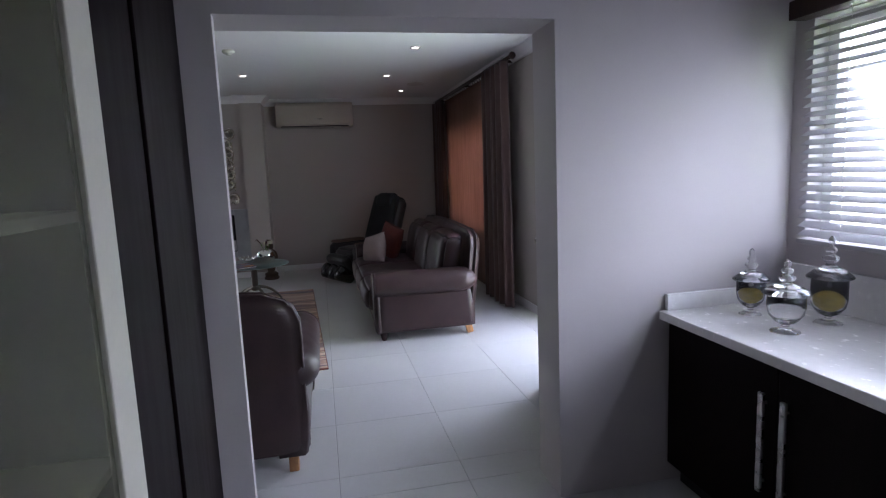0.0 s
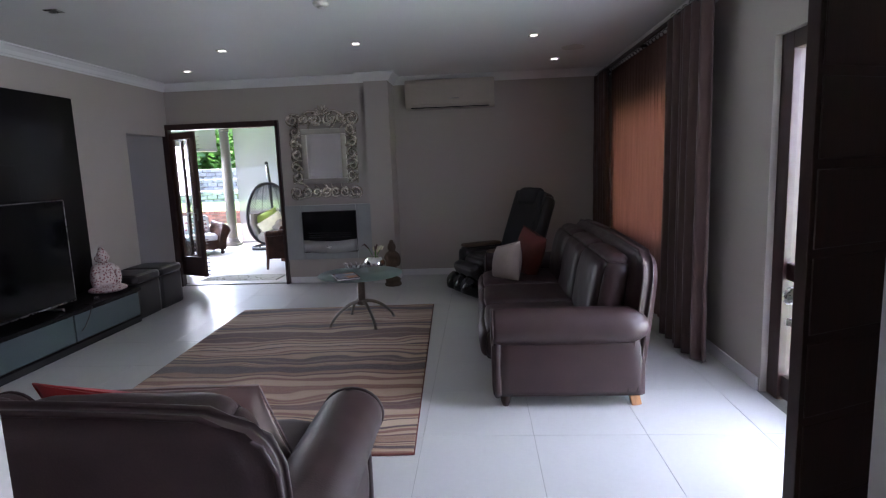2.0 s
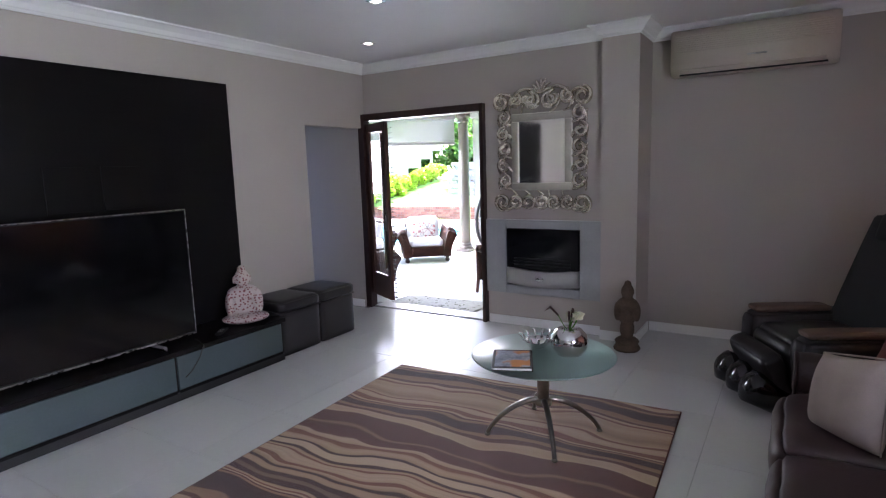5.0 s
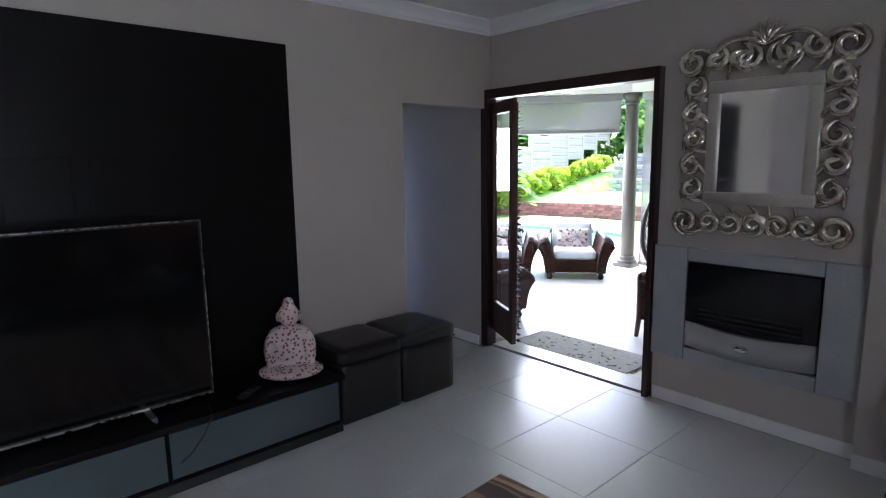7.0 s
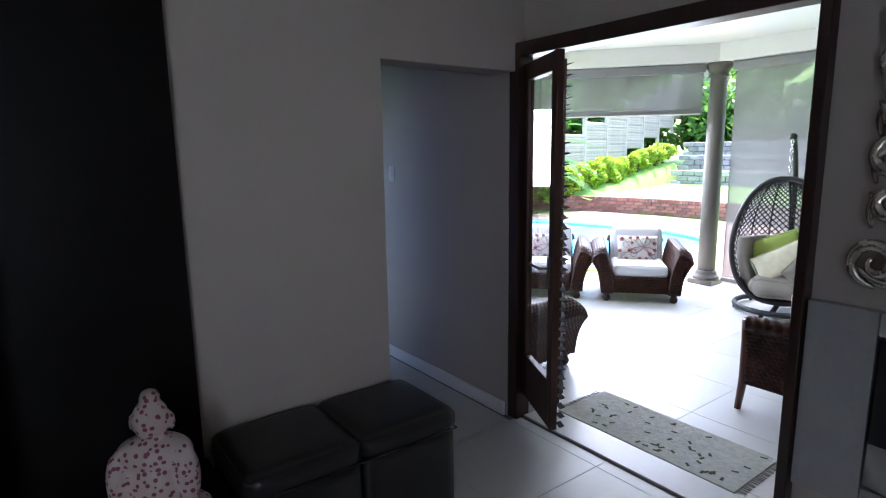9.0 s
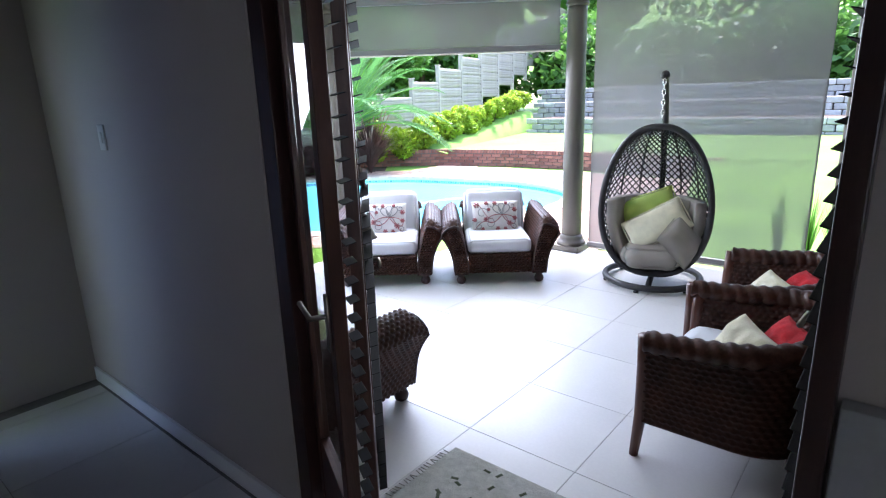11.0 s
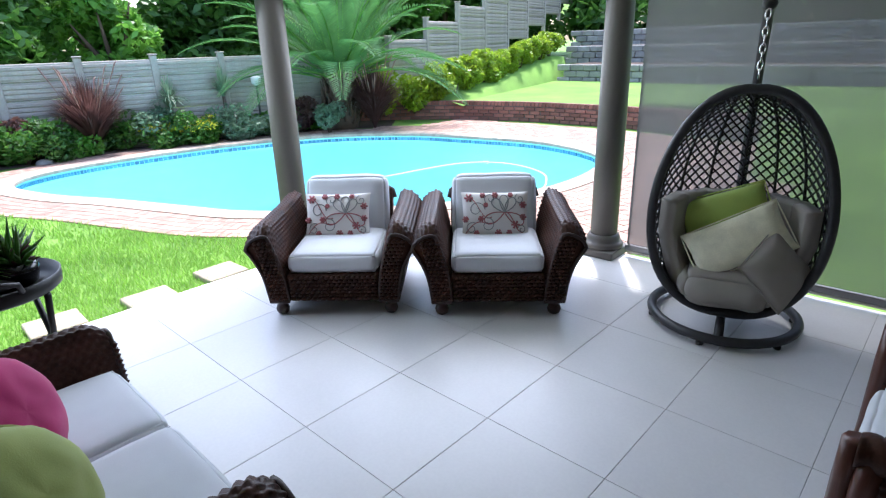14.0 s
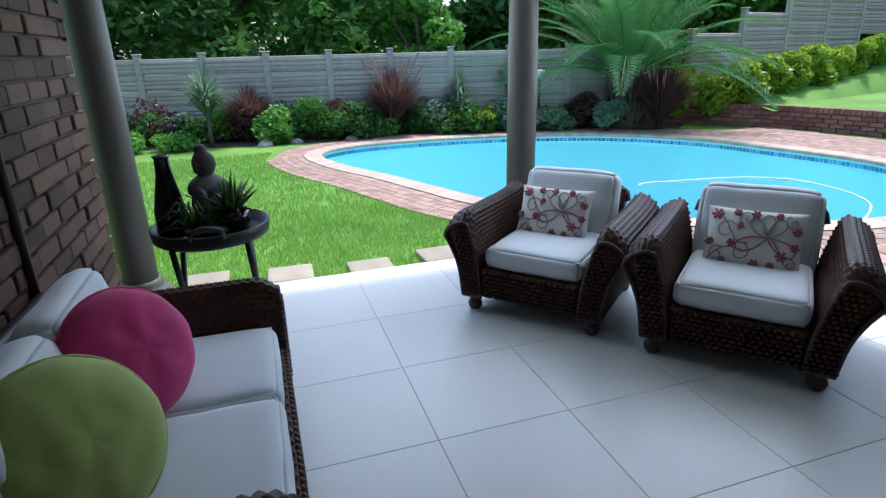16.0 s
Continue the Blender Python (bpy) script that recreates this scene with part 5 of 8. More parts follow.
def fireplace():
    f = thing("wall_fireplace", pose(0, 0, 0), "built-in gas wall heater with steel tray in a grey stone surround", "fireplace")
    for nm, a in (("surround", (-1.908, -1.69, 0.33, 1.06)), ("surround", (-0.945, -0.745, 0.33, 1.06)), ("surround", (-1.687, -0.948, 0.978, 1.06)), ("surround", (-1.687, -0.948, 0.33, 0.415))):
        box_part(nm, f, M["grey_stone"], a[0], a[1], 8.675, 8.717, a[2], a[3], 0.003, "smooth grey stone")
    box_part("firebox", f, M["black"], -1.685, -0.95, 8.700, 8.716, 0.418, 0.975, 0.002, "black fire recess")
    box_part("front_glass", f, M["black_gloss"], -1.68, -0.955, 8.668, 8.698, 0.59, 0.97, 0.004, "black glass front")
    for k in range(3):
        part("coal_bar", tube([(-1.6, 8.664, 0.625 + 0.03 * k), (-1.03, 8.664, 0.625 + 0.03 * k)], 0.006, 6), M["black"], f)
    n, vs, fs = 16, [], []
    for i in range(n + 1):
        u = i / n
        x, bow = -1.68 + 0.725 * u, 0.045 * math.sin(math.pi * u)
        dz = -0.03 * math.sin(math.pi * u)
        vs += [(x, 8.67 - bow, 0.435 + dz * 0.6), (x, 8.67 - bow, 0.595 + dz), (x, 8.699, 0.595 + dz), (x, 8.699, 0.435 + dz * 0.6)]
    for i in range(n):
        fs += [(4 * i + k, 4 * i + 4 + k, 4 * i + 4 + (k + 1) % 4, 4 * i + (k + 1) % 4) for k in range(4)]
    fs += [(3, 2, 1, 0), (4 * n, 4 * n + 1, 4 * n + 2, 4 * n + 3)]
    part("steel_tray", (vs, fs), M["satin"], f, "bowed satin grey tray")
    part("knob", turned([(0.03, 0), (0.034, 0.008), (0.02, 0.014)], 20), M["chrome"], f, "", True, Matrix.Translation((-1.32, 8.622, 0.50)) @ pose(0, 0, 0, 90, 0, 0) @ Matrix.Diagonal((1.3, 0.7, 1, 1)))


fireplace()

# ---- television wall ----


def tv_wall():
    p = thing("wall_panel", pose(0, 0, 0), "tall black-brown media wall panel with square shelves", "wall panel")
    box_part("board", p, M["black_wood"], -3.438, -3.39, 3.6, 6.88, 0.372, 2.33, 0.004)
    for y0 in (5.42, 5.78):
        box_part("niche_box", p, M["black_wood"], -3.388, -3.375, y0, y0 + 0.28, 1.36, 1.66, 0.002)
    u = thing("tv_unit", pose(0, 0, 0), "low black media unit with frosted glass drop fronts", "tv stand")
    box_part("top", u, M["black_wood"], -3.43, -2.90, 3.4, 6.90, 0.335, 0.370, 0.004)
    box_part("carcass", u, M["black_wood"], -3.43, -2.935, 3.41, 6.89, 0.06, 0.334, 0.003)
    box_part("plinth", u, M["black"], -3.42, -2.93, 3.41, 6.89, 0.0, 0.058, 0.002)
    for y0, y1 in ((3.43, 4.65), (4.67, 5.89), (5.91, 6.86)):
        f = box_part("drop_front", u, M["frost"], -2.934, -2.916, y0, y1, 0.085, 0.325, 0.003, "grey frosted glass front")
        box_part("frame_strip", f, M["black_wood"], -2.932, -2.914, y0, y1, 0.062, 0.083, 0.002)
    t = thing("television", pose(0, 0, 0), "large flat black television on the media unit", "television")
    m = pose(-3.125, 5.37, 0.40)
    part("panel", moved(as_data(bevel_box(0.05, 1.66, 0.94, 0.006, 2, (0, 0, 0.47))), m), M["black"], t, "", False)
    part("screen", moved(as_data(bevel_box(0.004, 1.63, 0.905, 0.001, 1, (0.028, 0, 0.475))), m), M["screen"], t, "dark glossy screen", False)
    for z, h in ((0.006, 0.012), (0.937, 0.006)):
        part("bezel", moved(as_data(bevel_box(0.012, 1.66, h, 0.002, 1, (0.022, 0, z))), m), M["steel"], t, "", False)
    for y in (-0.827, 0.827):
        part("bezel", moved(as_data(bevel_box(0.012, 0.005, 0.92, 0.001, 1, (0.022, y, 0.475))), m), M["steel"], t, "", False)
    for y in (-0.5, 0.5):
        part("foot", moved(as_data(bevel_box(0.26, 0.03, 0.03, 0.006, 2, (0.02, y, -0.0145))), m), M["steel"], t, "", False)
    r = thing("remote_control", pose(-3.02, 6.36, 0.3705, 0, 0, 35), "black remote control on the media unit", "remote control")
    part("body", bevel_box(0.05, 0.17, 0.018, 0.006, 2, (0, 0, 0), True), M["black"], r)
    part("buttons", joined(*[as_data(bevel_box(0.008, 0.008, 0.003, 0.001, 1, (x, y, 0.019))) for x in (-0.012, 0, 0.012) for y in (-0.05, -0.03, -0.01, 0.01)]), M["steel"], r, "", False)
    c = thing("loose_cable", pose(0, 0, 0), "thin black cable hanging over the media unit front", "cable")
    part("wire", tube([(-3.05, 6.15, 0.373), (-2.93, 6.12, 0.374), (-2.892, 6.11, 0.36), (-2.893, 6.07, 0.28), (-2.895, 6.0, 0.2), (-2.897, 5.95, 0.17)], 0.004, 6), M["black"], c)


tv_wall()


def ottoman(y):
    o = thing("ottoman", pose(-3.20, y, 0), "black leather cube ottoman with a padded lid", "ottoman", "black leather cube ottomans")
    part("body", soft_box(0.45, 0.455, 0.38, 0.02, 0.006, y, 8, (0, 0, 0.192)), M["black_leather"], o)
    part("lid", soft_box(0.46, 0.462, 0.09, 0.03, 0.012, y + 1, 8, (0, 0, 0.43)), M["black_leather"], o, "padded leather lid")
    part("seam", tube([(sx * 0.232, sy * 0.233, 0.386) for sx, sy in ((-1, -1), (1, -1), (1, 1), (-1, 1))], 0.004, 6, True), M["black_leather"], o)


ottoman(7.15)
ottoman(7.625)


def spotted():
    m = material("floral_ceramic", (0.56, 0.46, 0.44), 0.35, vary=0.06, scale=5, bump=0.02)
    nt = m.node_tree
    v, r, mx = nt.nodes.new("ShaderNodeTexVoronoi"), nt.nodes.new("ShaderNodeMapRange"), nt.nodes.new("ShaderNodeMix")
    tc = nt.nodes.new("ShaderNodeTexCoord")
    nt.links.new(tc.outputs["Object"], v.inputs["Vector"])
    v.inputs["Scale"].default_value = 48
    r.inputs["From Min"].default_value, r.inputs["From Max"].default_value = 0.34, 0.40
    r.inputs["To Min"].default_value, r.inputs["To Max"].default_value = 1, 0
    mx.data_type = "RGBA"
    nt.links.new(v.outputs["Distance"], r.inputs[0])
    nt.links.new(r.outputs[0], mx.inputs["Factor"])
    base = nt.nodes["Principled BSDF"].inputs["Base Color"].links[0].from_socket
    nt.links.new(base, mx.inputs["A"])
    mx.inputs["B"].default_value = (0.22, 0.05, 0.06, 1)
    nt.links.new(mx.outputs["Result"], nt.nodes["Principled BSDF"].inputs["Base Color"])
    return m


def figure(m, h, mat, label, standing=False, name="seated_figurine"):
    """A stylised statue as one plain mesh."""
    def ball(x, y, z, a, b, c):
        bm = bmesh.new()
        bmesh.ops.create_uvsphere(bm, u_segments=18, v_segments=12, radius=1)
        bmesh.ops.scale(bm, vec=(a, b, c), verts=bm.verts)
        bmesh.ops.translate(bm, vec=(x, y, z), verts=bm.verts)
        return as_data(bm)
    s = h
    if standing:
        d = joined(turned([(0.17 * s, 0), (0.19 * s, 0.03 * s), (0.15 * s, 0.09 * s), (0.17 * s, 0.14 * s), (0.12 * s, 0.18 * s)], 16), ball(0, 0, 0.3 * s, 0.1 * s, 0.09 * s, 0.16 * s), ball(0, 0, 0.5 * s, 0.13 * s, 0.1 * s, 0.13 * s), ball(0, 0, 0.66 * s, 0.15 * s, 0.1 * s, 0.1 * s), ball(0.13 * s, -0.03 * s, 0.56 * s, 0.05 * s, 0.06 * s, 0.14 * s), ball(-0.13 * s, -0.03 * s, 0.56 * s, 0.05 * s, 0.06 * s, 0.14 * s), ball(0, 0, 0.84 * s, 0.09 * s, 0.09 * s, 0.11 * s), ball(0, 0, 0.95 * s, 0.05 * s, 0.05 * s, 0.05 * s))
    else:
        d = joined(ball(0, -0.05 * s, 0.09 * s, 0.40 * s, 0.30 * s, 0.09 * s), ball(0, 0.04 * s, 0.30 * s, 0.22 * s, 0.17 * s, 0.25 * s), ball(0, 0.04 * s, 0.52 * s, 0.27 * s, 0.16 * s, 0.14 * s), ball(0.24 * s, -0.02 * s, 0.34 * s, 0.08 * s, 0.1 * s, 0.22 * s), ball(-0.24 * s, -0.02 * s, 0.34 * s, 0.08 * s, 0.1 * s, 0.22 * s), ball(0, 0.03 * s, 0.78 * s, 0.125 * s, 0.13 * s, 0.15 * s), ball(0, 0.05 * s, 0.93 * s, 0.07 * s, 0.07 * s, 0.07 * s), ball(0.13 * s, 0.05 * s, 0.75 * s, 0.03 * s, 0.03 * s, 0.07 * s), ball(-0.13 * s, 0.05 * s, 0.75 * s, 0.03 * s, 0.03 * s, 0.07 * s))
    me = mesh(name, *d, mat, True)
    ob = new(name, me)
    ob.matrix_basis = m
    rm = ob.modifiers.new("blend", "REMESH")
    rm.mode, rm.voxel_size, rm.use_smooth_shade = "VOXEL", h / 60, True
    return tagged(ob, label, "statue")


figure(pose(-3.11, 6.66, 0.3705, 0, 0, 62), 0.47, spotted(), "seated ceramic statue covered in small dark red flowers")
figure(pose(-0.45, 8.42, 0.0, 0, 0, 10), 0.60, M["trunk"], "carved dark wooden standing statue on the floor", True, "standing_statue")

# ---- rug ----


def rug_material():
    m = material("striped_rug", (0.2, 0.1, 0.06), 0.95, vary=0.1, fine=300, bump=0.6, sheen=0.3)
    nt = m.node_tree
    n, link = nt.nodes, nt.links.new
    tc, sep, no, mul = n.new("ShaderNodeTexCoord"), n.new("ShaderNodeSeparateXYZ"), n.new("ShaderNodeTexNoise"), n.new("ShaderNodeMath")
    mp = n.new("ShaderNodeMapping")
    mp.inputs["Scale"].default_value = (1.5, 2.2, 1)
    link(tc.outputs["Object"], sep.inputs[0])
    link(tc.outputs["Object"], mp.inputs[0])
    link(mp.outputs[0], no.inputs["Vector"])
    no.inputs["Scale"].default_value, no.inputs["Detail"].default_value = 1.0, 1.5
    mul.operation = "MULTIPLY_ADD"
    mul.inputs[1].default_value = 0.36
    link(no.outputs[0], mul.inputs[0])
    link(sep.outputs["Y"], mul.inputs[2])
    one = n.new("ShaderNodeTexNoise")
    one.noise_dimensions = "1D"
    one.inputs["Scale"].default_value, one.inputs["Detail"].default_value, one.inputs["Roughness"].default_value = 3.3, 1.5, 0.5
    link(mul.outputs[0], one.inputs["W"])
    ramp = n.new("ShaderNodeValToRGB")
    ramp.color_ramp.interpolation = "LINEAR"
    cols = [(0.30, (0.044, 0.009, 0.006)), (0.372, (0.062, 0.014, 0.008)), (0.378, (0.262, 0.129, 0.069)), (0.425, (0.315, 0.167, 0.094)), (0.431, (0.096, 0.022, 0.011)), (0.468, (0.122, 0.030, 0.016)), (0.474, (0.489, 0.325, 0.206)), (0.51, (0.419, 0.265, 0.162)), (0.516, (0.175, 0.049, 0.025)), (0.55, (0.218, 0.076, 0.038)), (0.556, (0.455, 0.295, 0.181)), (0.60, (0.349, 0.205, 0.118)), (0.606, (0.053, 0.012, 0.007)), (0.645, (0.069, 0.016, 0.010)), (0.652, (0.506, 0.348, 0.225))]
    e = ramp.color_ramp.elements
    while len(e) < len(cols):
        e.new(0.5)
    for k, (p, c) in enumerate(cols):
        e[k].position, e[k].color = p, (*c, 1)
    link(one.outputs[0], ramp.inputs[0])
    link(ramp.outputs[0], n["Principled BSDF"].inputs["Base Color"])
    return m


rug = thing("rug", pose(-0.815, 5.63, 0.001, 0, 0, 2.6), "large brown and cream rug with wavy stripes", "rug")
part("woven_top", bevel_box(2.10, 3.28, 0.014, 0.006, 2, (0, 0, 0), True), rug_material(), rug, "", False)
part("hem", tube([(1.05, 1.64, 0.006), (-1.05, 1.64, 0.006), (-1.05, -1.64, 0.006), (1.05, -1.64, 0.006)], 0.006, 6, True), M["rust"], rug)

# ---- leather seating ----


def capsule(y0, y1, rx, rz, seed, flat_front=True):
    """A stuffed roll along y: flat scroll face in front, rounded behind, lightly creased."""
    vs, fs, n, seg = [], [], 30, 28
    for j in range(n + 1):
        t = j / n
        y = y0 + (y1 - y0) * t
        k = 1.0
        if flat_front:
            k = min(1.0, 0.93 + 0.07 * (t / 0.05)) if t < 0.05 else 1.0
        if t > 0.84:
            k = math.sqrt(max(0.0, 1 - ((t - 0.84) / 0.16) ** 2 * 0.92))
        for i in range(seg):
            a = 2 * math.pi * i / seg
            c = 1 + 0.025 * noise.noise(Vector((math.cos(a) * 1.5, y * 9, math.sin(a) * 1.5 + seed))) + 0.012 * noise.noise(Vector((math.cos(a) * 5, y * 28, math.sin(a) * 5 + seed)))
            vs.append((rx * k * c * math.cos(a), y, rz * k * c * math.sin(a)))
    fs = [(j * seg + i, j * seg + (i + 1) % seg, (j + 1) * seg + (i + 1) % seg, (j + 1) * seg + i) for j in range(n) for i in range(seg)]
    fs += [tuple(range(seg - 1, -1, -1)), tuple(range(n * seg, (n + 1) * seg))]
    return vs, fs


def arm_panel(s, y0, y1, z0, z1, thick, seed):
    """The upholstered panel below an arm roll: bellied, drawn in under the roll, narrower at its foot."""
    loop, n = [], 12
    for k in range(n + 1):
        t = k / n
        loop.append((s * (thick - 0.035 + 0.03 * math.sin(math.pi * t * 0.92) - 0.02 * t), z0 + (z1 - z0) * t))
    loop += [(0.0, z1), (0.0, z0)]
    vs, fs = extruded(loop if s < 0 else loop[::-1], y0, y1, 24)
    out = []
    for x, y, z in vs:
        e = min(y - y0, y1 - y)
        pull = 0.02 * max(0, 1 - e / 0.05) ** 2
        out.append((x - s * pull * (1 if abs(x) > 0.03 else 0) + 0.004 * noise.noise(Vector((y * 6, z * 6, seed))), y - (0.02 * (0.5 - z) if y < (y0 + y1) / 2 else 0.06 * (z - z1) * 0.6), z))
    return out, fs


def rounded_back(w, y, z0, z1, thick, r, seed):
    """A sofa back with well rounded top corners and a bellied face on either side."""
    vs, fs = [], []
    nu, nv = 40, 22
    for side in (1, -1):
        b = len(vs)
        for j in range(nv + 1):
            v = j / nv
            z = z0 + (z1 - z0) * v
            half = w / 2
            if z > z1 - r:
                half = w / 2 - r + math.sqrt(max(0, r * r - (z - z1 + r) ** 2))
            for i in range(nu + 1):
                u = 2 * i / nu - 1
                edge = max(0, (1 - abs(u) ** 8) * (1 - max(0, v) ** 9)) ** 0.5
                x = u * half
                crease = 0.010 * noise.noise(Vector((x * 5, z * 4, side + seed))) + 0.006 * noise.noise(Vector((x * 14, z * 5, side + seed)))
                lean = 0.10 * (v - 0.3)
                top = 0.02 * math.cos(u * math.pi / 2) * v
                vs.append((x, y + lean + side * (thick / 2 * (0.25 + 0.75 * edge) + crease * edge), z + top))
        w1 = nu + 1
        for j in range(nv):
            for i in range(nu):
                a = b + j * w1 + i
                q = (a, a + 1, a + w1 + 1, a + w1)
                fs.append(q[::-1] if side > 0 else q)
    n1 = (nu + 1) * (nv + 1)
    w1 = nu + 1
    rim = [j * w1 for j in range(nv + 1)] + [nv * w1 + i for i in range(1, nu + 1)] + [j * w1 + nu for j in range(nv - 1, -1, -1)]
    for a, c in zip(rim, rim[1:]):
        fs.append((a, c, n1 + c, n1 + a))
    return vs, fs, [[vs[k] for k in rim], [vs[n1 + k] for k in rim]]


def leather_sofa(m, width, seats, label, group, mat):
    s = thing("leather_sofa", m, label, "sofa", group)
    iw = width / 2 - 0.20
    part("base", soft_box(2 * iw + 0.04, 0.90, 0.20, 0.03, 0.01, 1, 10, (0, -0.02, 0.20)), mat, s)
    v, f, rims = rounded_back(2 * iw + 0.30, 0.385, 0.12, 0.955, 0.22, 0.17, width)
    part("back", (v, f), mat, s)
    for line in rims:
        part("back_piping", tube(line[::2], 0.009, 8), mat, s)
    w = 2 * iw / seats
    for k in range(seats):
        x = -iw + w * (k + 0.5)
        part("seat_cushion", soft_box(w - 0.008, 0.74, 0.19, 0.06, 0.035, 3 + k, 14, (x, -0.165, 0.375)), mat, s)
        part("back_cushion", soft_box(w + 0.006, 0.22, 0.50, 0.10, 0.035, 7 + k, 18), mat, s, "", True, pose(x, 0.275, 0.655, -11, 0, 0))
    for sgn in (1, -1):
        cx, cz = sgn * (iw + 0.105), 0.525
        part("arm_panel", moved(arm_panel(sgn, -0.46, 0.42, 0.09, 0.50, 0.185, width + sgn), pose(sgn * iw, 0, 0)), mat, s)
        part("arm_roll", moved(capsule(-0.49, 0.46, 0.128, 0.112, width + sgn), pose(cx, 0, cz)), mat, s)
        part("arm_piping", tube([(cx + 0.121 * math.cos(k * math.pi / 14), -0.487, cz + 0.105 * math.sin(k * math.pi / 14)) for k in range(28)], 0.009, 6, True), mat, s)
        part("scroll_face", moved(as_data(soft_box(0.17, 0.04, 0.40, 0.05, 0.012, 5, 8)), pose(sgn * (iw + 0.08), -0.462, 0.29)), mat, s)
        part("front_leg", turned([(0.018, 0), (0.03, 0.03), (0.036, 0.06), (0.03, 0.088)], 14), M["dark_wood"], s, "turned dark wooden leg", True, pose(sgn * (iw + 0.07), -0.41, 0))
        part("rear_leg", moved(as_data(bevel_box(0.05, 0.06, 0.10, 0.006, 2, (0, 0, 0.05))), pose(sgn * (iw + 0.07), 0.40, 0, 12, 0, 0)), M["pale_wood"], s, "splayed pale wooden leg", False)
    return s


leather_sofa(pose(1.235, 5.73, 0, 0, 0, -90), 2.40, 3, "dark brown leather sofa with rolled arms and wooden feet", "leather seating", M["leather"])
leather_sofa(pose(-0.585, 2.93, 0, 0, 0, 180), 1.66, 2, "dark brown leather two-seat sofa with its back to the opening", "leather seating", M["leather"])


def scatter_cushion(m, w, d, h, mat, label, seed, puff=2.2, crease=0.012, group="", fringe=False):
    c = thing("cushion", m, label, "cushion", group)
    part("cover", pillow(w, d, h, puff, seed, crease, 44 if fringe else 26), mat, c)
    if not fringe:
        n = 40
        part("piping", tube([(w / 2 * math.cos(a) / max(abs(math.cos(a)), abs(math.sin(a))) * (1 - 0.0), d / 2 * math.sin(a) / max(abs(math.cos(a)), abs(math.sin(a))), 0) for a in [2 * math.pi * k / n for k in range(n)]], 0.004, 5, True), mat, c)
    return c


scatter_cushion(pose(0.93, 6.33, 0.615, 76, -14, -58), 0.38, 0.36, 0.20, M["beige"], "beige square cushion leaning on the leather sofa", 3)
scatter_cushion(pose(1.14, 6.47, 0.68, 80, 14, -62), 0.38, 0.42, 0.19, M["rust"], "brown and red patterned cushion on the leather sofa", 5)
scatter_cushion(pose(-0.27, 3.02, 0.655, 62, 3, 176), 0.54, 0.42, 0.16, M["beige"], "beige square cushion on the two-seat leather sofa", 6)
scatter_cushion(pose(-0.40, 2.86, 0.70, 64, -4, 172), 0.56, 0.42, 0.15, M["red_plain"], "plain red cushion on the two-seat leather sofa", 8)


def massage_chair():
    c = thing("massage_chair", pose(0.93, 7.98, 0, 0, 0, -62), "black leather massage chair with calf rolls", "massage chair")
    L = M["black_leather"]
    part("base", soft_box(0.62, 0.72, 0.16, 0.05, 0.01, 1, 8, (0, 0.08, 0.081)), M["black"], c)
    part("seat", soft_box(0.50, 0.60, 0.18, 0.07, 0.03, 2, 10, (0, -0.05, 0.36)), L, c)
    for s in (1, -1):
        part("armrest", soft_box(0.15, 0.74, 0.36, 0.07, 0.02, 4 + s, 10, (s * 0.325, 0.0, 0.34)), L, c)
        part("armrest_pad", soft_box(0.13, 0.50, 0.035, 0.015, 0.006, 6 + s, 8, (s * 0.325, -0.08, 0.54)), M["trunk_pad"], c, "dull brown pad")
    part("backrest", soft_box(0.58, 0.20, 0.86, 0.09, 0.03, 9, 12), L, c, "", True, pose(0, 0.40, 0.72, -20, 0, 0))
    part("back_cover", soft_box(0.60, 0.05, 0.80, 0.02, 0.012, 10, 10), M["black_cloth"], c, "black cloth cover over the back", True, pose(0, 0.315, 0.79, -20, 0, 0))
    part("head_pillow", soft_box(0.42, 0.09, 0.20, 0.04, 0.02, 11, 8), M["black_cloth"], c, "", True, pose(0, 0.44, 1.10, -20, 0, 0))
    for s in (1, 0, -1):
        part("calf_roll", moved(tube([(0, 0, -0.14), (0, 0, -0.11), (0, 0, 0.11), (0, 0, 0.14)], [0.06, 0.105, 0.105, 0.06], 20), pose(s * 0.19, -0.47, 0.125, 65, 0, 0)), M["black_gloss"], c)
    part("footrest", soft_box(0.52, 0.13, 0.34, 0.05, 0.01, 12, 8), L, c, "", True, pose(0, -0.40, 0.22, 25, 0, 0))


M["trunk_pad"] = material("brown_pad", (0.12, 0.075, 0.05), 0.6, vary=0.2)
massage_chair()

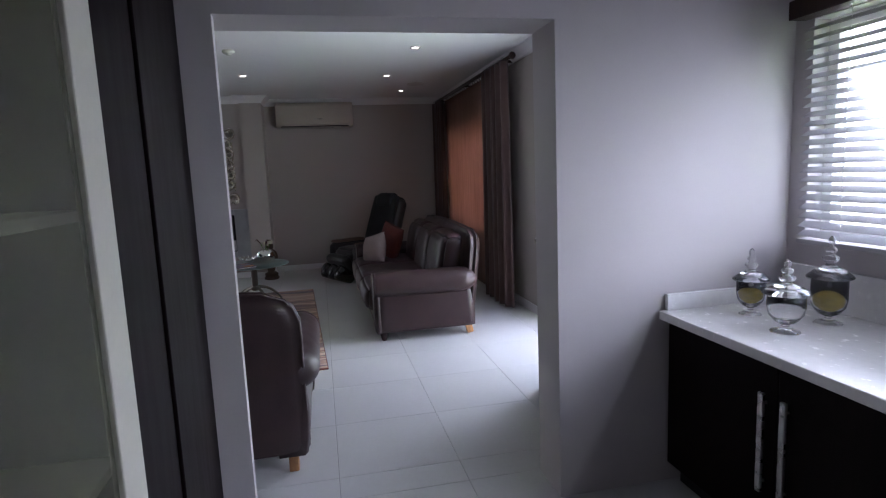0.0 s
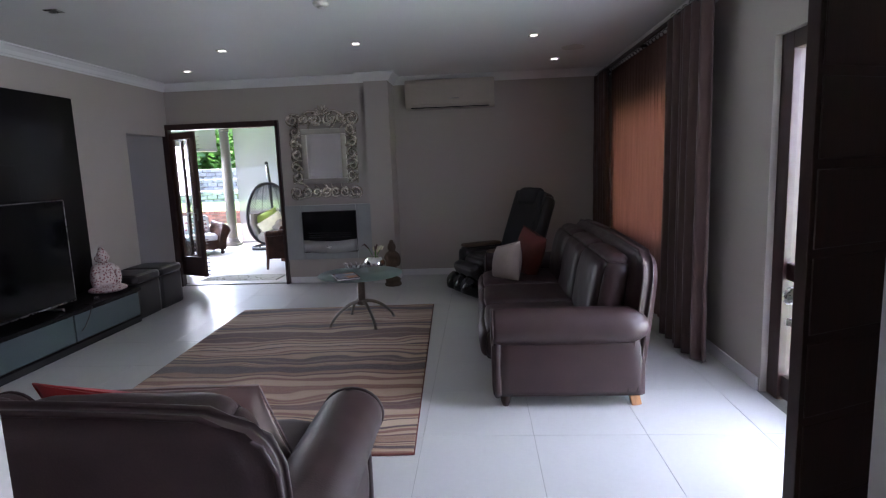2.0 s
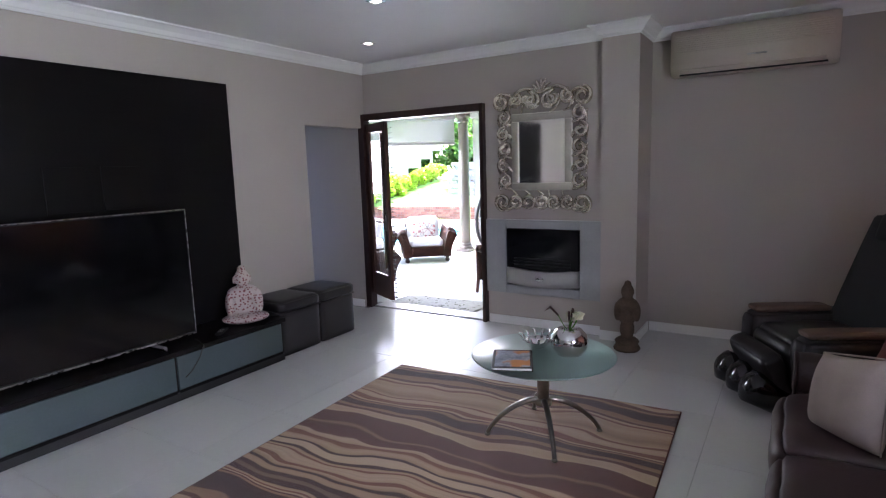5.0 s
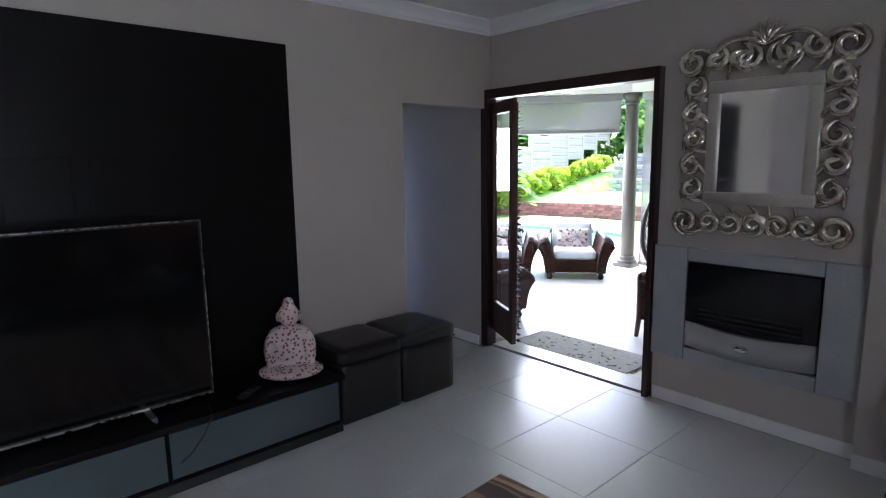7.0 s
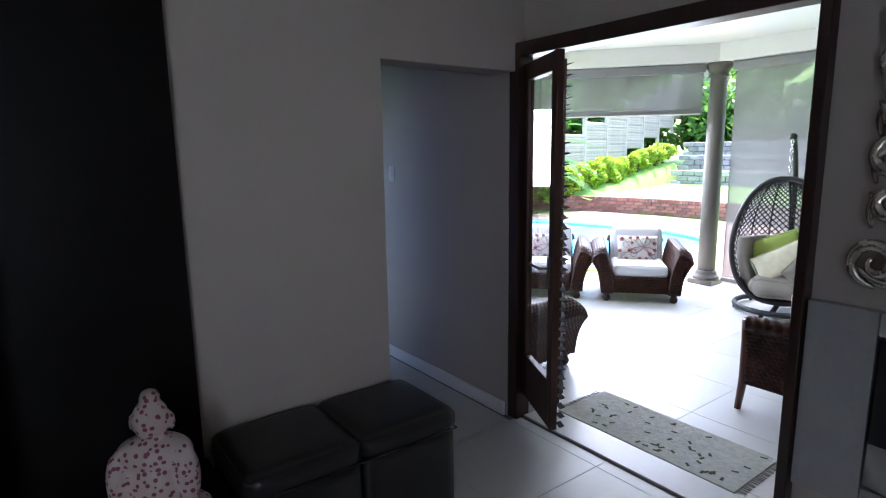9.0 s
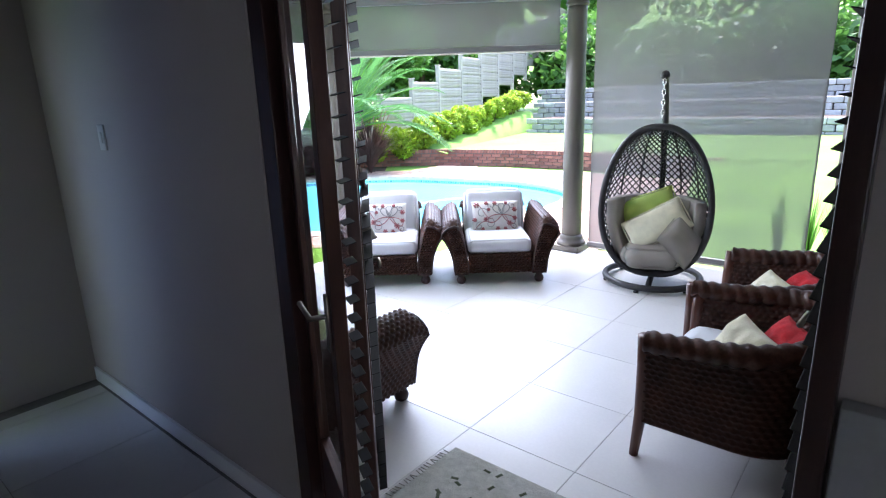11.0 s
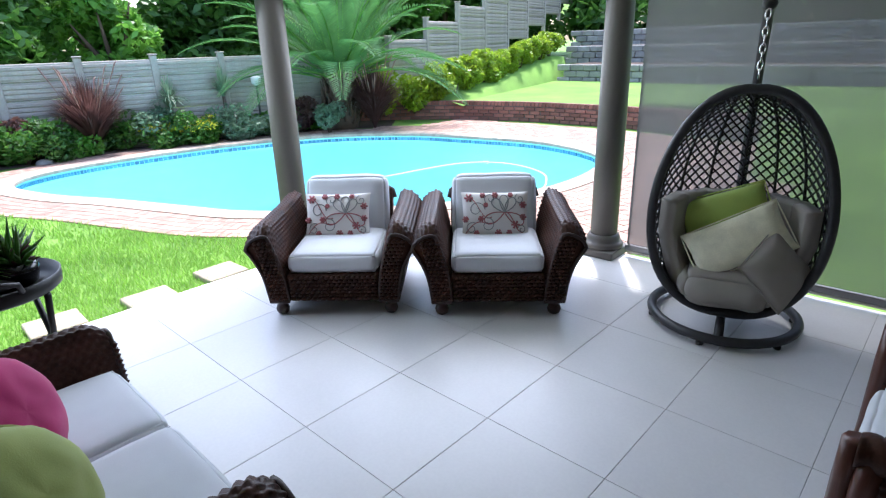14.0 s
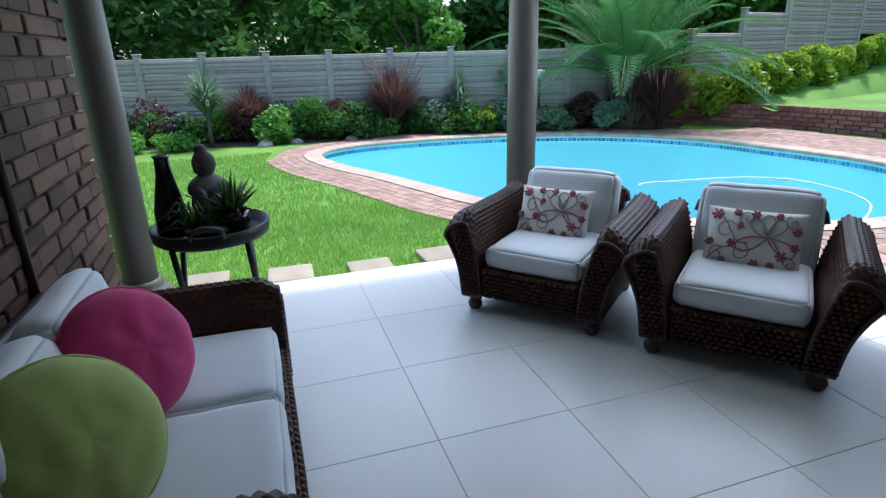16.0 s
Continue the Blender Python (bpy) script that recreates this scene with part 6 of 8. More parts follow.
# ---- coffee table ----


def coffee_table():
    t = thing("coffee_table", pose(-0.49, 6.64, 0.015), "round frosted glass coffee table on arched metal legs", "coffee table")
    part("top", turned([(0.0, 0.478), (0.405, 0.478), (0.412, 0.484), (0.405, 0.490), (0.0, 0.490)], 56), M["glass_green"], t, "greenish frosted glass disc")
    part("stem", turned([(0.034, 0.20), (0.036, 0.30), (0.036, 0.40), (0.05, 0.44), (0.09, 0.466), (0.09, 0.4775)], 24), M["bronze"], t)
    part("hub", turned([(0.03, 0.17), (0.05, 0.18), (0.05, 0.21), (0.036, 0.22)], 20), M["bronze"], t)
    for k in range(4):
        a = math.radians(32 + 90 * k)
        pts = []
        for i in range(14):
            u = i / 13
            r, z = 0.03 + 0.30 * u, 0.195 * math.cos(u * math.pi / 2) ** 0.75 + 0.014
            pts.append((r * math.cos(a), r * math.sin(a), z))
        part("leg", tube(pts, [0.019 - 0.007 * i / 13 for i in range(14)], 10), M["bronze"], t)
        part("foot", turned([(0.016, 0), (0.018, 0.006), (0.012, 0.014)], 12), M["bronze"], t, "", True, pose(0.33 * math.cos(a), 0.33 * math.sin(a), 0.0))


coffee_table()
ZT = 0.506
vase = thing("round_vase", pose(-0.34, 6.66, ZT), "mirror-bright silver ball vase with cream flowers", "vase")
part("body", turned([(0.035, 0), (0.07, 0.012), (0.098, 0.05), (0.105, 0.085), (0.098, 0.12), (0.07, 0.155), (0.045, 0.165), (0.042, 0.16)], 32), M["chrome"], vase)
rng = random.Random(4)
stems, petals, leaves = [], [], []
for k in range(9):
    a, r = rng.uniform(0, 6.28), rng.uniform(0.02, 0.085)
    top = (r * math.cos(a), r * math.sin(a), 0.20 + rng.uniform(0, 0.05))
    stems.append(tube([(0, 0, 0.14), (top[0] * 0.5, top[1] * 0.5, 0.18), top], 0.003, 5))
    if k < 6:
        for q in range(7):
            b = q * 0.9
            petals.append(moved(pillow(0.03, 0.045, 0.008, 2, k, 0.002, 5), Matrix.Translation(top) @ pose(0, 0, 0.008, 0, 0, math.degrees(b)) @ pose(0.012, 0, 0, 50, 20, 0)))
    else:
        leaves.append(tube([top, (top[0] * 1.7, top[1] * 1.7, top[2] + 0.05), (top[0] * 2.2, top[1] * 2.2, top[2] + 0.03)], [0.006, 0.008, 0.001], 5))
part("stems", joined(*stems), M["leaf_mid"], vase)
part("flower", joined(*petals), M["cream_shag"], vase, "cream silk flowers")
part("leaf", joined(*leaves), M["leaf_purple"], vase, "dark pointed leaves")
bowl = thing("silver_bowl", pose(-0.56, 6.72, ZT), "small spiky silver dish on the glass table", "bowl")
part("dish", turned([(0.03, 0), (0.05, 0.006), (0.075, 0.035), (0.085, 0.05), (0.08, 0.05), (0.06, 0.02), (0.01, 0.012)], 24), M["chrome"], bowl)
for k in range(12):
    a = k * math.pi / 6
    part("petal", tube([(0.075 * math.cos(a), 0.075 * math.sin(a), 0.045), (0.10 * math.cos(a), 0.10 * math.sin(a), 0.075), (0.115 * math.cos(a + 0.2), 0.115 * math.sin(a + 0.2), 0.085)], [0.008, 0.006, 0.001], 6), M["chrome"], bowl)


def magazine():
    b = thing("picture_book", pose(-0.58, 6.42, ZT, 0, 0, 24), "dark picture book with a blue and orange cover", "book")
    part("pages", bevel_box(0.205, 0.285, 0.014, 0.001, 1, (0, 0, 0.002), True), M["white"], b, "", False)
    part("cover", bevel_box(0.22, 0.30, 0.003, 0.001, 1, (0, 0, 0.0165), True), M["black"], b, "", False)
    part("back_cover", bevel_box(0.22, 0.30, 0.0018, 0.0005, 1, (0, 0, 0), True), M["black"], b, "", False)
    part("cover_picture", bevel_box(0.19, 0.26, 0.0008, 0, 1, (0, 0, 0.0197), True), M["picture"], b, "blue picture with an orange figure", False)


def picture_material():
    m = material("cover_picture", (0.05, 0.09, 0.22), 0.3, vary=0.6, scale=9, bump=0.0, color2=(0.55, 0.6, 0.75))
    nt = m.node_tree
    tc, no, r, mx = nt.nodes.new("ShaderNodeTexCoord"), nt.nodes.new("ShaderNodeTexNoise"), nt.nodes.new("ShaderNodeMapRange"), nt.nodes.new("ShaderNodeMix")
    no.inputs["Scale"].default_value = 7
    nt.links.new(tc.outputs["Object"], no.inputs["Vector"])
    r.inputs["From Min"].default_value, r.inputs["From Max"].default_value = 0.52, 0.6
    mx.data_type = "RGBA"
    nt.links.new(no.outputs[0], r.inputs[0])
    nt.links.new(r.outputs[0], mx.inputs["Factor"])
    nt.links.new(nt.nodes["Principled BSDF"].inputs["Base Color"].links[0].from_socket, mx.inputs["A"])
    mx.inputs["B"].default_value = (0.55, 0.19, 0.03, 1)
    nt.links.new(mx.outputs["Result"], nt.nodes["Principled BSDF"].inputs["Base Color"])
    return m


M["picture"] = picture_material()
magazine()

# ---- framed picture on the south wall, seen in the mirror ----
pf = thing("framed_picture", pose(-1.9, 2.171, 1.62), "dark framed picture on the wall", "picture")
for a in ((0.62, 0.06, 0, 0.37), (0.62, 0.06, 0, -0.37), (0.06, 0.68, 0.28, 0), (0.06, 0.68, -0.28, 0)):
    part("frame", bevel_box(a[0], 0.03, a[1], 0.006, 2, (a[2], 0.016, a[3])), M["black_wood"], pf, "", False)
part("print", bevel_box(0.5, 0.006, 0.68, 0.001, 1, (0, 0.006, 0)), M["grey_stone"], pf, "pale grey print", False)

# ---- wicker seating on the terrace ----


def arm_loop(s, thick=0.12, h=0.55, flare=0.075):
    """Profile of a woven arm that curves outwards to a rounded top."""
    inner, outer = [], []
    for k in range(9):
        t = k / 8
        x, th = flare * t ** 1.9, thick * (0.95 + 0.25 * t ** 2)
        inner.append((s * (x - th / 2 + 0.02 * t), 0.10 + (h - 0.10) * t))
        outer.append((s * (x + th / 2 + 0.02 * t), 0.10 + (h - 0.10 - 0.075 * t) * t))
    cap = []
    (ix, iz), (ox, oz) = inner[-1], outer[-1]
    for k in range(1, 6):
        a = math.pi * k / 6
        cap.append(((ix + ox) / 2 + (ix - ox) / 2 * math.cos(a), (iz + oz) / 2 + (iz - oz) / 2 * math.cos(a) + 0.055 * math.sin(a)))
    loop = inner + cap + outer[::-1]
    return loop if s < 0 else loop[::-1]


def rounded_arm(s, y0, y1, h):
    """The woven arm with its upper front corner drawn down in a curve and its skin closing softly at the ends."""
    vs, fs = woven_loop(arm_loop(s, 0.12, h), y0, y1, 0.025, 0.036, 0.012)
    out = []
    for x, y, z in vs:
        e = y - y0
        drop = 0.06 * max(0.0, 1 - e / 0.09) ** 2 * max(0.0, (z - 0.25) / 0.35)
        back = 0.02 * max(0.0, 1 - (y1 - y) / 0.25) ** 2 * max(0.0, (z - 0.2) / 0.4)
        out.append((x, y, z - drop + back))
    return out, fs


def braid_panel(lo, hi, z0, z1, y, size=0.03):
    """Rows of plump braid strands across a face, between x = lo(z) and hi(z)."""
    data, rows = [], max(1, round((z1 - z0) / size))
    for r in range(rows):
        z = z0 + (z1 - z0) * (r + 0.5) / rows
        a, b = sorted((lo(z), hi(z)))
        n = max(1, round((b - a) / (size * 1.35)))
        w = (b - a) / n
        for k in range(n + (r % 2)):
            x0, x1 = max(a, a + w * (k - 0.5 * (r % 2))), min(b, a + w * (k + 1 - 0.5 * (r % 2)))
            if x1 - x0 > 0.012:
                xm = (x0 + x1) / 2
                data.append(tube([(x0 + 0.001, y, z - 0.005), (xm, y - 0.008, z), (x1 - 0.001, y, z + 0.005)], [0.007, size * 0.52, 0.007], 6))
    return joined(*data)


def wicker_seat(m, width, seats, label, name, category, group, depth=0.78, back_h=0.60, arm_h=0.55):
    """A flared-arm wicker seat on bun feet with loose white cushions."""
    c = thing(name, m, label, category, group)
    iw = width / 2
    W = M["wicker"]
    y0, y1 = -depth / 2, depth / 2
    part("front_apron", moved(woven_loop([(-iw, 0.10), (-iw, 0.27), (iw, 0.27), (iw, 0.10)], -0.025, 0.025, amp=0.010), pose(0, y0 + 0.03, 0)), W, c)
    part("apron_weave", braid_panel(lambda z: -iw + 0.01, lambda z: iw - 0.01, 0.105, 0.265, y0 + 0.004, 0.023), W, c)
    part("seat_base", bevel_box(2 * iw, depth - 0.1, 0.06, 0.01, 1, (0, 0.02, 0.235)), M["wicker_frame"], c, "", False)
    back = lambda u, v: (u - iw - 0.02, y1 - 0.10 + 0.14 * (v / (back_h - 0.1)) ** 1.6, 0.10 + v)
    part("back", woven_sheet(back, 2 * iw + 0.04, back_h - 0.10, thick=0.06), W, c)
    part("back_rim", tube([(-iw - 0.015, y1 + 0.02, back_h - 0.07), (-iw - 0.005, y1 + 0.03, back_h - 0.025), (-iw + 0.035, y1 + 0.035, back_h), (0, y1 + 0.045, back_h + 0.012), (iw - 0.035, y1 + 0.035, back_h), (iw + 0.005, y1 + 0.03, back_h - 0.025), (iw + 0.015, y1 + 0.02, back_h - 0.07)], 0.034, 10), M["wicker_frame"], c)
    for s in (1, -1):
        part("arm", moved(rounded_arm(s, y0, y1 - 0.02, arm_h), pose(s * (iw + 0.06), 0, 0)), W, c)
        edge = [(s * (iw + 0.06) + x, y0 - 0.004, z - 0.06 * max(0.0, (z - 0.25) / 0.35)) for x, z in arm_loop(s, 0.12, arm_h)]
        mid = lambda z: s * (iw + 0.06 + 0.085 * max(0, (z - 0.10) / 0.45) ** 1.8)
        part("arm_front_weave", braid_panel(lambda z: mid(z) - 0.055, lambda z: mid(z) + 0.055, 0.11, arm_h - 0.06, y0 - 0.004, 0.023), W, c)
        part("arm_edging", tube(edge, 0.011, 6, True), M["wicker_frame"], c)
        for y in (y0 + 0.05, y1 - 0.08):
            part("bun_foot", turned([(0.022, 0), (0.036, 0.012), (0.042, 0.035), (0.034, 0.06), (0.026, 0.066), (0.036, 0.078), (0.036, 0.10)], 16), M["dark_wood"], c, "turned dark wooden bun foot", True, pose(s * (iw + 0.065), y, 0))
    w = 2 * iw / seats
    for k in range(seats):
        x = -iw + w * (k + 0.5)
        q = thing("seat_cushion", m @ pose(x, -0.07, 0.325), "thick off-white seat cushion on the wicker seat", "cushion", "white seat cushions")
        part("cover", soft_box(w - 0.015, depth - 0.20, 0.115, 0.04, 0.012, k + width, 14), M["cushion"], q)
        for z in (0.048, -0.048):
            part("piping", tube([(sx * (w / 2 - 0.02), sy * (depth / 2 - 0.112), z) for sx, sy in ((-1, -1), (1, -1), (1, 1), (-1, 1))], 0.005, 6, True), M["cushion"], q)
        b = thing("back_cushion", m @ pose(x, depth / 2 - 0.13, 0.505, -15, 0, 0), "off-white back cushion leaning on the wicker back", "cushion", "white back cushions")
        part("cover", soft_box(w - 0.02, 0.13, 0.42, 0.045, 0.02, k + 3 * width, 14), M["cushion"], b)
        part("piping", tube([(sx * (w / 2 - 0.035), -0.056, sz * 0.185) for sx, sz in ((-1, -1), (1, -1), (1, 1), (-1, 1))], 0.005, 6, True), M["cushion"], b)
    return c


CH_A, CH_B = pose(-5.535, 11.185, 0, 0, 0, 41.0), pose(-4.755, 11.81, 0, 0, 0, 40.3)
wicker_seat(CH_B, 0.55, 1, "dark brown woven wicker armchair with flared arms", "wicker_armchair", "armchair", "wicker armchairs by the pool")
wicker_seat(CH_A, 0.55, 1, "dark brown woven wicker armchair with flared arms", "wicker_armchair", "armchair", "wicker armchairs by the pool")
SOFA_M = pose(-4.435, 9.25, 0, 0, 0, 180)
wicker_seat(SOFA_M, 1.06, 2, "dark brown woven wicker two-seat sofa against the wall", "wicker_sofa", "sofa", "", 0.74, 0.62, 0.51)


def floral_cushion(m, seed):
    """A pale cushion with raised stitched flowers and curls."""
    c = thing("floral_cushion", m, "white cushion embroidered with grey and red flowers", "cushion", "embroidered cushions")
    w, d, h = 0.44, 0.31, 0.11
    part("cover", pillow(w, d, h, 2.4, seed, 0.006), M["floral_base"], c)
    def on(x, y):
        u, v = max(-1, min(1, 2 * x / w)), max(-1, min(1, 2 * y / d))
        return (x, y, max(0, (1 - abs(u) ** 2.4) * (1 - abs(v) ** 2.4)) ** 0.5 * h / 2 + 0.003)
    def petal(cx, cy, a, l, wd):
        pts = []
        for k in range(21):
            t = 2 * math.pi * k / 20
            px, py = l / 2 - l / 2 * math.cos(t), wd * math.sin(t) * math.sin(t / 2)
            pts.append(on(cx + px * math.cos(a) - py * math.sin(a), cy + px * math.sin(a) + py * math.cos(a)))
        return tube(pts, 0.0034, 4)
    def curl(cx, cy, r, a0, f, thick=0.003):
        return tube([on(cx + r * (1 - 0.8 * k / 20) * math.cos(a0 + f * k * 0.38), cy + r * (1 - 0.8 * k / 20) * math.sin(a0 + f * k * 0.38)) for k in range(21)], thick, 4)
    def dot_flower(cx, cy, r):
        return joined(*[tube([on(cx, cy), on(cx + r * math.cos(a), cy + r * math.sin(a))], [0.004, 0.0075], 4) for a in [k * math.pi / 3 for k in range(6)]])
    def stem(x0, y0, x1, y1, sway):
        return tube([on(x0 + (x1 - x0) * k / 12, y0 + (y1 - y0) * k / 12 + sway * math.sin(k / 12 * math.pi * 2)) for k in range(13)], 0.0028, 4)
    for a in (55, 92, 130):
        part("grey_petal", petal(0.06, 0.01, math.radians(a), 0.115, 0.036), M["thread_grey"], c)
    for a in (205, 330):
        part("red_petal", petal(0.06, 0.01, math.radians(a), 0.14, 0.042), M["thread_red"], c)
    for x, y, r, a0, f in ((-0.12, 0.03, 0.055, 0, 1), (-0.05, -0.07, 0.05, 2, -1), (-0.15, -0.09, 0.04, 1, 1), (0.16, 0.10, 0.035, 2, 1), (-0.03, 0.10, 0.04, 4, -1), (0.17, -0.10, 0.03, 3, -1)):
        part("curl", curl(x, y, r, a0, f), M["thread_grey"], c)
    for q in ((-0.19, -0.12, 0.06, 0.01, 0.03), (-0.19, 0.10, -0.02, -0.02, 0.03), (0.06, 0.01, 0.18, -0.12, 0.02)):
        part("tendril", stem(*q), M["thread_red"], c)
    for x, y, r in ((0.13, -0.07, 0.026), (0.18, -0.02, 0.02), (-0.17, 0.11, 0.028), (0.02, -0.12, 0.022), (0.0, 0.125, 0.02), (0.18, 0.06, 0.022), (-0.09, -0.03, 0.02), (-0.19, -0.03, 0.02), (-0.06, 0.06, 0.015), (0.09, -0.12, 0.018), (-0.12, -0.12, 0.018), (0.1, 0.125, 0.016), (-0.08, 0.125, 0.018)):
        part("small_flower", dot_flower(x, y, r), M["thread_red"], c)


M["floral_base"] = material("cream_linen", (0.66, 0.64, 0.62), 0.85, vary=0.05, fine=300, bump=0.15)
M["thread_grey"] = material("grey_thread", (0.26, 0.27, 0.27), 0.8, vary=0.3, scale=40)
M["thread_red"] = material("red_thread", (0.36, 0.12, 0.13), 0.8, vary=0.3, scale=40)
floral_cushion(CH_A @ pose(-0.04, 0.09, 0.495, 66, 0, 0), 1)
floral_cushion(CH_B @ pose(-0.0, 0.09, 0.495, 66, 0, 0), 2)


def round_cushion(m, r, h, mat, label, seed):
    c = thing("round_cushion", m, label, "cushion", "round scatter cushions")
    vs, fs, seg, rings = [], [], 36, 12
    for side in (1, -1):
        b = len(vs)
        for j in range(rings + 1):
            t = j / rings
            for i in range(seg):
                a = 2 * math.pi * i / seg
                rr = r * t * (1 + 0.012 * math.sin(9 * a + seed))
                z = side * h / 2 * max(0, 1 - t ** 2.6) ** 0.5 * (1 + 0.05 * noise.noise(Vector((math.cos(a) * 2 * t, math.sin(a) * 2 * t, seed)))) + 0.004 * t * math.sin(a * 5 + seed) * (1 - t)
                z += side * 0.010 * noise.noise(Vector((math.cos(a) * t * 3.2, math.sin(a) * t * 3.2, seed * 2 + side))) * math.sin(math.pi * t)
                vs.append((rr * math.cos(a), rr * math.sin(a), z))
        for j in range(rings):
            for i in range(seg):
                q = (b + j * seg + i, b + j * seg + (i + 1) % seg, b + (j + 1) * seg + (i + 1) % seg, b + (j + 1) * seg + i)
                fs.append(q if side < 0 else q[::-1])
    part("cover", (vs, fs), mat, c)
    part("piping", tube([(r * math.cos(k * math.pi / 20), r * math.sin(k * math.pi / 20), 0) for k in range(40)], 0.005, 6, True), mat, c)


round_cushion(pose(-4.50, 9.18, 0.575, 66, 0, 138), 0.205, 0.17, M["magenta"], "round magenta cushion on the wicker sofa", 1)
round_cushion(pose(-4.08, 9.13, 0.565, 60, 0, 136), 0.215, 0.18, M["olive"], "round olive green cushion on the wicker sofa", 2)


def braided_roll(pts, radius, amp):
    """A round roll along a line, wrapped in slanting strands."""
    vs, fs, seg, n = [], [], 16, len(pts)
    for j, p in enumerate(pts):
        d = (pts[min(j + 1, n - 1)] - pts[max(j - 1, 0)]).normalized()
        side = d.cross(Vector((0, 0, 1))).normalized()
        up = side.cross(d)
        for i in range(seg):
            a = 2 * math.pi * i / seg
            w = abs(math.sin(j * 0.52 + (a if math.sin(a) > 0 else -a) * 1.0))
            vs.append(tuple(p + (side * math.cos(a) + up * math.sin(a)) * (radius + amp * w)))
    fs = [(j * seg + i, j * seg + (i + 1) % seg, (j + 1) * seg + (i + 1) % seg, (j + 1) * seg + i) for j in range(n - 1) for i in range(seg)]
    fs += [tuple(range(seg - 1, -1, -1)), tuple(range((n - 1) * seg, n * seg))]
    return vs, fs


def tub_chair(m, label):
    """A barrel-backed wicker chair with wooden arm posts."""
    c = thing("tub_chair", m, label, "armchair", "wicker tub chairs")
    R, D = 0.365, 0.285
    raw = [(-R, -0.36 + 0.36 * k / 10) for k in range(10)] + [(-R * math.cos(math.pi * k / 24), D * math.sin(math.pi * k / 24)) for k in range(25)] + [(R, -0.36 * k / 10) for k in range(1, 11)]
    acc = [0.0]
    for a, b in zip(raw, raw[1:]):
        acc.append(acc[-1] + math.hypot(b[0] - a[0], b[1] - a[1]))
    L = acc[-1]
    def at(u):
        k = 0
        while k < len(acc) - 2 and acc[k + 1] < u:
            k += 1
        t = (u - acc[k]) / (acc[k + 1] - acc[k])
        return raw[k][0] + (raw[k + 1][0] - raw[k][0]) * t, raw[k][1] + (raw[k + 1][1] - raw[k][1]) * t
    rim = lambda u: 0.56 + 0.085 * math.sin(math.pi * u / L) ** 2
    def shell(u, v):
        x, y = at(u)
        t = v / 0.44
        bulge = 1 + 0.09 * t ** 2
        return (x * bulge, y * (1 + 0.10 * t ** 2 if y > 0 else 1), 0.17 + (rim(u) - 0.17) * t)
    part("shell", woven_sheet(shell, L, 0.44, amp=0.012, thick=0.035), M["wicker"], c)
    pts = [Vector(shell(L * k / 179, 0.44)) + Vector((0, 0, 0.005)) for k in range(180)]
    part("rim_roll", braided_roll(pts, 0.040, 0.011), M["wicker"], c, "thick braided rim")
    for s in (1, -1):
        part("arm_post", tube([(s * (R + 0.02), -0.39, 0.0), (s * (R + 0.005), -0.375, 0.2), (s * (R + 0.01), -0.37, 0.45), (s * (R + 0.03), -0.365, 0.585)], [0.02, 0.028, 0.032, 0.034], 8), M["red_wood_dark"], c, "red-brown wooden arm post")
        part("rear_leg", tube([(s * 0.24, 0.22, 0.0), (s * 0.22, 0.17, 0.20)], [0.018, 0.026], 8), M["red_wood_dark"], c)
    part("front_apron", moved(woven_loop([(-R, 0.16), (-R, 0.27), (R, 0.27), (R, 0.16)], -0.02, 0.02), pose(0, -0.345, 0)), M["wicker"], c)
    part("seat_base", bevel_box(0.64, 0.50, 0.05, 0.01, 1, (0, -0.08, 0.245)), M["wicker_frame"], c, "", False)
    q = thing("seat_cushion", m @ pose(0, -0.10, 0.335), "off-white seat cushion on the tub chair", "cushion", "tub chair seat cushions")
    part("cover", soft_box(0.62, 0.52, 0.13, 0.045, 0.02, 5, 12), M["cushion"], q)
    part("piping", tube([(sx * 0.295, sy * 0.245, 0.055) for sx, sy in ((-1, -1), (1, -1), (1, 1), (-1, 1))], 0.005, 6, True), M["cushion"], q)
    return c


M["red_wood_dark"] = material("red_brown_post", (0.09, 0.03, 0.018), 0.35, scale=6, vary=0.3, fine=50, bump=0.1, stretch=(6, 6, 0.6))
T1, T2 = pose(-2.275, 10.235, 0, 0, 0, -90), pose(-2.32, 11.03, 0, 0, 0, -90)
tub_chair(T1, "dark wicker tub chair with shaggy cushions")
tub_chair(T2, "dark wicker tub chair with shaggy cushions")
for k, T in enumerate((T1, T2)):
    scatter_cushion(T @ pose(0.07, -0.06, 0.465, 52, 6, 40), 0.33, 0.27, 0.16, M["cream_shag"], "cream shaggy cushion in the tub chair", 11 + k, 2.4, 0.022, "cream shaggy cushions", True)
    scatter_cushion(T @ pose(0.02, 0.09, 0.49, 58, -3, 30), 0.33, 0.27, 0.16, M["red"], "red shaggy cushion in the tub chair", 21 + k, 2.4, 0.022, "red shaggy cushions", True)


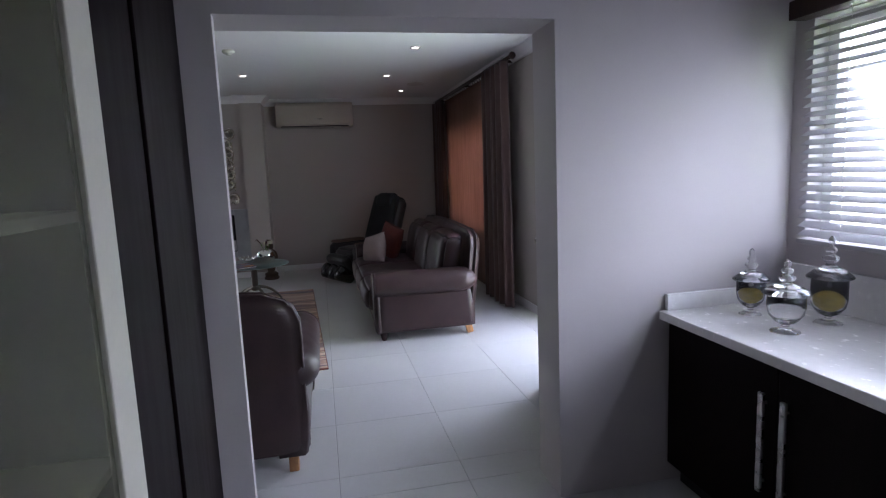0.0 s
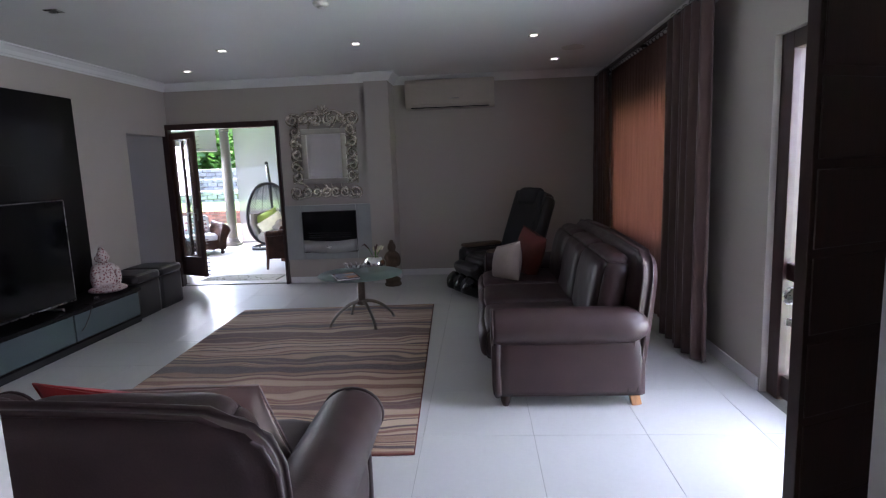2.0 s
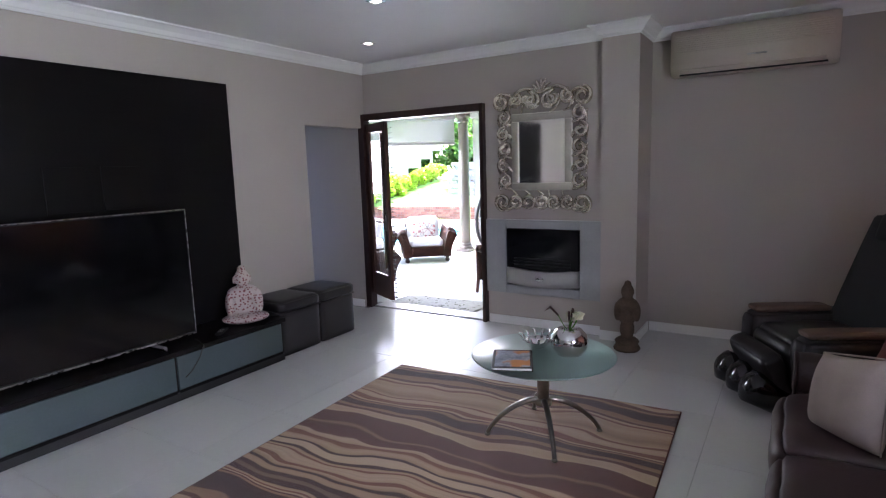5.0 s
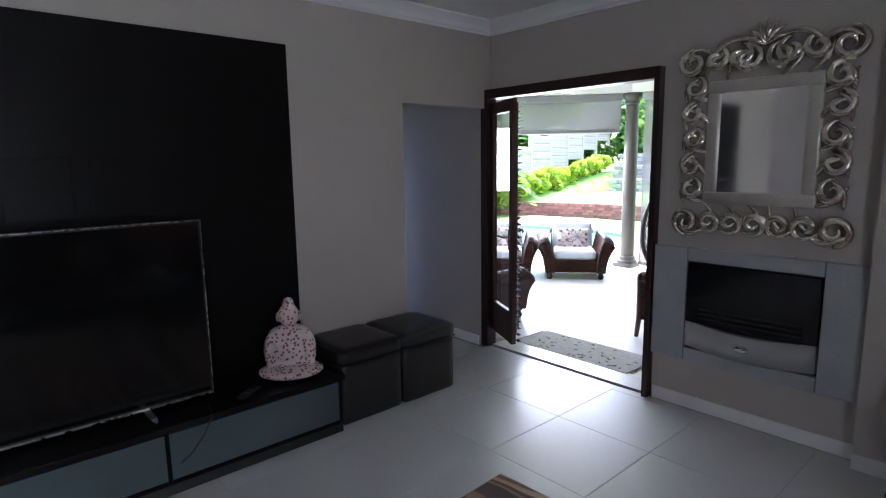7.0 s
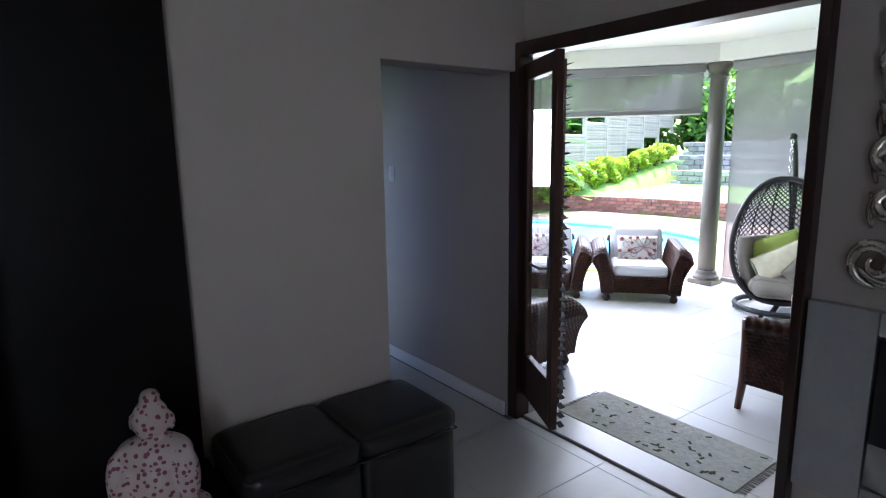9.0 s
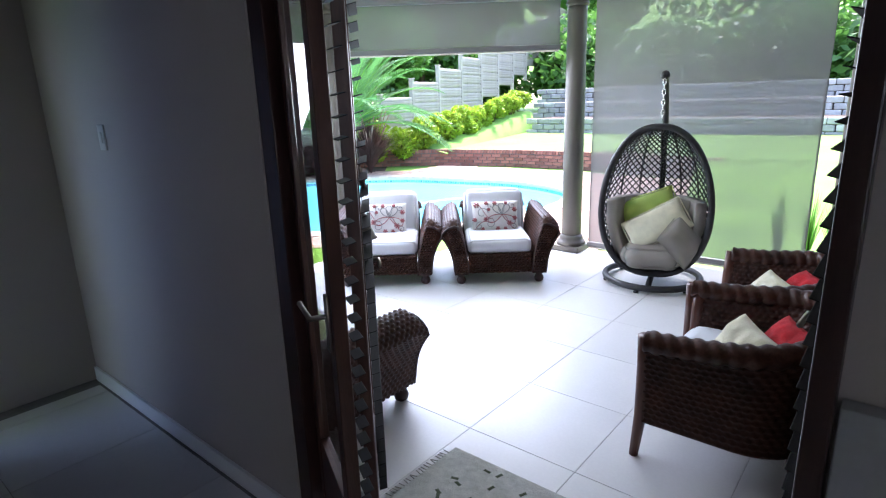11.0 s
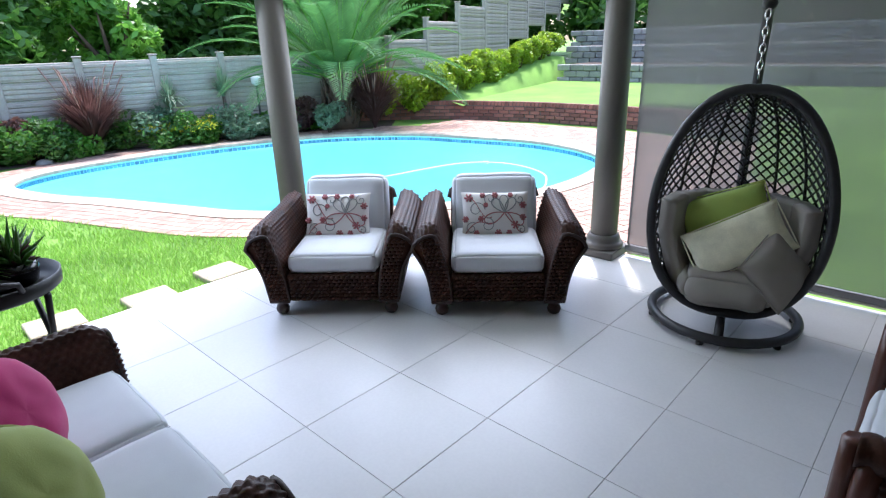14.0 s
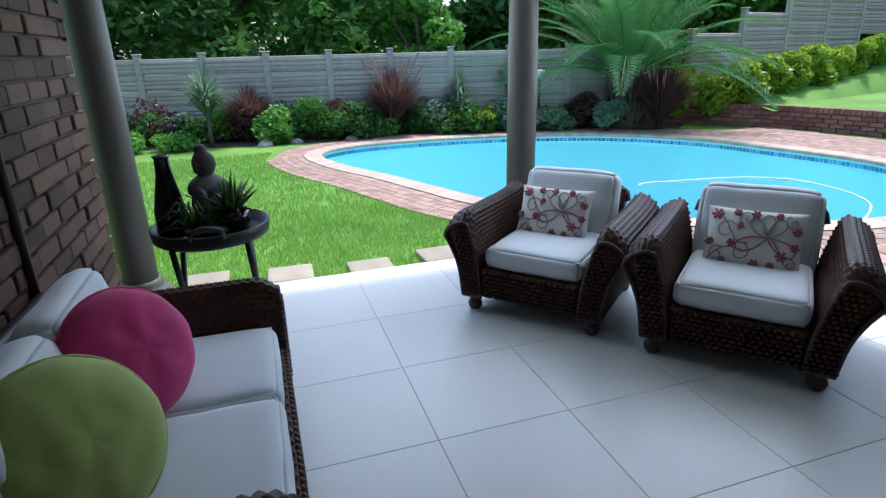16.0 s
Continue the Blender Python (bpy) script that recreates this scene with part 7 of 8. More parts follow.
def egg_chair():
    e = thing("hanging_egg_chair", pose(-3.49, 12.33, 0, 0, 0, 15), "black hanging egg chair on a round base", "hanging chair")
    K = M["resin"]
    part("base_ring", tube([(0.385 * math.cos(a * math.pi / 24), 0.385 * math.sin(a * math.pi / 24), 0.045) for a in range(48)], 0.027, 10, True), K, e)
    part("base_bar", tube([(0, -0.385, 0.05), (0, 0.385, 0.05)], 0.024, 10), K, e)
    for a in range(6):
        t = a * math.pi / 3 + 0.3
        part("rubber_foot", turned([(0.018, 0), (0.02, 0.01), (0.016, 0.02)], 10), M["black"], e, "", True, pose(0.385 * math.cos(t), 0.385 * math.sin(t), 0))
    pole = [(0, 0.37, 0.05), (0, 0.48, 0.4), (0, 0.50, 0.9), (0, 0.44, 1.3), (0, 0.28, 1.52), (0, 0.14, 1.65), (0, 0.06, 1.70)]
    part("pole", tube(smooth_open(pole, 6), 0.026, 10), K, e)
    part("pole_cap", turned([(0.01, -0.03), (0.032, -0.02), (0.036, 0), (0.03, 0.022), (0.01, 0.032)], 14), M["black"], e, "", True, pose(0, 0.04, 1.70, 60, 0, 0))
    links = []
    for k in range(8):
        links.append(moved(tube([(0.012 * math.cos(a * math.pi / 5), 0, 0.026 * math.sin(a * math.pi / 5)) for a in range(10)], 0.0045, 6, True), pose(0, 0.02, 1.65 - 0.04 * k, 0, 0, 90 * (k % 2))))
    part("chain", joined(*links), M["chrome"], e, "steel link chain")
    H0, H1, A, DB = 0.10, 1.31, 0.42, 0.48
    def egg(t, s):
        """t: round from one side over the back to the other; s: up."""
        zc = math.cos(math.pi * s)
        z = (H0 + H1) / 2 - (H1 - H0) / 2 * zc
        r = math.sin(math.pi * s) ** 0.85 * (1 + 0.10 * zc)
        return (-A * r * math.cos(t), -0.14 + (DB if math.sin(t) > 0 else 0.3) * r * math.sin(t), z)
    nu, nv = 46, 58
    vs, idx, fs = [], {}, []
    t0, t1, s0, s1 = -0.12, math.pi + 0.12, 0.03, 0.975
    for j in range(nv + 1):
        for i in range(nu + 1):
            if (i + j) % 2 == 0:
                idx[i, j] = len(vs)
                vs.append(egg(t0 + (t1 - t0) * i / nu, s0 + (s1 - s0) * j / nv))
    for j in range(nv):
        for i in range(1, nu):
            if (i + j) % 2 == 1 and j >= 1:
                fs.append((idx[i, j - 1], idx[i + 1, j], idx[i, j + 1], idx[i - 1, j]))
    o = part("lattice", (vs, fs), K, e, "open diamond lattice of flat strands", False)
    wf = o.modifiers.new("strands", "WIREFRAME")
    wf.thickness, wf.use_even_offset, wf.use_boundary = 0.016, False, True
    for k in range(9):
        t = t0 + (t1 - t0) * (k + 0.0) / 8
        part("rib", tube([egg(t, s0 + (s1 - s0) * j / 24) for j in range(25)], 0.008, 6), K, e)
    rimline = [egg(t0, s0 + (s1 - s0) * j / 30) for j in range(31)] + [egg(t1, s0 + (s1 - s0) * j / 30) for j in range(30, -1, -1)]
    part("rim", tube(rimline, 0.026, 10, True), K, e, "thick bound rim")
    low = lambda u, v: egg(t0 + (t1 - t0) * u / 1.9, 0.03 + 0.24 * v / 0.4)
    part("woven_bottom", woven_sheet(low, 1.9, 0.4, amp=0.004, thick=0.012), K, e)
    m = e.matrix_basis.copy()
    cu = thing("egg_cushion", m, "taupe tufted cushion filling the egg chair", "cushion")
    def shellc(u, v):
        x, y, z = egg(0.02 + (math.pi - 0.04) * u, 0.08 + 0.41 * v)
        k = 0.80
        seam = 0.06 * (1 - abs(math.sin(u * math.pi * 6)) ** 0.5) + 0.05 * (1 - abs(math.sin(v * math.pi * 2.5 + 0.3)) ** 0.5)
        return Vector((x * (k - 0.02 + seam * 0.6), -0.14 + (y + 0.14) * (k - 0.10 + seam), z + 0.03))
    nu2, nv2 = 84, 44
    cv = [tuple(shellc(i / nu2, j / nv2)) for j in range(nv2 + 1) for i in range(nu2 + 1)]
    cf = [(j * (nu2 + 1) + i, j * (nu2 + 1) + i + 1, (j + 1) * (nu2 + 1) + i + 1, (j + 1) * (nu2 + 1) + i) for j in range(nv2) for i in range(nu2)]
    o = part("back_pad", (cv, cf), M["taupe"], cu)
    sd = o.modifiers.new("stuffing", "SOLIDIFY")
    sd.thickness, sd.offset = 0.09, 0
    part("seat_pad", soft_box(0.44, 0.38, 0.17, 0.085, 0.03, 3, 12, (0, -0.07, 0.26)), M["taupe"], cu)
    scatter_cushion(m @ pose(0.22, -0.20, 0.41, 62, 48, 20), 0.34, 0.30, 0.16, M["taupe"], "taupe cushion in the egg chair", 31)
    scatter_cushion(m @ pose(-0.06, 0.02, 0.62, 74, -22, 0), 0.46, 0.26, 0.13, M["lime"], "lime green cushion in the egg chair", 32)
    scatter_cushion(m @ pose(0.02, -0.13, 0.52, 66, -30, 6), 0.50, 0.27, 0.14, M["cream_shag"], "cream cushion in the egg chair", 33)


def smooth_open(pts, per):
    P = [Vector(p) for p in pts]
    P = [2 * P[0] - P[1]] + P + [2 * P[-1] - P[-2]]
    out = []
    for i in range(1, len(P) - 2):
        a, b, c, d = P[i - 1], P[i], P[i + 1], P[i + 2]
        for k in range(per):
            t = k / per
            out.append(0.5 * (2 * b + (c - a) * t + (2 * a - 5 * b + 4 * c - d) * t * t + (3 * b - a - 3 * c + d) * t ** 3))
    out.append(P[-2])
    return out


egg_chair()

# ---- doormat ----


def doormat():
    m = thing("doormat", pose(-2.78, 9.17, 0.0), "pale woven doormat with a leaf pattern and fringe", "doormat")
    part("weave", bevel_box(1.10, 0.46, 0.010, 0.003, 1, (0, 0, 0), True), M["mat"], m, "", False)
    rng = random.Random(9)
    for k in range(46):
        part("leaf_motif", moved(pillow(0.035, 0.016, 0.004, 2, k, 0, 4), pose(rng.uniform(-0.5, 0.5), rng.uniform(-0.19, 0.19), 0.011, 0, 0, rng.uniform(0, 180))), M["mat_leaf"], m)
    for k in range(40):
        e = 1 if k < 20 else -1
        part("fringe", tube([(e * 0.55, -0.19 + 0.0195 * (k % 20), 0.005), (e * 0.585, -0.19 + 0.0195 * (k % 20) + rng.uniform(-.01, .01), 0.003)], 0.003, 4), M["mat"], m)


M["mat"] = material("grey_green_weave", (0.42, 0.42, 0.38), 0.95, scale=30, vary=0.2, fine=200, bump=0.8)
M["mat_leaf"] = material("dark_green_weave", (0.06, 0.075, 0.04), 0.95, vary=0.3)
doormat()

# ---- plant table by the lawn ----


def plant_table():
    X, Y = -5.60, 9.36
    t = thing("tray_table", pose(X, Y, 0), "round black tray table on folding legs", "side table")
    part("tray", turned([(0.0, 0.60), (0.25, 0.60), (0.265, 0.612), (0.27, 0.665), (0.262, 0.668), (0.255, 0.618), (0.0, 0.616)], 40), M["black"], t)
    for s in (1, -1):
        part("tray_handle", tube([(s * 0.262, -0.07, 0.66), (s * 0.285, -0.06, 0.70), (s * 0.29, 0, 0.715), (s * 0.285, 0.06, 0.70), (s * 0.262, 0.07, 0.66)], 0.012, 8), M["black"], t)
        for q in (1, -1):
            part("leg", tube([(s * 0.20 * q, s * 0.16, 0.60), (-s * 0.20 * q, s * 0.18, 0.0)], 0.014, 8), M["black"], t)
        part("stretcher", tube([(-0.09, s * 0.17, 0.30), (0.09, s * 0.17, 0.30)], 0.010, 8), M["black"], t)
    figure(pose(X - 0.02, Y + 0.02, 0.617, 0, 0, 150), 0.42, M["dark_stone"], "dark grey stone seated statue on the tray table", False, "garden_statue")
    v = thing("tall_bottle", pose(X - 0.04, Y - 0.17, 0.617), "tall dark glass bottle vase on the tray table", "bottle")
    part("body", turned([(0.062, 0), (0.075, 0.02), (0.072, 0.12), (0.055, 0.2), (0.036, 0.29), (0.032, 0.36), (0.04, 0.375), (0.03, 0.375)], 24), M["black_gloss"], v)
    part("label_patch", turned([(0.0735, 0.035), (0.0725, 0.1)], 24), M["grey_stone"], v, "faded pale label")
    p = thing("potted_succulent", pose(X + 0.04, Y + 0.10, 0.617), "dark glazed pot with spiky succulents", "potted plant")
    part("pot", turned([(0.05, 0), (0.075, 0.02), (0.09, 0.07), (0.082, 0.11), (0.075, 0.11), (0.07, 0.09)], 24), M["black_gloss"], p)
    part("soil", turned([(0.0, 0.085), (0.072, 0.092)], 20), M["soil"], p)
    rng = random.Random(12)
    for nm, mat, n, L in (("spike", M["leaf_dark"], 34, 0.21), ("rosette_leaf", M["leaf_purple"], 16, 0.14)):
        for k in range(n):
            a, e = rng.uniform(0, 6.28), rng.uniform(0.35, 1.45)
            l = L * rng.uniform(0.6, 1.15)
            o = Vector((rng.uniform(-.03, .03), rng.uniform(-.03, .03), 0.09))
            q = Vector((math.cos(a) * math.cos(e), math.sin(a) * math.cos(e), math.sin(e)))
            part(nm, tube([o, o + q * l * 0.5, o + q * l + Vector((0, 0, -0.01))], [0.007, 0.011, 0.0008], 5), mat, p)
    f = thing("trailing_plant", pose(X + 0.10, Y - 0.06, 0.617), "feathery green trailing plant on the tray", "potted plant")
    part("pot", turned([(0.035, 0), (0.05, 0.05), (0.045, 0.05)], 18), M["black"], f)
    d = []
    for k in range(60):
        a = rng.uniform(0, 6.28)
        r, h = rng.uniform(0.06, 0.16), rng.uniform(0.06, 0.2)
        d.append(tube([(0, 0, 0.045), (0.5 * r * math.cos(a), 0.5 * r * math.sin(a), h), (r * math.cos(a), r * math.sin(a), h * 0.75)], [0.003, 0.004, 0.0006], 4))
    part("foliage", joined(*d), M["leaf_mid"], f)


M["dark_stone"] = material("dark_cast_stone", (0.07, 0.07, 0.068), 0.8, scale=9, vary=0.35, bump=0.5)
plant_table()

# ---- planting ----


def quick_mesh(name, verts, faces_n, mat, smooth=False):
    """A mesh from an (n, k, 3) array of separate faces of k corners."""
    n, k, _ = verts.shape
    me = bpy.data.meshes.new(name)
    me.vertices.add(n * k)
    me.vertices.foreach_set("co", verts.reshape(-1).astype(np.float32))
    me.loops.add(n * k)
    me.loops.foreach_set("vertex_index", np.arange(n * k, dtype=np.int32))
    me.polygons.add(n)
    me.polygons.foreach_set("loop_start", np.arange(0, n * k, k, dtype=np.int32))
    me.materials.append(mat)
    me.update(calc_edges=True)
    return me


def leaf_quads(rng, centres, size, droop=0.0, narrow=0.45):
    """A pointed four-cornered leaf at each centre, turned at random."""
    n = len(centres)
    a = rng.normal(size=(n, 3))
    a[:, 2] = a[:, 2] * 0.6 - droop
    a /= np.linalg.norm(a, axis=1, keepdims=True)
    b = np.cross(a, rng.normal(size=(n, 3)))
    b /= np.linalg.norm(b, axis=1, keepdims=True)
    s = size * rng.uniform(0.6, 1.3, (n, 1))
    return np.stack([centres - a * s, centres + b * s * narrow, centres + a * s, centres - b * s * narrow], 1)


def clump_points(rng, blobs, per):
    """Points near the skins of a heap of balls."""
    out = []
    for x, y, z, r, h in blobs:
        d = rng.normal(size=(per, 3))
        d /= np.linalg.norm(d, axis=1, keepdims=True)
        k = r * rng.uniform(0.62, 1.08, (per, 1)) ** 0.6
        out.append(np.array((x, y, z)) + d * k * np.array((1, 1, h / r)))
    return np.concatenate(out)


def crown_blobs(rng, r, h, z, n):
    blobs = []
    for k in range(n):
        a, q = rng.uniform(0, 6.28), r * rng.uniform(0.15, 0.75)
        zz = z + h * rng.uniform(-0.42, 0.45)
        w = r * rng.uniform(0.26, 0.46)
        blobs.append((q * math.cos(a), q * math.sin(a), zz, w, w * 0.8))
    return blobs


def tree(x, y, z0, height, radius, mat, leaf, seed, label, leaves=11000):
    t = thing("tree", pose(x, y, z0), label, "tree", "trees behind the wall")
    rng = np.random.default_rng(seed)
    trunk_top = height * 0.42
    part("trunk", tube([(0, 0, 0), (0.05, 0.03, trunk_top * 0.5), (-0.04, 0.06, trunk_top)], [0.16, 0.12, 0.09], 10), M["trunk"], t)
    limbs = []
    for k in range(7):
        a = k * 0.9 + seed
        e = (radius * 0.6 * math.cos(a), radius * 0.6 * math.sin(a), height * (0.62 + 0.05 * (k % 4)))
        limbs.append(tube([(-0.04, 0.06, trunk_top * 0.9), (e[0] * 0.45, e[1] * 0.45, height * 0.52), e], [0.07, 0.05, 0.015], 7))
    part("limb", joined(*limbs), M["trunk"], t)
    blobs = crown_blobs(rng, radius, height * 0.78, height * 0.56, 26)
    pts = clump_points(rng, blobs, leaves // 26)
    ob = new("crown", quick_mesh("crown", leaf_quads(rng, pts, leaf, 0.35), 4, mat))
    ob.parent = t
    return t


tree(-17.4, 5.5, -0.4, 5.2, 2.5, M["leaf_dark"], 0.13, 1, "dense dark green tree behind the wall")
tree(-17.6, 9.0, -0.4, 5.6, 2.5, M["leaf_dark"], 0.12, 2, "dense dark green tree behind the wall")
tree(-16.6, 11.6, -0.4, 4.4, 1.7, M["leaf_mid"], 0.12, 3, "mid green tree behind the wall")
tree(-15.7, 13.4, -0.4, 3.7, 1.15, M["leaf_bright"], 0.12, 4, "bright green leafy tree behind the wall", 6500)
tree(-16.4, 15.8, -0.4, 4.6, 1.8, M["leaf_dark"], 0.14, 5, "dark large-leaved tree behind the wall")
tree(-17.2, 19.0, -0.2, 5.0, 2.2, M["leaf_dark"], 0.13, 6, "dark green tree behind the wall")
tree(-17.8, 23.0, 0.2, 5.2, 2.4, M["leaf_mid"], 0.14, 7, "green tree behind the stepped wall")
tree(-20.0, 28.0, 0.8, 6.5, 3.0, M["leaf_dark"], 0.17, 8, "tall dark tree behind the stepped wall")
tree(-21.5, 35.0, 2.0, 7.0, 3.4, M["leaf_dark"], 0.19, 9, "tall dark tree behind the stepped wall")
tree(-20.5, 2.0, -0.4, 6.0, 3.0, M["leaf_mid"], 0.15, 10, "green tree behind the wall")


def far_woods(name, x0, y0, x1, y1, z, h, n, mat, seed):
    rng = np.random.default_rng(seed)
    blobs = []
    for k in range(n):
        u = (k + rng.uniform(0, 1)) / n
        w = rng.uniform(1.3, 2.6)
        blobs.append((x0 + (x1 - x0) * u, y0 + (y1 - y0) * u + rng.uniform(-1.5, 1.5), z + rng.uniform(0.2, 1) * h, w, w * 0.8))
    ob = new(name, quick_mesh(name, leaf_quads(rng, clump_points(rng, blobs, 800), 0.26, 0.3), 4, mat))
    tagged(ob, "dense green woods rising in the distance", "woods", kind="stuff")


far_woods("far_woods", -26, -6, -24, 30, 0.5, 6.0, 34, M["leaf_dark"], 21)
far_woods("far_woods", -24, 36, 25, 46, 3.0, 6.5, 44, M["leaf_mid"], 22)
far_woods("far_woods", -22, 31.5, 12, 33.0, 1.8, 1.6, 34, M["leaf_dark"], 23)


def bush(x, y, z0, r, h, mat, leaf, seed, label, group="", n=1500, name="shrub", flowers=None):
    b = thing(name, pose(x, y, z0), label, "shrub", group)
    rng = np.random.default_rng(seed)
    part("stem", joined(*[tube([(0, 0, -0.05), (0.3 * r * math.cos(k * 1.3), 0.3 * r * math.sin(k * 1.3), h * 0.4), (0.55 * r * math.cos(k * 1.3), 0.55 * r * math.sin(k * 1.3), h * 0.75)], [0.015, 0.01, 0.004], 5) for k in range(5)]), M["trunk"], b)
    blobs = []
    for k in range(9):
        a, q = k * 2.4 + seed, r * (0.15 + 0.5 * (k / 9))
        w = r * rng.uniform(0.38, 0.55)
        blobs.append((q * math.cos(a), q * math.sin(a), h * rng.uniform(0.22, 0.8), w, min(w, h * 0.34)))
    pts = clump_points(rng, blobs, n // 9)
    pts[:, 2] = np.maximum(pts[:, 2], 0.02)
    ob = new("foliage", quick_mesh("foliage", leaf_quads(rng, pts, leaf, -0.3), 4, mat))
    ob.parent = b
    if flowers:
        top = pts[pts[:, 2] > h * 0.62]
        ob = new("flower", quick_mesh("flower", leaf_quads(rng, top[:: 2], leaf * 0.8, -0.2, 0.8), 4, flowers))
        ob.parent = b
    return b


def grass_tuft(x, y, z0, r, h, mat, seed, label, n=420, arch=0.55, width=0.012, plumes=None, stem_h=0.0, category="ornamental grass"):
    """Arching strap leaves from one root."""
    t = thing("grass_tuft" if not stem_h else "yucca", pose(x, y, z0), label, category)
    rng = np.random.default_rng(seed)
    az, lean = rng.uniform(0, 2 * np.pi, n), rng.uniform(0.05, 1.0, n) ** 0.8
    L = h * rng.uniform(0.7, 1.1, n)
    fs = []
    steps = 5
    side = np.stack([-np.sin(az), np.cos(az), np.zeros(n)], 1)
    prev = None
    for k in range(steps + 1):
        u = k / steps
        out = r * lean * (u ** 1.4)
        z = stem_h + L * (u - arch * lean * u ** 2.2)
        p = np.stack([out * np.cos(az), out * np.sin(az), np.maximum(z, 0.0)], 1)
        w = width * (1 - u) ** 0.6 + 0.0008
        a, b = p - side * w, p + side * w
        if prev is not None:
            fs.append(np.stack([prev[0], prev[1], b, a], 1))
        prev = (a, b)
    if stem_h:
        part("stem", tube([(0, 0, -0.05), (0.02, 0.0, stem_h * 0.6), (0, 0, stem_h + 0.05)], [0.05, 0.035, 0.03], 8), M["trunk"], t)
    ob = new("foliage", quick_mesh("foliage", np.concatenate(fs), 4, mat))
    ob.parent = t
    if plumes:
        d = []
        for k in range(26):
            a, q = rng.uniform(0, 6.28), r * rng.uniform(0.2, 0.9)
            e = Vector((q * math.cos(a), q * math.sin(a), h * rng.uniform(0.75, 1.15)))
            d.append(tube([(0, 0, 0.1), e * 0.6 + Vector((0, 0, 0.1)), e, e + Vector((0.05 * math.cos(a), 0.05 * math.sin(a), 0.06))], [0.002, 0.003, 0.013, 0.002], 5))
        part("plume", joined(*d), plumes, t)
    return t


def bed_filler():
    rng = random.Random(77)
    for k in range(26):
        u = k / 25
        y = 6.2 + 10.2 * u
        x = -14.05 + 0.55 * max(0, (y - 8) / 8.5) ** 1.2 * 2.4 + rng.uniform(-0.45, 0.15)
        mat, what = rng.choice(((M["leaf_mid"], "leafy green"), (M["leaf_bright"], "bright green"), (M["leaf_grey"], "grey-green"), (M["leaf_dark"], "dark green"), (M["leaf_purple"], "purple-leaved")))
        bush(x, y, BZ, rng.uniform(0.3, 0.45), rng.uniform(0.35, 0.7), mat, 0.05, 200 + k, "%s shrub filling the flower bed" % what, "bed shrubs", 1300)


M["plume"] = material("dry_plume", (0.30, 0.17, 0.13), 0.9, vary=0.3, scale=30)
BZ = GZ
setting("flower_bed", [(-16.2, 3.0, BZ + 0.012), (-14.2, 3.0, BZ + 0.012), (-13.95, 7.5, BZ + 0.012), (-13.45, 9.5, BZ + 0.012), (-13.42, 11.0, BZ + 0.012), (-13.48, 12.6, BZ + 0.012), (-12.95, 14.5, BZ + 0.012), (-12.3, 16.3, BZ + 0.012), (-11.7, 17.2, BZ + 0.012), (-12.6, 18.2, BZ + 0.012), (-13.3, 17.4, BZ + 0.012)], [tuple(range(11))], M["soil"], "dark planted flower bed along the wall")
bush(-14.5, 8.0, BZ, 0.55, 0.75, M["leaf_purple"], 0.055, 31, "dark purple leafy shrub in the bed")
grass_tuft(-13.75, 8.85, BZ, 0.75, 1.15, M["leaf_grey"], 32, "tall fountain of narrow green strap leaves", 420, 0.7, 0.018, None, 0.45, "yucca")
grass_tuft(-14.15, 9.55, BZ, 0.72, 1.1, M["leaf_purple"], 33, "dark purple fountain grass in the bed", 1100, 0.42, 0.014)
bush(-13.75, 10.6, BZ, 0.40, 0.75, M["leaf_mid"], 0.06, 34, "green leafy shrub in the bed")
bush(-13.85, 11.15, BZ, 0.34, 0.70, M["leaf_purple"], 0.05, 35, "reddish purple shrub in the bed")
bush(-13.75, 11.6, BZ, 0.38, 0.62, M["leaf_mid"], 0.05, 36, "green shrub in the bed")
grass_tuft(-13.65, 12.15, BZ, 0.75, 1.3, M["leaf_purple"], 37, "purple fountain grass with dry plumes", 1400, 0.36, 0.014, M["plume"])
bush(-13.35, 13.2, BZ, 0.42, 0.50, M["leaf_mid"], 0.05, 38, "green shrub topped with yellow flowers", "", 1500, "flowering_shrub", M["leaf_yellow"])
bush(-13.15, 13.75, BZ, 0.40, 0.46, M["leaf_mid"], 0.05, 39, "green shrub topped with yellow flowers", "", 1400, "flowering_shrub", M["leaf_yellow"])
grass_tuft(-13.50, 13.45, BZ, 0.48, 0.80, M["leaf_grey"], 40, "pale drooping yucca on a short stem", 240, 1.0, 0.012, None, 0.60, "yucca")
grass_tuft(-13.30, 14.4, BZ, 0.42, 0.70, M["leaf_grey"], 41, "pale drooping yucca on a short stem", 200, 0.7, 0.013, None, 0.75, "yucca")
bush(-12.95, 14.7, BZ, 0.42, 0.40, M["leaf_grey"], 0.05, 42, "low grey-green shrub in the bed")
bush(-12.75, 15.2, BZ, 0.42, 0.42, M["leaf_grey"], 0.05, 43, "low grey-green shrub in the bed")
bush(-12.75, 15.75, BZ, 0.36, 0.66, M["leaf_purple"], 0.045, 44, "dark purple shrub in the bed")
bush(-12.15, 15.95, BZ, 0.34, 0.60, M["leaf_grey"], 0.045, 45, "grey-green shrub by the palm")
grass_tuft(-11.80, 16.85, BZ, 0.8, 1.25, M["leaf_purple"], 46, "purple fountain grass with dry plumes by the pool", 1400, 0.38, 0.014, M["plume"])
bush(-13.65, 7.4, BZ, 0.45, 0.35, M["leaf_bright"], 0.05, 47, "low bright green plants at the bed edge")
bush(-13.55, 8.3, BZ, 0.40, 0.30, M["leaf_bright"], 0.05, 48, "low bright green plants at the bed edge")
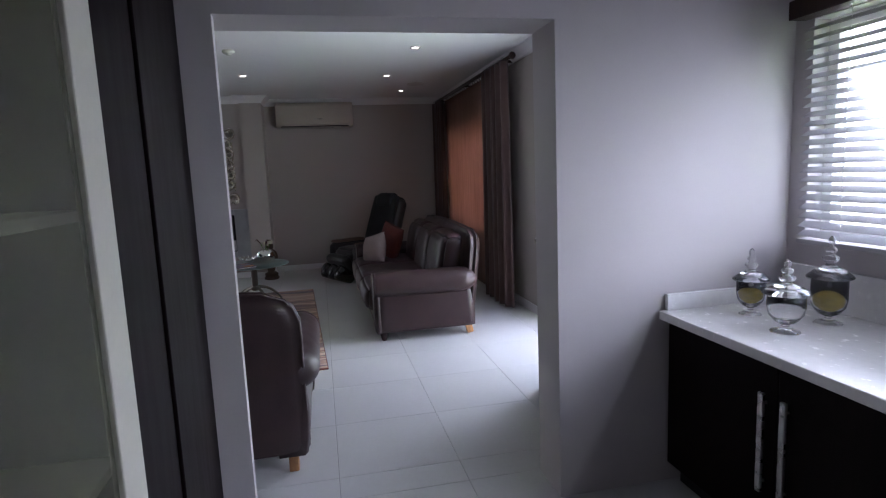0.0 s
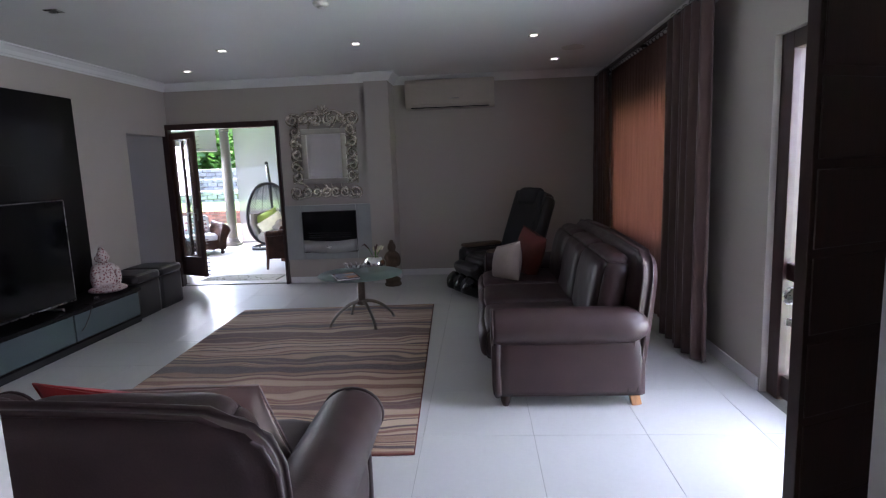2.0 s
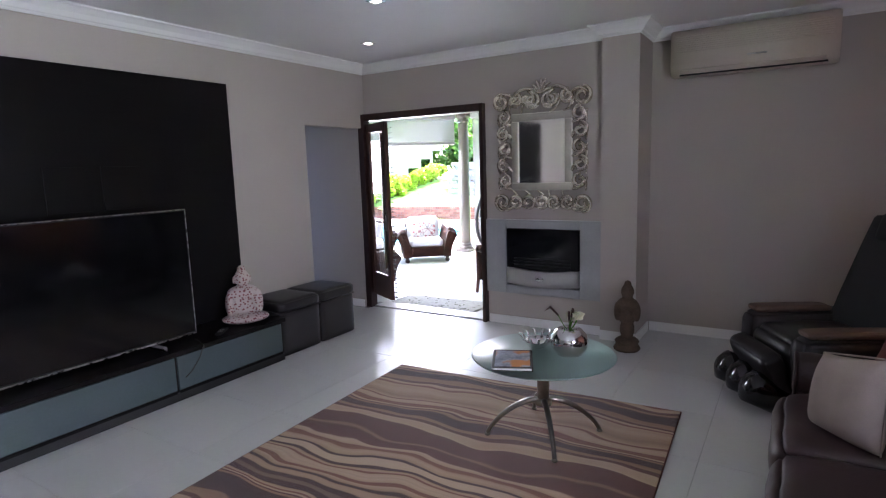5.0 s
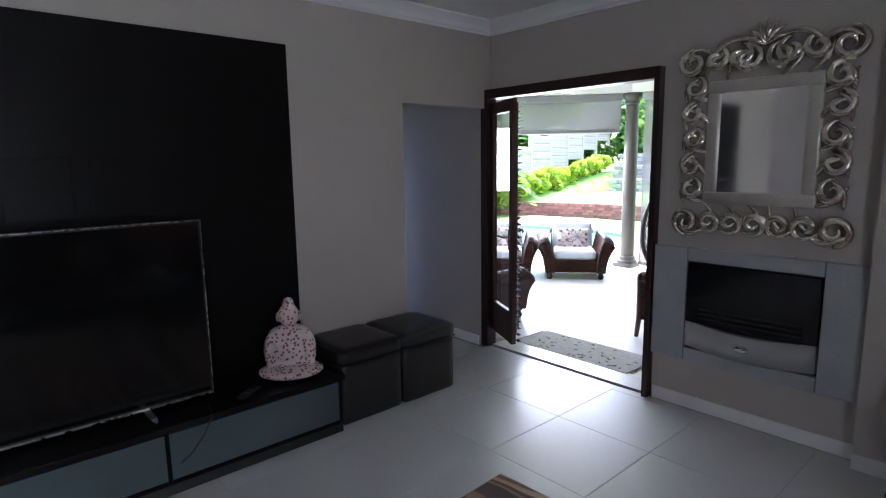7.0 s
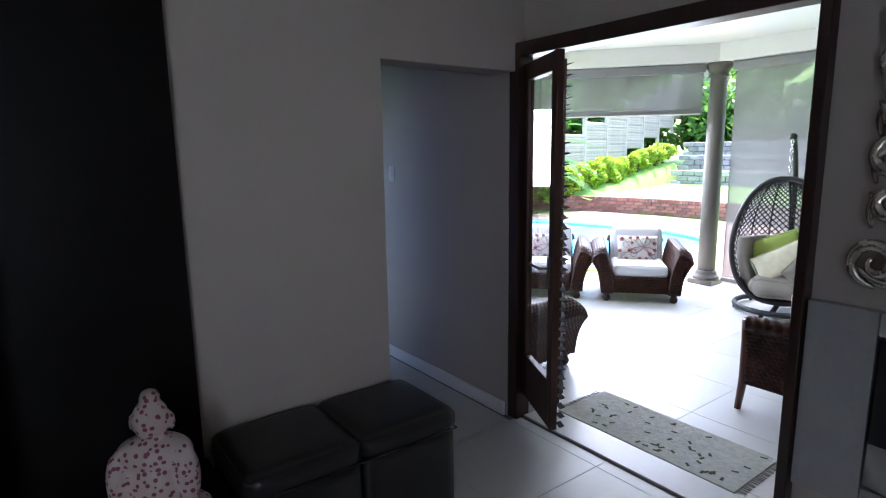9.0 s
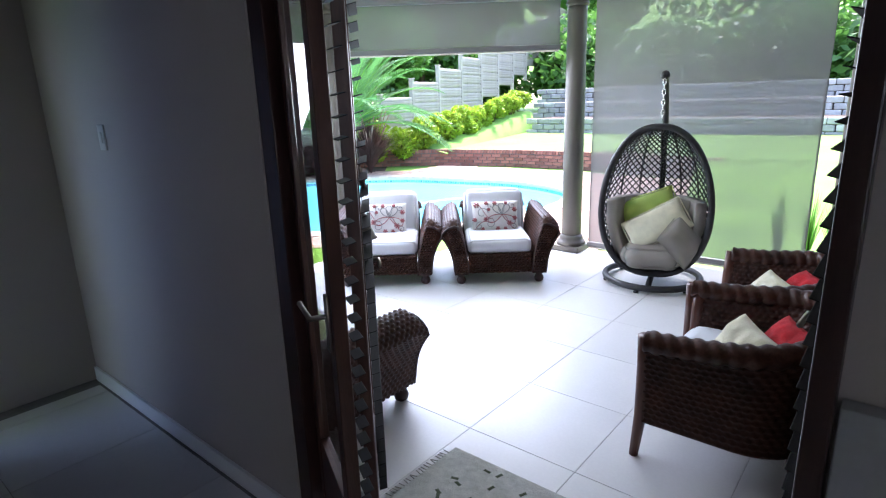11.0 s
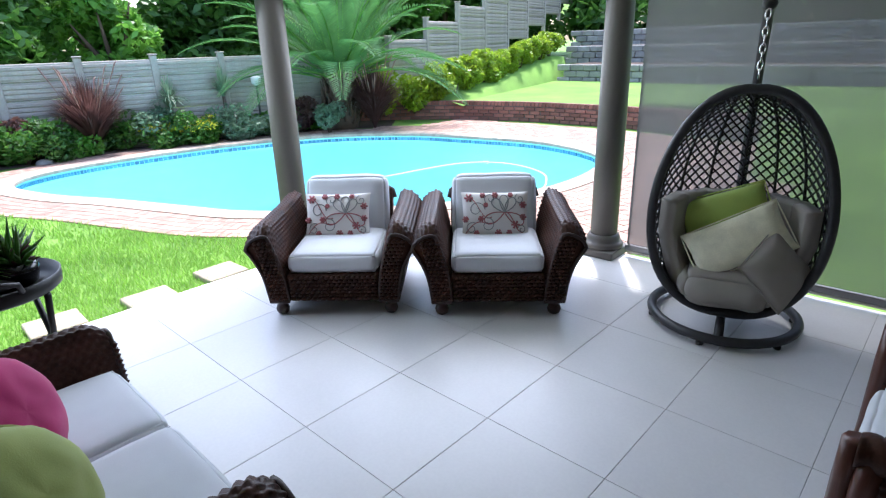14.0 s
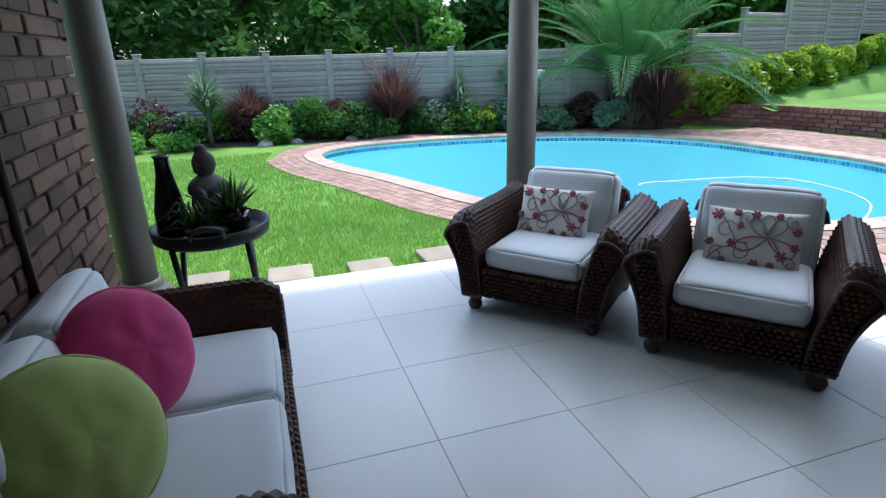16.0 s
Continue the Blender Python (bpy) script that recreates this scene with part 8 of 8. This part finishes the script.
bush(-13.55, 10.05, BZ, 0.28, 0.36, M["leaf_bright"], 0.045, 49, "small bright green shrub in the bed")
bush(-12.5, 17.5, BZ + 0.1, 0.60, 1.05, M["leaf_lime"], 0.06, 50, "golden yellow-green clipped shrub", "golden hedge shrubs", 2200)
bush(-12.05, 18.25, BZ + 0.2, 0.50, 0.75, M["leaf_lime"], 0.06, 51, "golden yellow-green clipped shrub", "golden hedge shrubs", 1900)
for k in range(10):
    f = k / 9
    bush(-11.75 - 0.55 * f * 2.2, 18.75 + 6.4 * f, 0.26 + 0.72 * f, 0.41, 0.84, M["leaf_lime"], 0.06, 60 + k, "golden yellow-green clipped shrub on the slope", "golden hedge shrubs", 2600)
for k, (x, y, r) in enumerate(((-13.42, 9.75, 0.14), (-13.40, 11.3, 0.13), (-13.9, 8.0, 0.12), (-13.46, 10.3, 0.11))):
    s = thing("bed_rock", pose(x, y, BZ + 0.02, 0, 0, 40 * k), "rounded brown rock at the bed edge", "rock", "bed edge rocks")
    bm = bmesh.new()
    bmesh.ops.create_icosphere(bm, subdivisions=3, radius=r)
    for v in bm.verts:
        v.co *= 1 + 0.25 * noise.noise(v.co * 6 + Vector((k, 0, 0)))
        v.co.z *= 0.65
    part("stone", bm, M["stone"], s)

bed_filler()


def palm():
    t = thing("palm_tree", pose(-12.45, 16.55, BZ), "young date palm with long arching fronds", "palm tree")
    part("trunk", turned([(0.30, 0), (0.34, 0.2), (0.30, 0.6), (0.22, 0.95), (0.12, 1.15)], 16), M["trunk"], t)
    rng = random.Random(5)
    boots = []
    for k in range(70):
        a, z = k * 2.4, 0.12 + 0.013 * k
        r = 0.31 - 0.1 * max(0, z - 0.5)
        boots.append(tube([(r * math.cos(a), r * math.sin(a), z), ((r + 0.09) * math.cos(a), (r + 0.09) * math.sin(a), z + 0.16), ((r + 0.12) * math.cos(a), (r + 0.12) * math.sin(a), z + 0.34)], [0.035, 0.022, 0.006], 5))
    part("leaf_base", joined(*boots), M["trunk"], t, "old cut leaf bases")
    for k in range(46):
        a = k * 2.39996
        e = 1.45 - 1.15 * (k / 45) ** 0.8 + rng.uniform(-0.08, 0.08)
        L = rng.uniform(2.5, 3.3)
        spine, d = [], Vector((math.cos(a) * math.cos(e), math.sin(a) * math.cos(e), math.sin(e)))
        p = Vector((0.1 * math.cos(a), 0.1 * math.sin(a), 0.95))
        n = 30
        for i in range(n + 1):
            spine.append(p.copy())
            p = p + d * (L / n)
            d = (d + Vector((0, 0, -0.052 * (0.35 + i / n)))).normalized()
        fr = part("frond_spine", tube(spine[::2], [0.02 - 0.017 * i / 15 for i in range(16)], 5), M["leaf_bright"], t)
        quads = []
        for i in range(4, n):
            q, dd = spine[i], (spine[min(i + 1, n)] - spine[i - 1]).normalized()
            sd = dd.cross(Vector((0, 0, 1)))
            sd = sd.normalized() if sd.length > 1e-3 else Vector((1, 0, 0))
            up = sd.cross(dd).normalized()
            ll = 0.50 * math.sin(math.pi * min(1, 0.18 + 0.80 * i / n)) ** 0.8
            for h in (0, 0.5):
                q2 = q + dd * (L / n * h)
                for s in (1, -1):
                    v = (sd * s * 0.75 + dd * 0.62 + up * 0.22 + Vector((rng.uniform(-.05, .05), rng.uniform(-.05, .05), -0.12))).normalized()
                    w = dd * 0.013
                    tip = q2 + v * ll + Vector((0, 0, -0.05 * ll))
                    mid = q2 + v * ll * 0.5
                    quads.append([q2 - w, mid - w * 1.3, tip, mid + w * 1.3])
        ob = new("leaflet", quick_mesh("leaflet", np.array([[tuple(v) for v in f] for f in quads]), 4, M["palm"]))
        ob.parent = fr


palm()


def garden_lamp():
    l = thing("garden_lamp", pose(-13.0, 14.95, BZ), "black garden lamp post with a white glass shade", "garden lamp")
    part("post", turned([(0.05, 0), (0.05, 0.02), (0.022, 0.04), (0.02, 0.95), (0.03, 0.97)], 14), M["black"], l)
    part("shade", turned([(0.04, 0.971), (0.085, 1.02), (0.095, 1.10), (0.09, 1.13), (0.03, 1.15)], 18), M["white_plastic"], l, "white glass shade")


garden_lamp()

# ---- lawn blades, slabs, reeds ----


def lawn_blades():
    rng = np.random.default_rng(3)
    pts = []
    for x0, x1, y0, y1, n in ((-8.6, -6.42, 8.2, 11.6, 26000), (-12.5, -8.6, 6.5, 11.0, 22000)):
        p = np.stack([rng.uniform(x0, x1, n), rng.uniform(y0, y1, n)], 1)
        pts.append(p)
    p = np.concatenate(pts)
    ring = ring_offset(pool_ring, 0.275 + 0.56)
    keep = np.array([not inside_ring(ring, x, y) and not any(abs(x - sx) < 0.15 and abs(y - sy) < 0.14 for sx, sy in SLABS) for x, y in p])
    p = p[keep]
    n = len(p)
    a, l = rng.uniform(0, 6.28, n), rng.uniform(0.025, 0.06, n)
    w = 0.004 + 0.003 * (p[:, 0] < -8.6)
    base = np.concatenate([p, np.full((n, 1), GZ)], 1)
    sd = np.stack([np.cos(a), np.sin(a), 0 * a], 1) * w[:, None]
    tip = base + np.stack([np.cos(a + 1.5) * l * 0.6, np.sin(a + 1.5) * l * 0.6, l], 1)
    ob = new("lawn_grass", quick_mesh("lawn_grass", np.stack([base - sd, base + sd, tip], 1), 3, M["blade"]))
    tagged(ob, "short bright green lawn grass blades", "grass", kind="stuff")


SLABS = [(-6.72, 9.73), (-6.64, 10.30), (-6.72, 10.86), (-6.80, 9.15)]
for k, (x, y) in enumerate(SLABS):
    s = thing("stepping_slab", pose(x, y, GZ - 0.01, 0, 0, (k * 7) % 5 - 2), "sandy stone stepping slab beside the terrace", "paving slab", "stepping slabs")
    part("slab", bevel_box(0.30, 0.32, 0.05, 0.012, 2, (0, 0, 0), True), M["slab"], s)
lawn_blades()
for k in range(4):
    grass_tuft(-2.75 + 0.22 * k, 13.45 + 0.1 * (k % 2), GZ, 0.16, 0.8, M["leaf_bright"], 80 + k, "upright green reeds outside the terrace", 60, 0.2, 0.008)

# ---- east side of the terrace: brick panel, pier, mantel ----


def brick_face(parent, along, start, end, z0, z1, fixed, inward, skip=None, limit=300, mat=None):
    """Stretcher-bond bricks on a wall face; past the limit they are joined."""
    mat = mat or M["brick"]
    full = bpy_mesh_from("brick", bevel_box(0.222, 0.03, 0.073, 0.005, 1), mat)
    half = bpy_mesh_from("brick", bevel_box(0.106, 0.03, 0.073, 0.005, 1), mat)
    count, rest = 0, []
    rows = int((z1 - z0) / 0.084)
    for r in range(rows):
        s = start + (0 if r % 2 else -0.117)
        while s < end:
            a, b = max(s, start), min(s + 0.222, end)
            z = z0 + 0.042 + r * 0.084
            if b - a > 0.05 and not (skip and skip((a + b) / 2, z)):
                me = full if b - a > 0.2 else half
                k = (b - a) / (0.222 if me is full else 0.106)
                jig = inward * random.uniform(-0.006, 0.008)
                m = pose((a + b) / 2, fixed + jig, z) if along == "x" else pose(fixed + jig, (a + b) / 2, z, 0, 0, 90)
                m = m @ pose(0, 0, 0, random.uniform(-1.5, 1.5), random.uniform(-0.8, 0.8), random.uniform(-1.5, 1.5)) @ Matrix.Diagonal((k * random.uniform(0.97, 1.0), 1, random.uniform(0.93, 1.0), 1))
                if count < limit:
                    ob = new("brick", me)
                    ob.parent = parent
                    ob.matrix_basis = m
                    count += 1
                else:
                    rest.append(m)
            s += 0.234
    if rest:
        unit = as_data(bevel_box(0.222, 0.03, 0.073, 0.005, 1))
        o = part("brick_courses", joined(*[moved(unit, m) for m in rest]), mat, parent, "", False)
        o["kind"] = "stuff"


east = tagged(new("brick_panel"), "rough brown face brick panel on the terrace wall", kind="structure")
part("mortar_bed", boxes_data([(-1.982, -1.942, 9.40, 10.72, 0, 1.70)]), M["mortar"], east, "", False)
brick_face(east, "y", 9.40, 10.72, 0.0, 1.70, -1.99, -1)
pier = tagged(new("brick_pier"), "brown face brick pier at the terrace end", kind="structure")
part("mortar_bed", boxes_data([(-2.13, -1.945, 12.76, 13.04, 0, 2.54)]), M["mortar"], pier, "", False)
brick_face(pier, "x", -2.14, -1.945, 0.0, 2.54, 12.752, -1)
brick_face(pier, "y", 12.76, 13.04, 0.0, 2.54, -2.138, -1)
M["corbel"] = material("pale_cast_stone", (0.42, 0.40, 0.36), 0.85, scale=14, vary=0.2, bump=0.6)
mantel = thing("stone_mantel", pose(0, 0, 0), "grey plaster mantel on a carved pale stone corbel", "mantel")
box_part("shelf", mantel, M["plaster_grey"], -2.10, -1.943, 9.1, 10.9, 1.90, 2.06, 0.01)
part("corbel", moved(as_data(soft_box(0.15, 0.20, 0.19, 0.05, 0.02, 4, 12)), pose(-2.02, 10.62, 1.805)), M["corbel"], mantel, "carved pale stone corbel")
part("corbel_scroll", joined(*[moved(tube([(0, -0.08, 0), (0, 0.08, 0)], 0.025, 10), pose(-2.095 + 0.012 * k, 10.62, 1.745 + 0.05 * k)) for k in range(3)]), M["corbel"], mantel)


pipe = thing("downpipe", pose(-4.95, 8.806, 0), "slim dark brown pipe fixed to the brick wall", "pipe")
part("tube", tube([(0, 0.012, 0.0), (0, 0.012, 2.54)], 0.016, 10), M["dark_wood"], pipe)
part("clip", joined(*[as_data(bevel_box(0.05, 0.02, 0.02, 0.004, 1, (0, 0.006, z))) for z in (0.4, 1.3, 2.2)]), M["dark_wood"], pipe, "", False)
sw = thing("light_switch", pose(-4.75, 8.649, 1.45), "small white wall switch in the passage", "switch")
part("plate", bevel_box(0.07, 0.008, 0.115, 0.004, 2, (0, -0.004, 0)), M["white_plastic"], sw)
part("rocker", bevel_box(0.03, 0.006, 0.05, 0.003, 2, (0, -0.0105, 0)), M["white_plastic"], sw)

# ---- pieces of the floors and the house wall ----
house = tagged(new("brick_wall"), "weathered brown face brick house wall", kind="structure")
brick_face(house, "x", -6.15, -3.525, 0.0, 2.54, 8.787, 1)
brick_face(house, "y", 8.66, 8.775, 0.0, 2.54, -6.155, -1)
lay_tiles(floor_base, TILE, 0.338, 6.75, (-3.43, 2.45, 2.18, 8.70), M["tile"], "tile")
lay_tiles(floor_base, TILE, 0.338, 6.75, (-5.4, -3.434, 7.81, 8.634), M["tile"], "tile")
lay_tiles(floor_base, TILE, 0.338, 6.75, (-0.74, 2.6, -1.85, 2.178), M["tile"], "tile")
lay_tiles(floor_base, TILE, 0.338, 6.75, (-0.42, 2.45, 8.70, 9.09), M["tile"], "tile")
lay_tiles(terrace, 0.565, -4.508, 10.705, (-6.40, -1.955, 8.928, 12.97), M["tile_out"], "tile", 0.0, 0.004, on_terrace)
lay_tiles(terrace, 0.565, -4.508, 10.705, (-6.40, -3.52, 8.81, 8.926), M["tile_out"], "tile", 0.0, 0.004, on_terrace)
